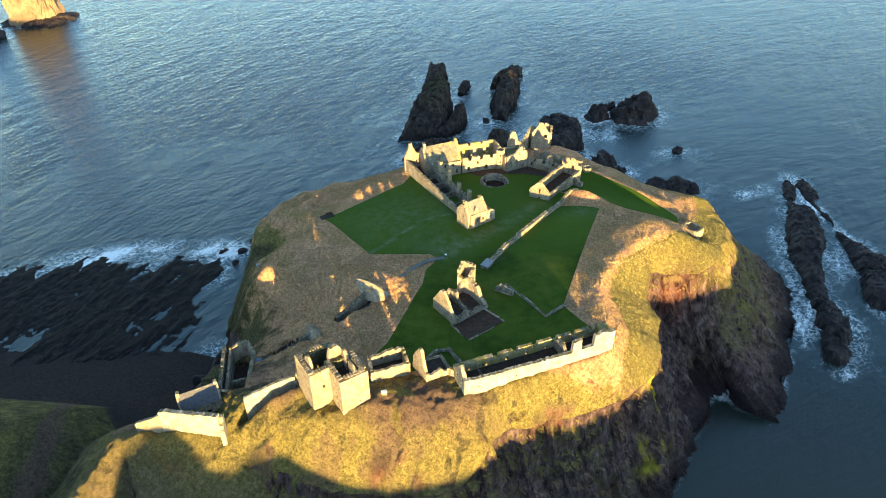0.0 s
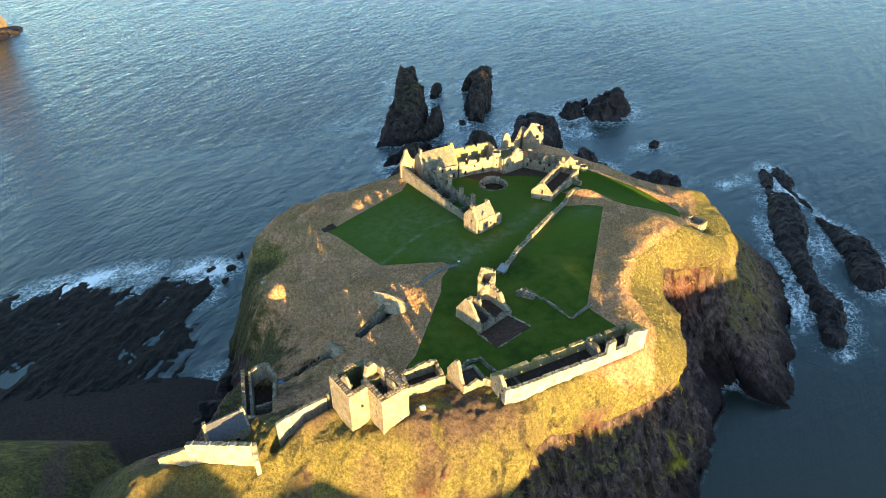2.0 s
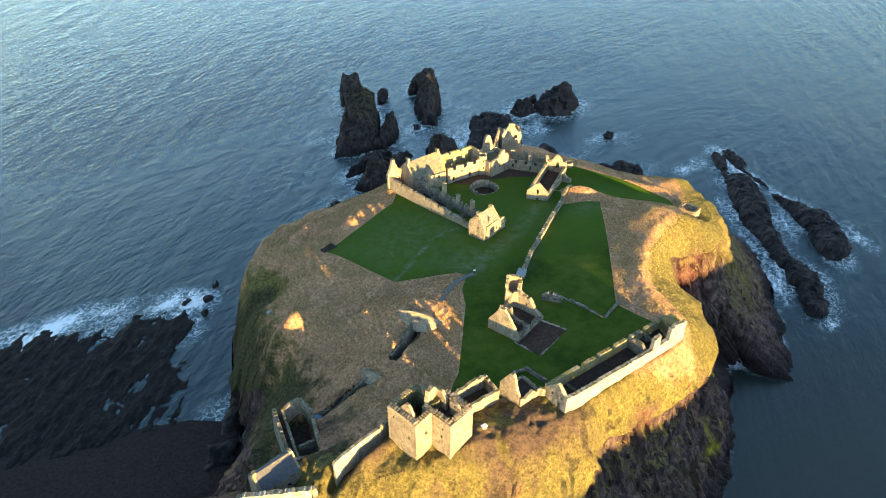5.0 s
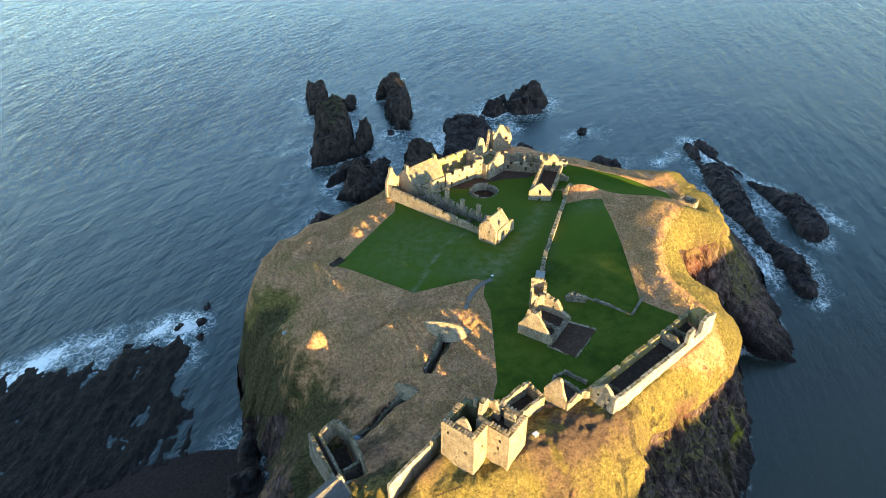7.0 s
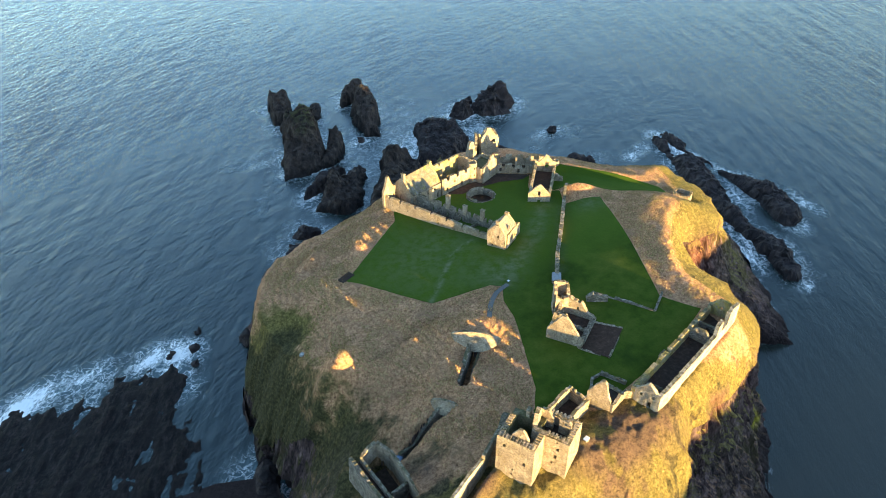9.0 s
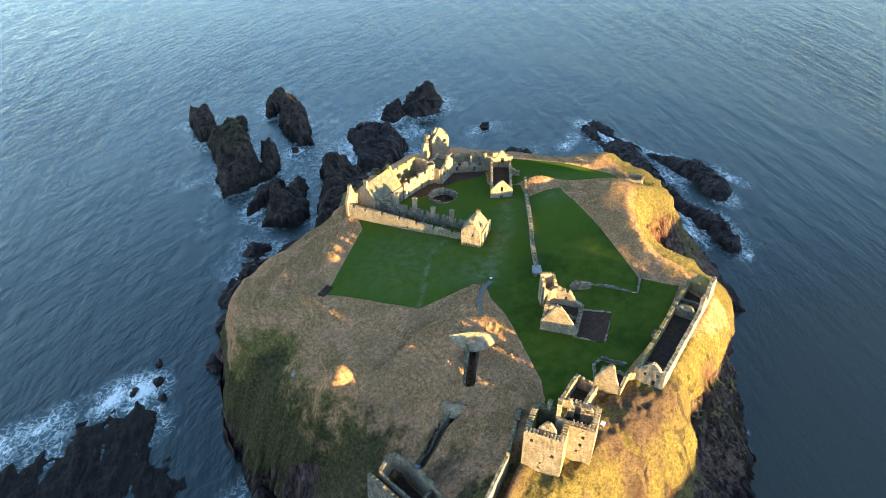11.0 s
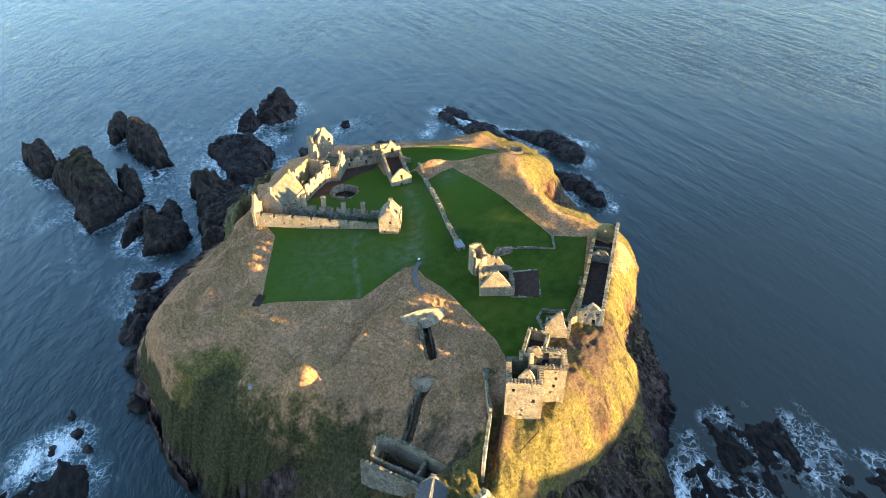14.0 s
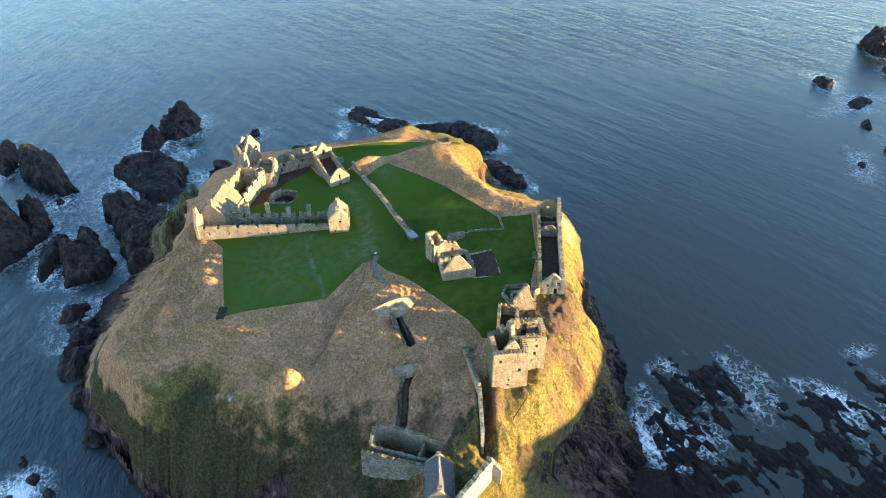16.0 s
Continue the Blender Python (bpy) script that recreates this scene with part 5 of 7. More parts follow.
for cx, cy, a, b, turn, amount in [(166, 320, 15, 7, 0.4, 0.95), (161, 274, 20, 5, 1.25, 0.95), (150, 222, 24, 6, 1.3, 1.0), (194, 292, 28, 3.5, 1.75, 1.0), (183, 256, 22, 4, 1.2, 0.9), (210, 236, 14, 5, 1.4, 0.95), (152, 186, 8, 4, 0, 0.8), (62, 88, 4, 2.5, 0.5, 0.7), (10, 90, 5, 10, 0.2, 0.8)]:
    foam = np.maximum(foam, amount * mound(sx, sy, cx, cy, a, b, turn, 1.0) * (0.82 + 0.8 * fbm(sx, sy, 12, 3, 25)))
foam = np.maximum(foam, 0.92 * mound(sx, sy, 40, 378, 100, 65, 0.2, 1.0) * smooth(-0.1, 0.45, fbm(sx, sy, 24, 4, 29)))
shallow = np.clip(smooth(40, -10, -signed(sx, sy, SHELF_S)) + 1.0 * mound(sx, sy, 235, 50, 150, 105, 0, 1.0) + 0.95 * mound(sx, sy, 115, 95, 80, 65, 0, 1.0), 0, 1)
sea = grid_mesh("sea", sx, sy, np.zeros(sx.shape), SEA, {"foam": np.clip(foam, 0, 1.2), "shallow": shallow})
tagged(sea, "choppy blue-grey sea with white surf about the rocks", "sea", kind="structure")


# ---------------------------------------------------------------- the castle's buildings
def gable(length, eaves, apex, at=0.5, cap=0.7):
    return [(0, eaves), (length * at - cap / 2, apex), (length * at + cap / 2, apex), (length, eaves)]


def dist(p, q):
    return math.hypot(q[0] - p[0], q[1] - p[1])


def inset(p, q, by):
    d = dist(p, q)
    k = by / d
    return (p[0] + (q[0] - p[0]) * k, p[1] + (q[1] - p[1]) * k), (q[0] - (q[0] - p[0]) * k, q[1] - (q[1] - p[1]) * k)


def battered(length, height, gaps, depth, width=1.0):
    """A wall head with gaps (fallen windows) let down into it."""
    pts = [(0, height)]
    for g in gaps:
        pts += [(g - width / 2 - 0.08, height), (g - width / 2, height - depth), (g + width / 2, height - depth), (g + width / 2 + 0.08, height)]
    return pts + [(length, height)]


def windows(at, low, high, width=0.9):
    return [(u - width / 2, u + width / 2, low, high) for u in at]


def stack_bm(x, y, z0, z1, w, d, turn):
    """A chimney stack with a projecting cope and an open flue."""
    bm = bmesh.new()
    for (zz0, zz1, ww, dd) in ((z0, z1 - 0.35, w, d), (z1 - 0.35, z1 - 0.1, w + 0.22, d + 0.22), (z1 - 0.1, z1, w + 0.05, d + 0.05)):
        c, s = math.cos(turn) * ww / 2, math.sin(turn) * ww / 2
        box(bm, (x - c, y - s), (x + c, y + s), zz0, zz1, dd)
    return bm


slab_mesh = {}


def slabs(parent, p, q, z, count, depth):
    """Worn coping slabs laid side by side along a wall head."""
    d = dist(p, q)
    turn = math.atan2(q[1] - p[1], q[0] - p[0])
    key = (round(d / count, 2), depth)
    if key not in slab_mesh:
        bm = bmesh.new()
        w = d / count * 0.52
        box(bm, (-w / 2, 0), (w / 2, 0), 0, 0.42, depth)
        bmesh.ops.bevel(bm, geom=bm.edges[:], offset=0.05, segments=1, affect="EDGES")
        me = bpy.data.meshes.new("coping_slab")
        bm.to_mesh(me)
        bm.free()
        me.materials.append(STONE)
        slab_mesh[key] = me
    for i in range(count):
        ob = new("coping_slab", slab_mesh[key])
        ob.parent = parent
        k = (i + 0.5) / count
        ob.matrix_parent_inverse = parent.matrix_basis.inverted()
        ob.matrix_basis = pose(p[0] + (q[0] - p[0]) * k, p[1] + (q[1] - p[1]) * k, z + random.uniform(-0.06, 0.06), 0, 0, math.degrees(turn) + random.uniform(-3, 3))


GLASS = rough_material("old_window_glass", [(0.3, (0.010, 0.012, 0.014)), (0.7, (0.022, 0.025, 0.028))], 2.0, 5.0, 0.005, 0.12)
TIMBER = rough_material("weathered_door_boards", [(0.3, (0.045, 0.032, 0.022)), (0.7, (0.10, 0.075, 0.052))], 3.0, 8.0, 0.02, 0.85, (4, 4, 0.4))


def glaze(parent, p, q, floor, holes):
    """Frames and panes in a wall's windows, boarded doors in its doorways."""
    d = dist(p, q)
    e = ((q[0] - p[0]) / d, (q[1] - p[1]) / d)

    def at(u):
        return (p[0] + e[0] * u, p[1] + e[1] * u)

    for u0, u1, z0, z1 in holes:
        if z0 < 0.4:
            bm = bmesh.new()
            n = 4
            for k in range(n):
                a, b = u0 + (u1 - u0) * (k + 0.04) / n, u0 + (u1 - u0) * (k + 0.96) / n
                box(bm, at(a), at(b), floor + z0 - 0.2, floor + z1 - 0.02, 0.08 + 0.02 * (k % 2))
            door = part("door", bm, TIMBER, parent, "weathered boarded door")
            bm = bmesh.new()
            box(bm, at(u0 + 0.12), at(u0 + 0.2), floor + z0 + 0.85, floor + z0 + 1.0, 0.2)
            part("latch", bm, DARK_PAINT, door)
            continue
        bm = bmesh.new()
        m = (u0 + u1) / 2
        for a, b, c, f in ((u0, u0 + 0.07, z0, z1), (u1 - 0.07, u1, z0, z1), (u0 + 0.07, u1 - 0.07, z0, z0 + 0.07), (u0 + 0.07, u1 - 0.07, z1 - 0.07, z1), (m - 0.025, m + 0.025, z0 + 0.07, z1 - 0.07)):
            box(bm, at(a), at(b), floor + c, floor + f, 0.12)
        win = part("window", bm, TIMBER, parent, "small window with a timber frame")
        bm = bmesh.new()
        box(bm, at(u0 + 0.05), at(u1 - 0.05), floor + z0 + 0.05, floor + z1 - 0.05, 0.03)
        part("pane", bm, GLASS, win)


def ridge_cap(roof, a, b, z0, z1):
    bm = bmesh.new()
    v = Vector((b[0] - a[0], b[1] - a[1])).normalized()
    n = Vector((-v.y, v.x)) * 0.22
    top = [bm.verts.new((p[0], p[1], z + 0.14)) for p, z in ((a, z0), (b, z1))]
    left = [bm.verts.new((p[0] + n.x, p[1] + n.y, z - 0.06)) for p, z in ((a, z0), (b, z1))]
    right = [bm.verts.new((p[0] - n.x, p[1] - n.y, z - 0.06)) for p, z in ((a, z0), (b, z1))]
    for f in ((left[0], left[1], top[1], top[0]), (top[0], top[1], right[1], right[0]), (left[0], right[0], right[1], left[1]), (left[0], top[0], right[0]), (left[1], right[1], top[1])):
        bm.faces.new(f)
    bmesh.ops.recalc_face_normals(bm, faces=bm.faces[:])
    part("ridge_cap", bm, STONE, roof, "pale stone ridge")


# --- the keep, an L-shaped tower house
E1, E2 = Vector((0.834, 0.552)), Vector((-0.552, 0.834))
KA = Vector((-33.2, 120.7))


def keep_at(u, v):
    p = KA + E1 * u + E2 * v
    return (p.x, p.y)


keep = thing("tower_keep", -30, 126, 54.8, "roofless L-plan stone tower house with square windows, golden in low sun", "tower")
KF, KH = 54.8, 12.2
LM, WM, WU, WV = 9.8, 9.3, 5.4, -5.9
part("wall", wall_bm(keep_at(0.75, 0), keep_at(0.75, WM), 49, KF, [(0, KH), (WM, KH)], 1.5,
     [(1.9, 2.7, 5.6, 6.7), (7.0, 7.8, 9.2, 10.2), (4.7, 5.2, 2.4, 3.1), (4.9, 5.5, 0.6, 1.3)], 0.08, 3), STONE, keep)
part("wall", wall_bm(keep_at(1.5, 0.75), keep_at(WU, 0.75), 49, KF, [(0, KH), (WU - 1.5, KH)], 1.5, [(1.6, 2.3, 6.4, 7.5)], 0.08, 4), STONE, keep)
part("wall", wall_bm(keep_at(1.5, WM - 0.75), keep_at(LM, WM - 0.75), 49, KF, [(0, KH), (LM - 1.5, KH - 0.3)], 1.5, [(3, 3.8, 6, 7)], 0.2, 5), STONE_MOSS, keep, "moss-green inner wall")
part("wall", wall_bm(keep_at(LM - 0.75, 1.5), keep_at(LM - 0.75, WM - 1.5), 50, KF, [(0, KH - 0.3), (3, KH), (6.2, KH + 0.3)], 1.5, [(2.5, 3.5, 1.0, 3.0), (2.6, 3.4, 6, 7.4)], 0.4, 6), STONE_MOSS, keep, "moss-green inner wall")
part("wing_wall", wall_bm(keep_at(WU + 1.4, WV + 0.7), keep_at(WU + 7.9 - 1.4, WV + 0.7), 49, KF, [(0, KH + 0.3), (5.1, KH + 0.3)], 1.4, [(3.4, 3.9, 2.4, 3.0)], 0.08, 7), STONE, keep)
part("wing_wall", wall_bm(keep_at(WU + 0.7, WV), keep_at(WU + 0.7, 3.2), 49, KF, [(0, KH + 0.3), (9.1, KH + 0.2)], 1.4,
     [(2.6, 3.3, 5.9, 6.9), (2.2, 2.9, 8.6, 9.5), (3.4, 3.9, 3.6, 4.3), (2.6, 3.1, 11.0, 11.5)], 0.08, 8), STONE, keep)
part("wing_wall", wall_bm(keep_at(WU + 7.2, WV), keep_at(WU + 7.2, 3.2), 49, KF, [(0, KH + 0.3), (4, KH), (9.1, KH - 1.0)], 1.4, [(3, 3.8, 6, 7)], 0.2, 9), STONE, keep)
part("wing_wall", wall_bm(keep_at(WU + 1.4, 2.5), keep_at(WU + 6.5, 2.5), 50, KF, [(0, KH), (5.1, KH - 0.5)], 1.4, [], 0.4, 10), STONE_MOSS, keep)
part("gable", wall_bm(keep_at(1.9, 2.2), keep_at(1.9, 6.4), KF + 9, KF, [(0, KH + 0.3), (1.6, KH + 2.9), (2.2, KH + 3.3), (2.6, KH + 2.7), (4.2, KH + 0.2)], 0.7, [(1.9, 2.3, KH + 0.9, KH + 1.4)], 0.15, 11), STONE, keep, "broken inner gable")
cap = part("cap_house", wall_bm(keep_at(WU + 1.2, 3.0), keep_at(WU + 5.6, 3.6), KF + 8, KF, [(0, KH + 1.2), (0.7, KH + 3.4), (2.4, KH + 3.8), (3.2, KH + 2.6), (4.4, KH + 0.6)], 1.1, [], 0.5, 12), STONE, keep, "ruined stair cap-house")
part("wall", wall_bm(keep_at(WU + 5.2, 0.0), keep_at(WU + 5.2, 3.0), KF + 8, KF, [(0, KH + 0.5), (1.2, KH + 2.0), (3.0, KH + 2.4)], 0.9, [], 0.4, 13), STONE, cap)
part("wall", wall_bm(keep_at(WU + 4.9, WV + 1.5), keep_at(WU + 4.9, WV + 4.4), KF + 8, KF, [(0, KH + 1.4), (2.9, KH + 1.8)], 0.6, [(1.0, 1.7, KH + 0.2, KH + 1.0)], 0.3, 14), STONE, cap)
part("chimney", stack_bm(*keep_at(LM - 0.8, 5.6), KF + 10, KF + KH + 1.9, 1.3, 0.9, 0.58), STONE, keep)
part("floor", wall_bm(keep_at(1.4, 4.6), keep_at(LM - 1.4, 4.6), 49, KF, [(0, 0.5), (LM - 2.8, 0.6)], 6.6, [], 0.3, 15), EARTH, keep, "earth floor in deep shade")
part("floor", wall_bm(keep_at(WU + 4, WV + 1.2), keep_at(WU + 4, 2.0), 49, KF, [(0, 9.2), (6.8, 9.2)], 5.4, [], 0.3, 16), EARTH, keep, "earth on a vault in deep shade")
slabs(keep, keep_at(0.55, 0.3), keep_at(0.55, WM - 0.2), KF + KH, 11, 1.35)
slabs(keep, keep_at(1.4, 0.55), keep_at(WU, 0.55), KF + KH, 5, 1.35)
slabs(keep, keep_at(1.4, WM - 0.6), keep_at(LM - 2.4, WM - 0.6), KF + KH - 0.15, 8, 1.3)
slabs(keep, keep_at(WU + 0.6, WV + 0.3), keep_at(WU + 0.6, -0.2), KF + KH + 0.3, 6, 1.25)
slabs(keep, keep_at(WU + 1.4, WV + 0.5), keep_at(WU + 7.2, WV + 0.5), KF + KH + 0.3, 7, 1.25)
slabs(keep, keep_at(WU + 7.3, WV + 0.8), keep_at(WU + 7.3, 2.6), KF + KH - 0.1, 8, 1.2)


rail = thing("timber_rail", -39.5, 119.6, ground_at(-39.5, 119.6), "low brown timber rail on the grass below the keep", "fence")
for k in range(5):
    px, py = -42.5 + 1.5 * k, 120.4 - 0.3 * k
    bm = bmesh.new()
    box(bm, (px - 0.06, py), (px + 0.06, py), ground_at(px, py) - 0.4, ground_at(px, py) + 1.1, 0.12)
    part("post", bm, DARK_PAINT, rail)
for lift in (0.5, 0.95):
    bm = bmesh.new()
    ends = [(x, y, ground_at(x, y) + lift) for x, y in ((-42.6, 120.42), (-36.4, 119.18))]
    vs = [bm.verts.new((x, y + dy, z + dz)) for x, y, z in ends for dy, dz in ((-0.05, -0.06), (0.05, -0.06), (0.05, 0.06), (-0.05, 0.06))]
    for f in ((0, 1, 2, 3), (7, 6, 5, 4), (0, 4, 5, 1), (1, 5, 6, 2), (2, 6, 7, 3), (3, 7, 4, 0)):
        bm.faces.new([vs[i] for i in f])
    part("rail", bm, DARK_PAINT, rail)


def ruin(name, label, corners, floor, rows, material=STONE, base_drop=3.5, earth=True, category="ruin"):
    """Roofless building: walls between the corners in turn, each a (profile, holes, thickness, rag) row."""
    cx, cy = sum(c[0] for c in corners) / len(corners), sum(c[1] for c in corners) / len(corners)
    top = thing(name, cx, cy, floor, label, category)
    n = len(corners)
    for i, row in enumerate(rows):
        if row is None:
            continue
        profile, holes, thick, rag = row[:4]
        p, q = corners[i], corners[(i + 1) % n]
        if i % 2:
            p, q = inset(p, q, thick / 2 + 0.02)
        else:
            k = thick / 2 / dist(p, q)
            p, q = (p[0] - (q[0] - p[0]) * k, p[1] - (q[1] - p[1]) * k), (q[0] + (q[0] - p[0]) * k, q[1] + (q[1] - p[1]) * k)
        part("wall", wall_bm(p, q, floor - base_drop, floor, profile, thick, holes, rag, i * 7 + int(abs(cx * 3)) % 50), row[4] if len(row) > 4 else material, top)
    if earth:
        bm = bmesh.new()
        rise = max(ground_at(cx + (c[0] - cx) * k, cy + (c[1] - cy) * k) for c in corners for k in (0.0, 0.3, 0.6, 0.85))
        rise = min(max(0.25, rise - floor + 0.22), 1.1)
        vs = [bm.verts.new((cx + (c[0] - cx) * 0.97, cy + (c[1] - cy) * 0.97, floor + rise + 0.05 * (i % 2))) for i, c in enumerate(corners)]
        lo = [bm.verts.new((v.co.x, v.co.y, floor - 3)) for v in vs]
        bm.faces.new(vs)
        for i in range(n):
            bm.faces.new([vs[i], vs[(i + 1) % n], lo[(i + 1) % n], lo[i]])
        part("floor", bm, EARTH, top, "bare dark earth floor")
    return top


# --- storehouse beside the keep
ruin("storehouse", "small roofless rubble storehouse beside the keep", [(-18.8, 129.8), (-9.4, 133.2), (-11.2, 138.2), (-20.2, 134.8)], 56.2,
     [([(0, 3.2), (10, 3.4)], [], 0.9, 0.3), ([(0, 3.6), (5.3, 4.0)], [], 0.9, 0.3), ([(0, 4.0), (3, 4.4), (10, 3.6)], [(2, 2.9, 2.0, 3.0), (6, 6.9, 2.0, 3.0)], 0.9, 0.4), ([(0, 3.2), (2, 4.0), (5.3, 3.4)], [(2.2, 3.2, 0.4, 2.4)], 1.0, 0.4)])

# --- ruined house with a broken gable
ruin("gabled_ruin", "fragment of a house with one broken gable and low walls", [(-4.2, 129.6), (2.0, 132.2), (-0.6, 138.4), (-8.0, 135.6)], 56.4,
     [([(0, 2.6), (1.2, 2.0), (4.2, 3.0), (6.2, 1.2)], [], 0.8, 0.3), ([(0, 1.0), (6.7, 0.9)], [], 0.8, 0.3), ([(0, 0.9), (7.9, 1.2)], [], 0.7, 0.3),
      ([(0, 4.2), (0.6, 5.0), (2.6, 8.4), (3.4, 10.0), (4.0, 9.6), (5.6, 4.4), (6.6, 2.2)], [], 0.9, 0.45)])
# a low wall, raised here to stop a sunbeam reaching across the lawn
low_close = thing("wall_stump", 2.4, 131, 56.4, "short grey rubble wall closing a gap beside the stable", "wall")
part("wall", wall_bm((1.2, 131.9), (3.0, 131.0), 54, 56.2, [(0, 3.0), (2.0, 3.6)], 0.8, [], 0.3, 59), STONE_DARK, low_close)

# --- the long stable range on the brink
RG = [(5.9, 124.5), (46.4, 140.3), (43.9, 146.7), (3.4, 130.9)]
fr = [(0, 5.6), (6, 5.0), (24, 4.6), (31.6, 4.4), (31.7, 8.0), (34.2, 8.4), (34.3, 4.6), (38.2, 4.8), (38.3, 8.2), (40.6, 9.0), (43.5, 8.2)]
bk = battered(43.5, 4.6, [2.6, 8.6, 14.6, 20.6, 26.6, 32.5], 1.3, 1.5)
stable = ruin("stable_range", "long roofless stable range with a pale sunlit outer wall", RG, 56.5,
              [(fr, windows([4, 9, 15, 21, 27, 33, 39], 2.0, 2.6, 0.5), 1.1, 0.22, HARLING),
               ([(0, 6.0), (2.0, 8.0), (4.0, 7.4), (6.9, 4.5)], [(2.8, 3.6, 3.8, 5.0)], 1.0, 0.5, STONE_LICHEN),
               (bk, windows([5, 11, 17, 23, 29, 36, 40], 1.6, 2.4, 0.7), 1.0, 0.45, STONE_LICHEN),
               (gable(6.9, 4.4, 7.6, 0.5, 0.7), [(1.4, 2.1, 3.0, 3.8), (4.5, 5.4, 3.6, 4.6), (3.7, 4.7, 0.2, 2.2)], 1.0, 0.12, HARLING)])
part("cross_wall", wall_bm((11.5, 127.3), (9.2, 133.0), 53, 56.5, [(0, 1.6), (6.1, 1.4)], 0.7, [], 0.3, 41), STONE_DARK, stable)
part("cross_wall", wall_bm((33.6, 135.9), (31.2, 141.6), 53, 56.5, [(0, 3.6), (1.4, 5.2), (3.0, 6.0), (4.6, 5.2), (6.1, 3.4)], 0.9, [], 0.15, 42), STONE_DARK, stable)
part("cross_wall", wall_bm((38.9, 138.0), (36.5, 143.7), 53, 56.5, [(0, 3.0), (3.0, 3.8), (6.1, 3.0)], 0.8, [(2.4, 3.6, 0.2, 2.2)], 0.3, 43), STONE_DARK, stable)
part("porch", wall_bm((18.9, 138.2), (21.5, 139.3), 53, 56.5, [(0, 1.8), (2.8, 1.6)], 1.6, [], 0.3, 44), STONE_DARK, stable, "low rubble porch stub")

# --- the ruined house in the middle of the green
HG = [(-2.4, 161.2), (3.4, 153.2), (12.8, 160.4), (7.2, 168.4)]
hall = ruin("house_ruin", "roofless stone house with an intact gable and broken inner walls", HG, 55.6,
            [([(0, 2.7), (3.9, 8.4), (4.2, 9.3), (5.3, 9.3), (5.6, 8.4), (9.9, 2.6)], [], 0.9, 0.12),
             ([(0, 2.2), (1.4, 1.2), (2.6, 2.4), (4.2, 2.6), (4.6, 1.2), (6.4, 1.0), (8.6, 1.6), (9.8, 0.8), (11.8, 1.2)], [], 1.3, 0.8, STONE_DARK),
             ([(0, 1.2), (1.8, 1.8), (3.4, 3.6), (4.6, 5.2), (7.0, 5.8), (9.8, 5.6)], [(5.2, 5.9, 2.6, 3.6)], 1.3, 0.8),
             ([(0, 5.4), (1.2, 4.8), (2.0, 2.6), (3.2, 2.0), (4.8, 2.6), (4.9, 3.6), (6.4, 3.9), (7.4, 2.0), (12.0, 2.2)], [(2.6, 3.5, 0.2, 1.9)], 1.0, 0.6)])
part("inner_wall", wall_bm((2.2, 165.0), (7.6, 157.6), 53, 55.6, [(0, 2.6), (1.6, 4.0), (3.4, 4.2), (4.0, 1.6), (6.0, 1.2), (9.2, 1.0)], 1.0, [], 0.6, 55), STONE_DARK, hall)
TW = [(4.6, 168.6), (7.8, 166.8), (9.9, 170.4), (6.6, 172.4)]
for k, prof in enumerate(([(0, 6.6), (1.6, 5.2), (3.7, 6.8)], [(0, 6.6), (2.0, 7.4), (4.2, 8.4)], [(0, 8.4), (1.6, 9.2), (3.9, 9.0)], [(0, 9.2), (2.0, 8.2), (4.3, 6.8)])):
    p, q = TW[k], TW[(k + 1) % 4]
    if k % 2:
        p, q = inset(p, q, 0.45)
    part("stair_tower", wall_bm(p, q, 53, 55.6, prof, 0.9, [(1.6, 2.1, 3.0, 4.0)] if k in (0, 3) else [], 0.6, 52 + k), STONE, hall, "ragged stump of a stair tower")

low = thing("wall_stump", 19, 167.2, 56.4, "broken stub of a dark rubble wall on grass", "wall")
part("wall", wall_bm((16.4, 168.9), (21.6, 165.4), 53.5, 56.2, [(0, 0.9), (1.6, 2.0), (2.8, 1.2), (4.0, 2.4), (6.2, 1.6)], 1.0, [], 0.5, 57), STONE_DARK, low)
part("wall", wall_bm((17.0, 169.6), (20.4, 170.6), 53.5, 56.2, [(0, 0.7), (3.5, 0.8)], 0.7, [], 0.3, 58), STONE_DARK, low)


def low_wall(name, pts, height, thick, label, material=STONE_DARK, rag=0.15, category="wall", drop=1.2):
    """A boundary wall that follows the ground."""
    top = thing(name, pts[0][0], pts[0][1], ground_at(*pts[0]), label, category)
    for k, (p, q) in enumerate(zip(pts, pts[1:])):
        n = max(1, round(dist(p, q) / 6))
        for i in range(n):
            a = (p[0] + (q[0] - p[0]) * i / n, p[1] + (q[1] - p[1]) * i / n)
            b = (p[0] + (q[0] - p[0]) * (i + 1) / n, p[1] + (q[1] - p[1]) * (i + 1) / n)
            za, zb = ground_at(*a), ground_at(*b)
            f = min(za, zb)
            part("wall_length", wall_bm(a, b, f - drop, f, [(0, height + za - f), (dist(a, b), height + zb - f)], thick, [], rag, 60 + k * 9 + i), material, top)
    return top


low_wall("footing_wall", [(20.6, 170.2), (30.6, 154.6), (37.6, 159.8)], 0.85, 0.65, "knee-high grey footing wall across the lawn", rag=0.12)
low_wall("yard_wall", [(-5.6, 136.4), (-1.6, 141.2), (1.6, 141.6), (5.0, 135.4)], 1.3, 0.7, "low grey rubble wall round a small yard", rag=0.3)
low_wall("boundary_wall", [(15.6, 183.6), (22, 193), (30, 203), (38, 213.5), (44, 221.5)], 1.9, 1.3, "long straight rubble boundary wall across the green", STONE, 0.03)
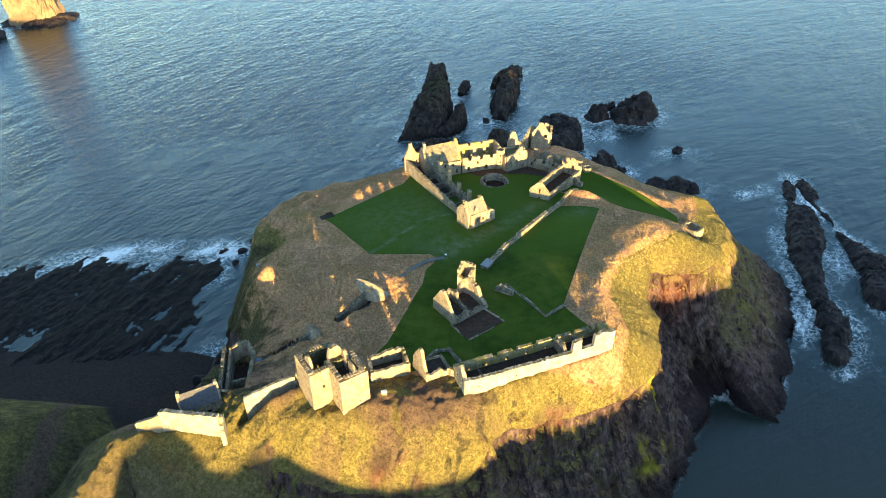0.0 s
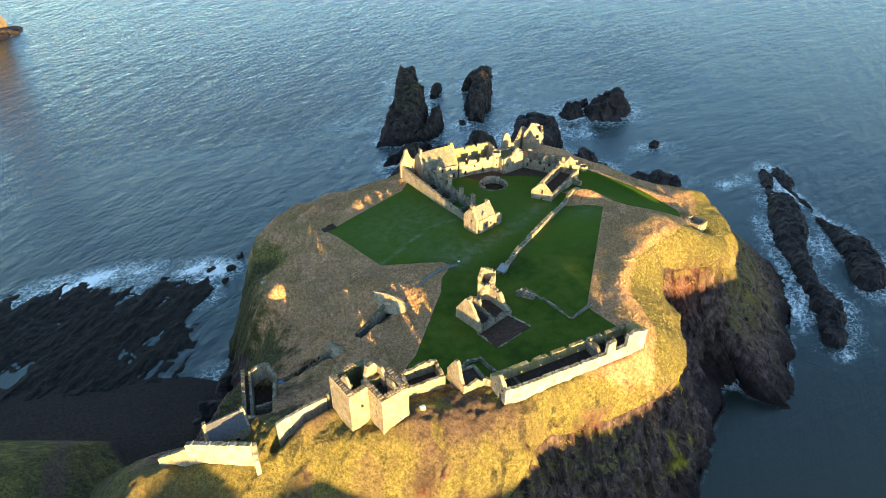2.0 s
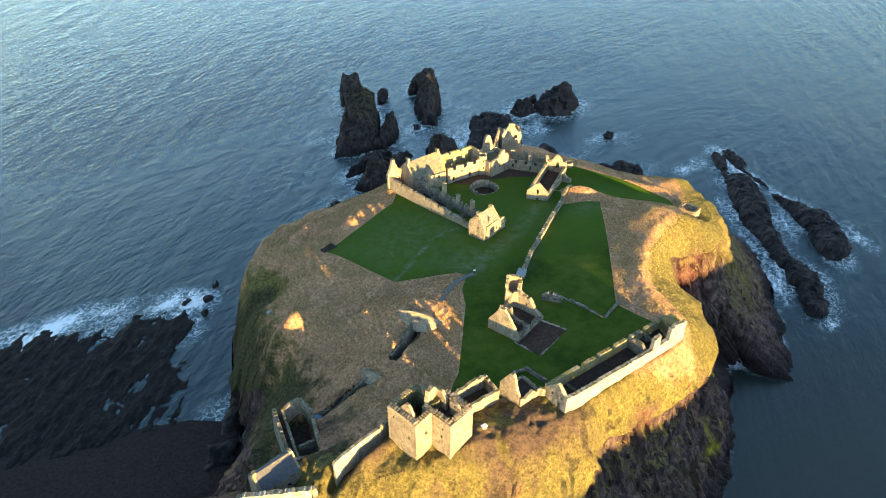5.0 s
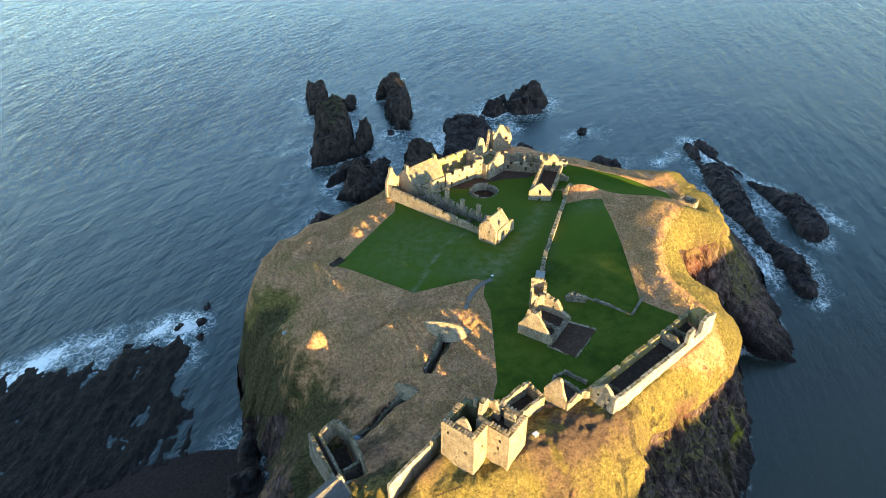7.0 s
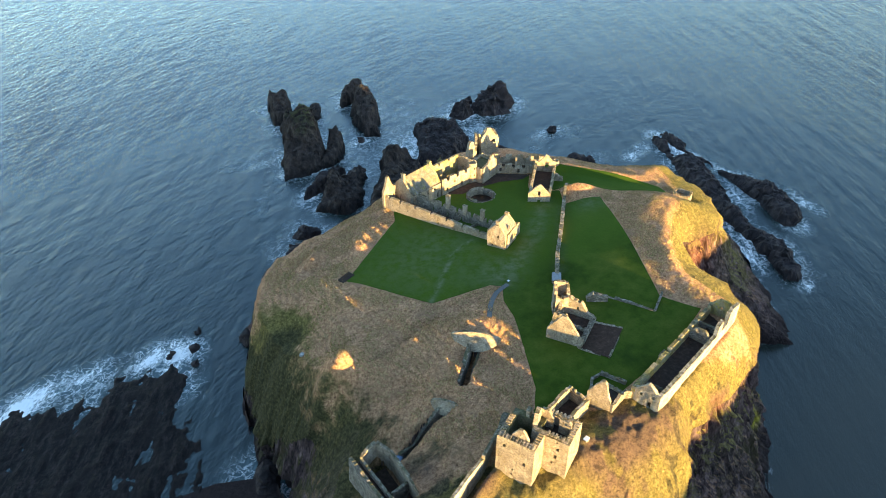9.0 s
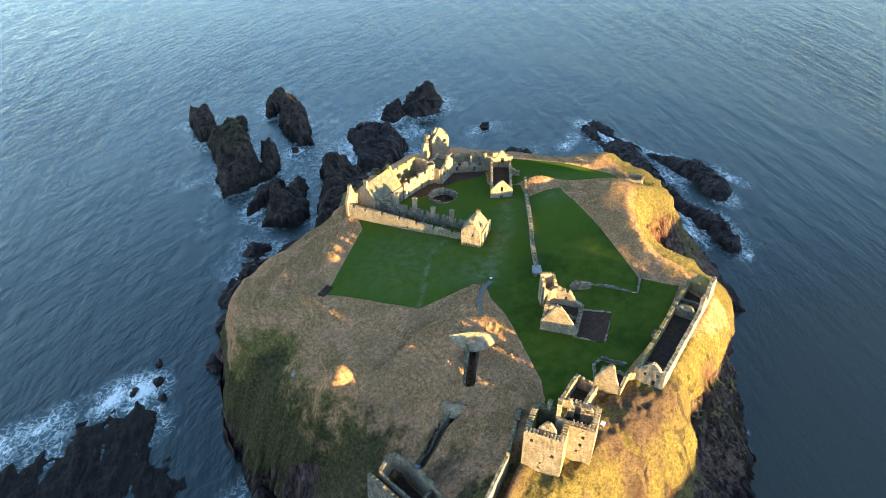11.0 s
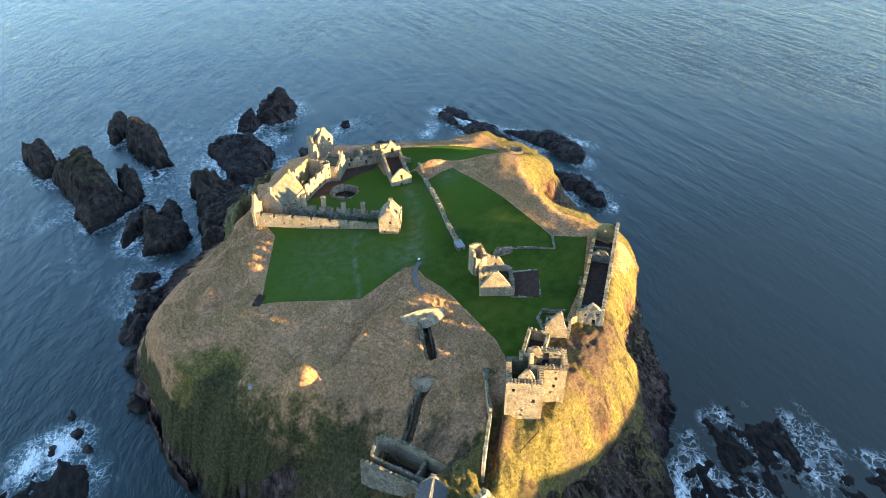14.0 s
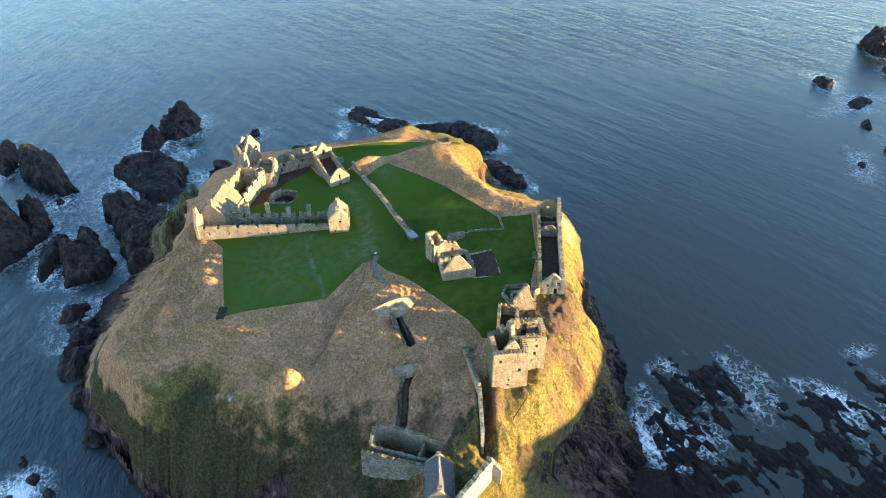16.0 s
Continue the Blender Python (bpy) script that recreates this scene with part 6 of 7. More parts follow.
low_wall("boundary_wall", [(44.2, 221.8), (48.5, 227.4), (52.2, 231.6)], 1.6, 1.0, "short sunlit retaining wall beside a grassy mound", STONE, 0.15)

# slab-roofed shelter at the wall's end
sh = thing("shelter", 15.2, 183, 54.3, "small stone shelter with a flat grey lead roof", "hut")
SC = [(12.5, 181.4), (14.5, 180.1), (16.7, 183.4), (14.7, 184.7)]
for i in range(4):
    p, q = SC[i], SC[(i + 1) % 4]
    if i % 2:
        p, q = inset(p, q, 0.27)
    part("wall", wall_bm(p, q, 52, 53.6, [(0, 2.2), (dist(p, q), 2.2)], 0.5, [(1.0, 1.8, 0.2, 1.8)] if i == 0 else [], 0.05, 90 + i), STONE_DARK, sh)
bm = bmesh.new()
box(bm, (13.35, 180.5), (15.85, 184.3), 55.75, 55.98, 2.9)
bmesh.ops.bevel(bm, geom=bm.edges[:], offset=0.06, segments=2, affect="EDGES")
part("roof", bm, LEAD, sh, "flat grey lead roof")

# bare plot with stone kerbs
plot = thing("garden_plot", 9.8, 152.6, 55.2, "dug square plot of dark earth with stone kerbs", "plot")
PC = [(2.4, 153.0), (7.2, 145.5), (17.9, 153.3), (12.6, 159.4)]
bm = bmesh.new()
vs = [[None] * 13 for _ in range(13)]
for i in range(13):
    for j in range(13):
        a = Vector(PC[0]).lerp(Vector(PC[1]), i / 12)
        b = Vector(PC[3]).lerp(Vector(PC[2]), i / 12)
        p = a.lerp(b, j / 12)
        vs[i][j] = bm.verts.new((p.x, p.y, ground_at(p.x, p.y) + 0.34 + random.uniform(-0.07, 0.07)))
for i in range(12):
    for j in range(12):
        bm.faces.new([vs[i][j], vs[i + 1][j], vs[i + 1][j + 1], vs[i][j + 1]])
part("soil", bm, rough_material("dug_soil", [(0.3, (0.030, 0.016, 0.010)), (0.55, (0.058, 0.032, 0.021)), (0.75, (0.10, 0.060, 0.040))], 0.9, 3.0, 0.12), plot, "dark dug soil")
for i in range(4):
    p, q = PC[i], PC[(i + 1) % 4]
    f = min(ground_at(*p), ground_at(*q))
    part("kerb", wall_bm(p, q, f - 0.8, f, [(0, 0.45 + ground_at(*p) - f), (dist(p, q), 0.55 + ground_at(*q) - f)], 0.6, [], 0.1, 96 + i), STONE, plot)

# --- the lodging with its pitched roof
LF = 51.6
LL, LN, LR, LK = (5.4, 210.8), (9.2, 205.2), (15.6, 209.6), (11.8, 215.2)
lodge = thing("lodging_house", 10.5, 210.2, LF, "small two-storey stone lodging with steep slated roof and dormer", "house")
part("wall", wall_bm(LL, LN, LF - 3, LF, gable(dist(LL, LN), 7.6, 11.4, 0.5, 0.5), 0.9, [(3.6, 4.3, 6.0, 6.9), (1.6, 2.2, 2.2, 3.0)], 0.06, 101), STONE, lodge)
part("wall", wall_bm(*inset(LN, LR, 0.46), LF - 3, LF, [(0, 7.6), (dist(LN, LR) - 0.92, 7.6)], 0.9, [(2.6, 3.4, 4.0, 5.2), (5.2, 6.0, 4.0, 5.2), (3.4, 4.2, 1.2, 2.2), (5.6, 6.4, 0.2, 2.2)], 0.05, 102), STONE, lodge)
part("wall", wall_bm(LR, LK, LF - 3, LF, gable(dist(LR, LK), 7.6, 11.4, 0.5, 0.5), 0.9, [(3.0, 3.9, 4.4, 5.6)], 0.06, 103), STONE, lodge)
part("wall", wall_bm(*inset(LK, LL, 0.46), LF - 3, LF, [(0, 7.6), (dist(LK, LL) - 0.92, 7.6)], 0.9, [(2.2, 3.0, 4.0, 5.2)], 0.05, 104), STONE, lodge)


def up(p, z):
    return (p[0], p[1], z)


ra, rb = ((LL[0] + LN[0]) / 2, (LL[1] + LN[1]) / 2), ((LR[0] + LK[0]) / 2, (LR[1] + LK[1]) / 2)
ra, rb = inset(ra, rb, 0.48)
na, nb = inset(LN, LR, 0.48)
ka, kb = inset(LL, LK, 0.48)
lodge_roof = part("roof", roof_bm([up(na, LF + 7.45), up(nb, LF + 7.45), up(ka, LF + 7.45), up(kb, LF + 7.45)], up(ra, LF + 10.9), up(rb, LF + 10.9), 0.25), SLATE, lodge, "steep roof of pale stone slates")
ridge_cap(lodge_roof, ra, rb, LF + 10.95, LF + 10.95)
glaze(lodge, LL, LN, LF, [(3.6, 4.3, 6.0, 6.9), (1.6, 2.2, 2.2, 3.0)])
glaze(lodge, *inset(LN, LR, 0.46), LF, [(2.6, 3.4, 4.0, 5.2), (5.2, 6.0, 4.0, 5.2), (3.4, 4.2, 1.2, 2.2), (5.6, 6.4, 0.2, 2.2)])
glaze(lodge, LR, LK, LF, [(3.0, 3.9, 4.4, 5.6)])
glaze(lodge, *inset(LK, LL, 0.46), LF, [(2.2, 3.0, 4.0, 5.2)])
part("chimney", stack_bm(ra[0], ra[1], LF + 10.4, LF + 12.3, 1.3, 0.8, 2.2), STONE, lodge)
part("chimney", stack_bm(rb[0], rb[1], LF + 10.4, LF + 11.9, 1.3, 0.8, 2.2), STONE, lodge)
part("dormer", wall_bm((11.0, 206.9), (12.6, 208.0), LF + 7, LF, gable(1.94, 8.6, 9.7, 0.5, 0.2), 0.7, [(0.6, 1.35, 7.4, 8.6)], 0.03, 105), STONE, lodge, "small stone dormer")
part("annexe_wall", wall_bm((15.9, 210.2), (18.6, 212.0), LF - 3, LF, [(0, 6.4), (1.4, 7.6), (3.2, 6.0)], 0.8, [(1.2, 1.9, 3.4, 4.6)], 0.2, 106), STONE, lodge)
part("annexe_wall", wall_bm((18.6, 212.0), (15.4, 216.6), LF - 3, LF, [(0, 6.0), (2.4, 5.0), (5.6, 5.6)], 0.8, [(2.4, 3.4, 0.3, 2.4)], 0.3, 107), STONE, lodge)

# --- west range: two long roofless walls
WF = 51.0
wr = thing("lodging_range", -1, 235, WF, "long roofless range of lodgings with window gaps in its head", "ruin")
wo, wi = ((7.6, 212.8), (-15.4, 254.4)), ((13.4, 216.6), (-8.6, 255.6))
lo_, li_ = dist(*wo), dist(*wi)
part("outer_wall", wall_bm(*wo, WF - 5, WF, battered(lo_, 4.9, [4.5, 11.5, 18.5, 25.4, 32.5, 39.4, 44.5], 1.4, 0.95), 0.95,
     windows([8, 15, 22, 29, 36, 43], 1.0, 1.8, 0.7), 0.10, 111), STONE, wr)
part("inner_wall", wall_bm(*wi, WF - 4, WF, battered(li_, 5.2, [5.0, 11.6, 18.0, 24.5, 31.0, 37.5], 1.8, 1.3), 0.95,
     [(u - 0.5, u + 0.5, 0.2, 2.3) for u in (3, 9.5, 16, 22, 28.5, 35)], 0.2, 112), STONE_DARK, wr)
for k, u in enumerate((7.2, 14.6, 22.0, 29.4)):
    q = Vector(wi[0]).lerp(Vector(wi[1]), u / li_)
    part("chimney", stack_bm(q.x, q.y, WF + 3.6, WF + (8.4, 7.6, 9.6, 9.8)[k], 1.5, 1.0, 2.06), STONE, wr)
for k, u in enumerate((9, 17, 25, 33)):
    a = Vector(wo[0]).lerp(Vector(wo[1]), (u + 1.5) / lo_)
    b = Vector(wi[0]).lerp(Vector(wi[1]), u / li_)
    part("cross_wall", wall_bm(*inset((a.x, a.y), (b.x, b.y), 0.5), WF - 3, WF, [(0, 3.4), (2.0, 2.4), (5.5, 3.0)], 0.7, [(2.2, 3.1, 0.2, 2.1)], 0.4, 116 + k), STONE_DARK, wr)
part("end_gable", wall_bm((-16.0, 253.6), (-8.4, 257.2), WF - 5, WF, [(0, 5.6), (1.8, 9.0), (2.3, 11.2), (3.3, 11.4), (3.8, 9.4), (5.4, 6.6), (8.4, 5.4)], 1.0, [(5.0, 5.8, 2.0, 3.4)], 0.2, 121), STONE, wr, "gable with chimney stump")
part("floor", wall_bm((10.4, 215.0), (-11.6, 254.6), WF - 4, WF, [(0, 0.35), (46, 0.1)], 5.4, [], 0.2, 122), EARTH, wr, "dark earth floor")

# --- the roofed drawing room at the corner of the court
DF = 50.2
dr = thing("drawing_room_block", -1, 254, DF, "roofed stone block with a lichen-yellow slated roof and end chimneys", "house")
DA, DB, DC, DD = (-6.4, 247.6), (7.2, 252.0), (3.6, 262.4), (-10.0, 258.0)
part("wall", wall_bm(DA, DB, DF - 4, DF, [(0, 6.2), (14.3, 6.2)], 0.9, [(10.6, 11.4, 3.6, 5.0), (7.2, 8.0, 3.6, 5.0), (12.2, 13.1, 0.2, 2.2)], 0.06, 131), STONE, dr)
part("wall", wall_bm(*inset(DB, DC, 0.46), DF - 4, DF, gable(dist(DB, DC) - 0.92, 6.2, 12.4, 0.5, 0.6), 0.9, [(4.4, 5.4, 7.6, 9.0)], 0.06, 132), STONE_LICHEN, dr)
part("wall", wall_bm(DC, DD, DF - 6, DF, [(0, 6.2), (14.3, 6.2)], 0.9, windows([3, 7, 11], 3.4, 5.0), 0.06, 133), STONE, dr)
part("wall", wall_bm(*inset(DD, DA, 0.46), DF - 5, DF, gable(dist(DD, DA) - 0.92, 6.2, 11.6, 0.5, 0.6), 0.9, [], 0.06, 134), STONE, dr)
mda, mdb = ((DA[0] + DD[0]) / 2, (DA[1] + DD[1]) / 2), ((DB[0] + DC[0]) / 2, (DB[1] + DC[1]) / 2)
mda, mdb = inset(mda, mdb, 0.5)
d0, d1 = inset(DA, DB, 0.5)
d2, d3 = inset(DD, DC, 0.5)
dr_roof = part("roof", roof_bm([up(d0, DF + 6.0), up(d1, DF + 6.0), up(d2, DF + 6.0), up(d3, DF + 6.0)], up(mda, DF + 11.1), up(mdb, DF + 11.9), 0.25),
     stone_material("lichened_slates", [(0.24, 0.215, 0.185), (0.29, 0.26, 0.22), (0.20, 0.18, 0.155), (0.27, 0.225, 0.13)], 0.95, (0.60, 0.50, 0.03), 0.8), dr, "pitched slate roof with yellow lichen")
ridge_cap(dr_roof, mda, mdb, DF + 11.15, DF + 11.95)
glaze(dr, DA, DB, DF, [(10.6, 11.4, 3.6, 5.0), (7.2, 8.0, 3.6, 5.0), (12.2, 13.1, 0.2, 2.2)])
glaze(dr, *inset(DB, DC, 0.46), DF, [(4.4, 5.4, 7.6, 9.0)])
part("chimney", stack_bm(mda[0], mda[1], DF + 10.6, DF + 13.0, 1.5, 0.9, 1.9), STONE, dr)
part("chimney", stack_bm(mdb[0], mdb[1], DF + 11.2, DF + 13.4, 1.5, 0.9, 1.9), STONE_LICHEN, dr)

# --- north range, stair turret and the house beyond it
NF = 50.3
nr = thing("north_range", 16, 257, NF, "roofless north range with a sunlit court wall and lichened outer wall", "ruin")
part("court_wall", wall_bm((7.9, 252.2), (23.0, 256.6), NF - 3, NF, battered(15.7, 6.6, [3.2, 8.2, 12.6], 1.5, 1.3), 0.95, [(2.2, 3.2, 0.2, 2.2), (10.0, 11.0, 0.2, 2.2), (6.4, 7.1, 3.2, 4.2)], 0.25, 141), STONE, nr)
part("outer_wall", wall_bm((6.0, 259.6), (21.4, 264.6), NF - 6, NF, battered(16.2, 9.2, [5.2, 10.6], 1.5, 0.9), 0.95, windows([2.6, 7.9, 13.2], 3.0, 4.6, 1.1), 0.35, 142), STONE_LICHEN, nr)
part("end_wall", wall_bm((21.6, 264.2), (23.8, 258.6), NF - 4, NF, [(0, 9.2), (3.0, 8.6), (6.0, 8.0)], 0.9, [(2.4, 3.3, 3.2, 5.0)], 0.3, 143), STONE, nr)
part("floor", wall_bm((8.0, 255.8), (21.6, 260.4), NF - 4, NF, [(0, 0.4), (14.3, 0.4)], 6.6, [], 0.2, 144), EARTH, nr, "dark earth floor")


def round_tower(bm, x, y, r, z0, z1, n=28, wall=0.6, rag=0.3):
    rows = []
    for k in range(9):
        z = z0 + (z1 - z0) * k / 8
        rows.append([bm.verts.new((x + r * math.cos(2 * math.pi * i / n), y + r * math.sin(2 * math.pi * i / n), z + (rag * noise.noise(Vector((i * 0.7, x, y))) if k == 8 else 0))) for i in range(n)])
    inner = [[bm.verts.new((x + (r - wall) * math.cos(2 * math.pi * i / n), y + (r - wall) * math.sin(2 * math.pi * i / n), zz + (rag * noise.noise(Vector((i * 0.7, x, y))) if k == 0 else 0))) for i in range(n)] for k, zz in enumerate((z1, z1 - 1.6))]
    rows += inner
    for a, b in zip(rows, rows[1:]):
        for i in range(n):
            bm.faces.new([a[i], a[(i + 1) % n], b[(i + 1) % n], b[i]])
    bm.faces.new(rows[-1])


turret = thing("stair_turret", 23.6, 257.4, NF, "round sunlit stair turret in the court's corner", "turret")
bm = bmesh.new()
round_tower(bm, 23.8, 256.9, 1.9, NF - 2, NF + 8.2)
part("shaft", bm, STONE, turret)
for k in range(2):
    bm = bmesh.new()
    box(bm, (23.55, 254.98), (24.05, 254.98), NF + 2.6 + 3 * k, NF + 3.5 + 3 * k, 0.14)
    part("slit_window", bm, DARK_PAINT, turret, "dark slit window")

mh = thing("court_house", 29.5, 257.5, NF, "stone house with turfed roof and crow-stepped sunlit gable", "house")
MA, MB, MC, MD = (26.2, 252.6), (34.9, 257.4), (31.4, 263.4), (23.4, 259.2)
part("wall", wall_bm(MA, MB, NF - 3, NF, [(0, 6.6), (4.2, 7.6), (6.0, 9.4), (6.4, 10.2), (7.2, 10.2), (7.6, 8.2), (9.9, 6.8)], 0.95, [(1.6, 2.4, 3.2, 4.6), (4.4, 5.3, 3.2, 4.8), (7.4, 8.4, 0.2, 2.4), (5.6, 6.2, 6.4, 7.2)], 0.2, 151), STONE, mh)
part("wall", wall_bm(*inset(MB, MC, 0.48), NF - 3, NF, [(0, 7.0), (6, 7.4)], 0.95, [(2.4, 3.3, 3.2, 4.6)], 0.3, 152), STONE, mh)
part("wall", wall_bm(MC, MD, NF - 4, NF, [(0, 7.2), (9, 7.0)], 0.95, [], 0.3, 153), STONE, mh)
part("wall", wall_bm(*inset(MD, MA, 0.48), NF - 3, NF, [(0, 7.0), (6.6, 6.8)], 0.95, [(2.6, 3.4, 3.2, 4.6)], 0.15, 154), STONE, mh)
part("roof", wall_bm((25.6, 256.2), (32.4, 259.9), NF + 4.6, NF, [(0, 6.2), (3.8, 6.9), (7.7, 6.2)], 5.4, [], 0.3, 155), rough_material("turf_roof", [(0.3, (0.05, 0.05, 0.02)), (0.6, (0.11, 0.09, 0.04)), (0.8, (0.16, 0.13, 0.07))], 1.2, 3.0, 0.15), mh, "turfed stone vault")

stump = thing("chimney_ruin", 28.6, 265, NF, "tall broken chimney stack with lichened stones", "ruin")
part("wall", wall_bm((28.0, 269.4), (32.4, 270.6), NF - 9, NF - 2, [(0, 7.0), (0.8, 11.0), (2.0, 12.6), (2.8, 11.2), (3.4, 10.6), (4.5, 6.4)], 1.3, [], 0.6, 161), STONE, stump)
part("wall", wall_bm((32.8, 270.8), (39.6, 282.6), NF - 10, NF - 4, [(0, 9.0), (3.0, 6.6), (7.4, 8.0), (10, 9.0), (13.6, 11.0)], 1.0, [(5, 6, 4.4, 6.0), (11, 12, 5.4, 7.2)], 0.6, 162), STONE, stump)

tg = thing("gabled_tower", 43, 281, 47, "tall roofless end block with a pointed sunlit gable", "ruin")
TA, TB, TC, TD = (39.4, 278.4), (47.6, 277.4), (48.8, 285.0), (40.6, 286.0)
part("wall", wall_bm(TA, TB, 38, 46, [(0, 9.2), (2.6, 13.2), (2.7, 14.8), (4.2, 14.9), (4.9, 13.2), (8.3, 8.6)], 1.0, [(5.3, 6.6, 7.2, 8.8), (2.0, 2.7, 6.4, 7.6)], 0.2, 171), STONE, tg)
part("wall", wall_bm(*inset(TB, TC, 0.5), 38, 47, [(0, 7.6), (3.0, 8.4), (6.7, 9.0)], 1.0, windows([2, 4.6], 4.0, 5.8), 0.2, 172), STONE, tg)
part("wall", wall_bm(TC, TD, 38, 47, [(0, 8.0), (2.6, 9.6), (5.2, 6.4), (8.3, 7.6)], 1.0, [(2.6, 3.6, 5.0, 6.6)], 0.5, 173), STONE, tg)
part("wall", wall_bm(*inset(TD, TA, 0.5), 38, 47, [(0, 7.6), (2.6, 5.6), (4.6, 6.4), (6.6, 8.4)], 1.0, [(3, 4, 2.4, 4)], 0.5, 174), STONE, tg)

# --- east side of the court
ew = thing("court_wall", 42, 254, 50.4, "broken double wall along the court's east side", "wall")
part("inner_wall", wall_bm((35.6, 258.4), (48.2, 250.4), 46, 50.4, battered(14.9, 4.0, [3.2, 7.4, 11.4], 1.4, 1.3), 0.9, [(1.6, 2.5, 0.2, 2.2), (9.0, 9.9, 0.2, 2.2)], 0.3, 181), STONE, ew)
part("outer_wall", wall_bm((39.2, 265.6), (57.6, 253.8), 44, 50.4, battered(21.8, 4.4, [3.4, 8.4, 13.0, 17.4], 2.0, 2.2), 0.9, [], 0.45, 182), STONE, ew)
part("cross_wall", wall_bm((43.2, 255.0), (46.6, 260.2), 46, 50.4, [(0, 4.0), (1.2, 5.2), (6.2, 3.6)], 0.8, [(2.4, 3.3, 0.2, 2.0)], 0.3, 183), STONE, ew)
part("floor", wall_bm((38.2, 261.4), (52.4, 252.4), 46, 50.4, [(0, 0.3), (16.8, 0.3)], 5.6, [], 0.2, 184), EARTH, ew, "dark earth floor")

CF = 51.2
CA, CB, CC, CD2 = (34.0, 230.0), (40.2, 225.9), (55.2, 244.8), (49.0, 249.0)
chapel = ruin("chapel", "roofless chapel with sunlit west gable, pointed window and doorway", [CA, CB, CC, CD2], CF,
              [(gable(8.3, 4.8, 8.6, 0.5, 0.7), [(3.7, 4.6, 4.0, 5.9), (3.6, 4.7, 0.1, 2.3)], 0.9, 0.1),
               ([(0, 4.8), (10, 4.4), (15, 4.8), (24.1, 4.6)], [(5, 6, 2.0, 3.6), (12, 13, 2.0, 3.6), (18, 19, 1.8, 3.6)], 0.9, 0.35),
               ([(0, 6.2), (1.6, 6.0), (3.4, 8.6), (4.2, 8.8), (5.0, 7.4), (6.8, 5.2), (8.3, 6.0)], [(2.9, 4.3, 3.0, 5.4)], 0.9, 0.3),
               ([(0, 4.8), (12, 4.6), (24.1, 4.7)], [(6, 7, 2.0, 3.6), (16, 17, 2.0, 3.6)], 0.9, 0.3)], category="chapel")
part("buttress", wall_bm((52.8, 240.8), (55.4, 238.8), 48, CF, [(0, 3.0), (3.2, 1.6)], 1.6, [], 0.3, 191), STONE, chapel)

bm = bmesh.new()
round_tower(bm, 59.2, 250.2, 1.7, ground_at(59.2, 250.2) - 2, ground_at(59.2, 250.2) + 1.5, 20, 0.5, 0.4)
part("shaft", bm, STONE, thing("turret_stump", 59.2, 250.2, ground_at(59.2, 250.2), "low round stone stump beside the chapel", "ruin"))

# --- the round cistern in the court
well = thing("cistern", 20.8, 243.6, 50.9, "round open cistern with broken stone rim and rusty water", "cistern")
WZ = ground_at(27.4, 243.6)


def ring_bm(x, y, r0, r1, z0, z1, a0, a1, rag, n=44):
    bm = bmesh.new()
    k = max(3, int(n * (a1 - a0) / (2 * math.pi)))
    rows = []
    for i in range(k + 1):
        a = a0 + (a1 - a0) * i / k
        zt = z1 + rag * noise.noise(Vector((i * 0.6, r0, a0)))
        rows.append([bm.verts.new((x + r * math.cos(a), y + r * math.sin(a), z)) for r, z in ((r0, z0), (r1, z0), (r1, zt), (r0, zt))])
    for a, b in zip(rows, rows[1:]):
        for j in range(4):
            bm.faces.new([a[j], a[(j + 1) % 4], b[(j + 1) % 4], b[j]])
    bm.faces.new(rows[0])
    bm.faces.new(rows[-1][::-1])
    return bm


part("rim", ring_bm(20.8, 243.6, 4.75, 5.3, WZ - 3, WZ + 1.1, 0.9, 2.35, 0.35), STONE, well)
part("rim", ring_bm(20.8, 243.6, 4.75, 5.3, WZ - 3, WZ + 0.9, 2.7, 3.9, 0.5), STONE, well)
part("kerb", ring_bm(20.8, 243.6, 4.75, 5.9, WZ - 3, WZ + 0.35, 3.9, 2 * math.pi + 0.9, 0.15), STONE_DARK, well)
part("kerb", ring_bm(20.8, 243.6, 5.3, 5.9, WZ - 1, WZ + 0.3, 0.9, 3.9, 0.1), STONE_DARK, well)
bm = bmesh.new()
bmesh.ops.create_circle(bm, cap_ends=True, radius=4.8, segments=40, matrix=Matrix.Translation((20.8, 243.6, WZ - 2.2)))
part("water", bm, RUST, well, "rust-brown standing water")

# court paving, trodden red earth
court = bmesh.new()
CP = [(9, 252.4), (15, 248.6), (24, 250.2), (33, 250), (42, 247.5), (47.5, 249.6), (35.4, 257.6), (26.2, 252.2), (23, 255.4)]
vv = [court.verts.new((x, y, ground_at(x, y) + 0.26)) for x, y in CP]
court.faces.new(vv)
bmesh.ops.triangulate(court, faces=court.faces[:])
bmesh.ops.subdivide_edges(court, edges=court.edges[:], cuts=3, use_grid_fill=True)
for v in court.verts:
    v.co.z = ground_at(v.co.x, v.co.y) + 0.24
tagged(part("court_floor", court, EARTH), "trodden red-brown earth along the court walls", "ground", kind="structure")

# --- sentry hut on the eastern brink
hut = thing("sentry_hut", 91, 208.5, 49.6, "small roofless sentry hut on the cliff edge", "hut")
HC = [(87.4, 210.4), (90.6, 205.4), (94.4, 207.8), (91.2, 212.8)]
HZ = min(ground_at(*c) for c in HC)
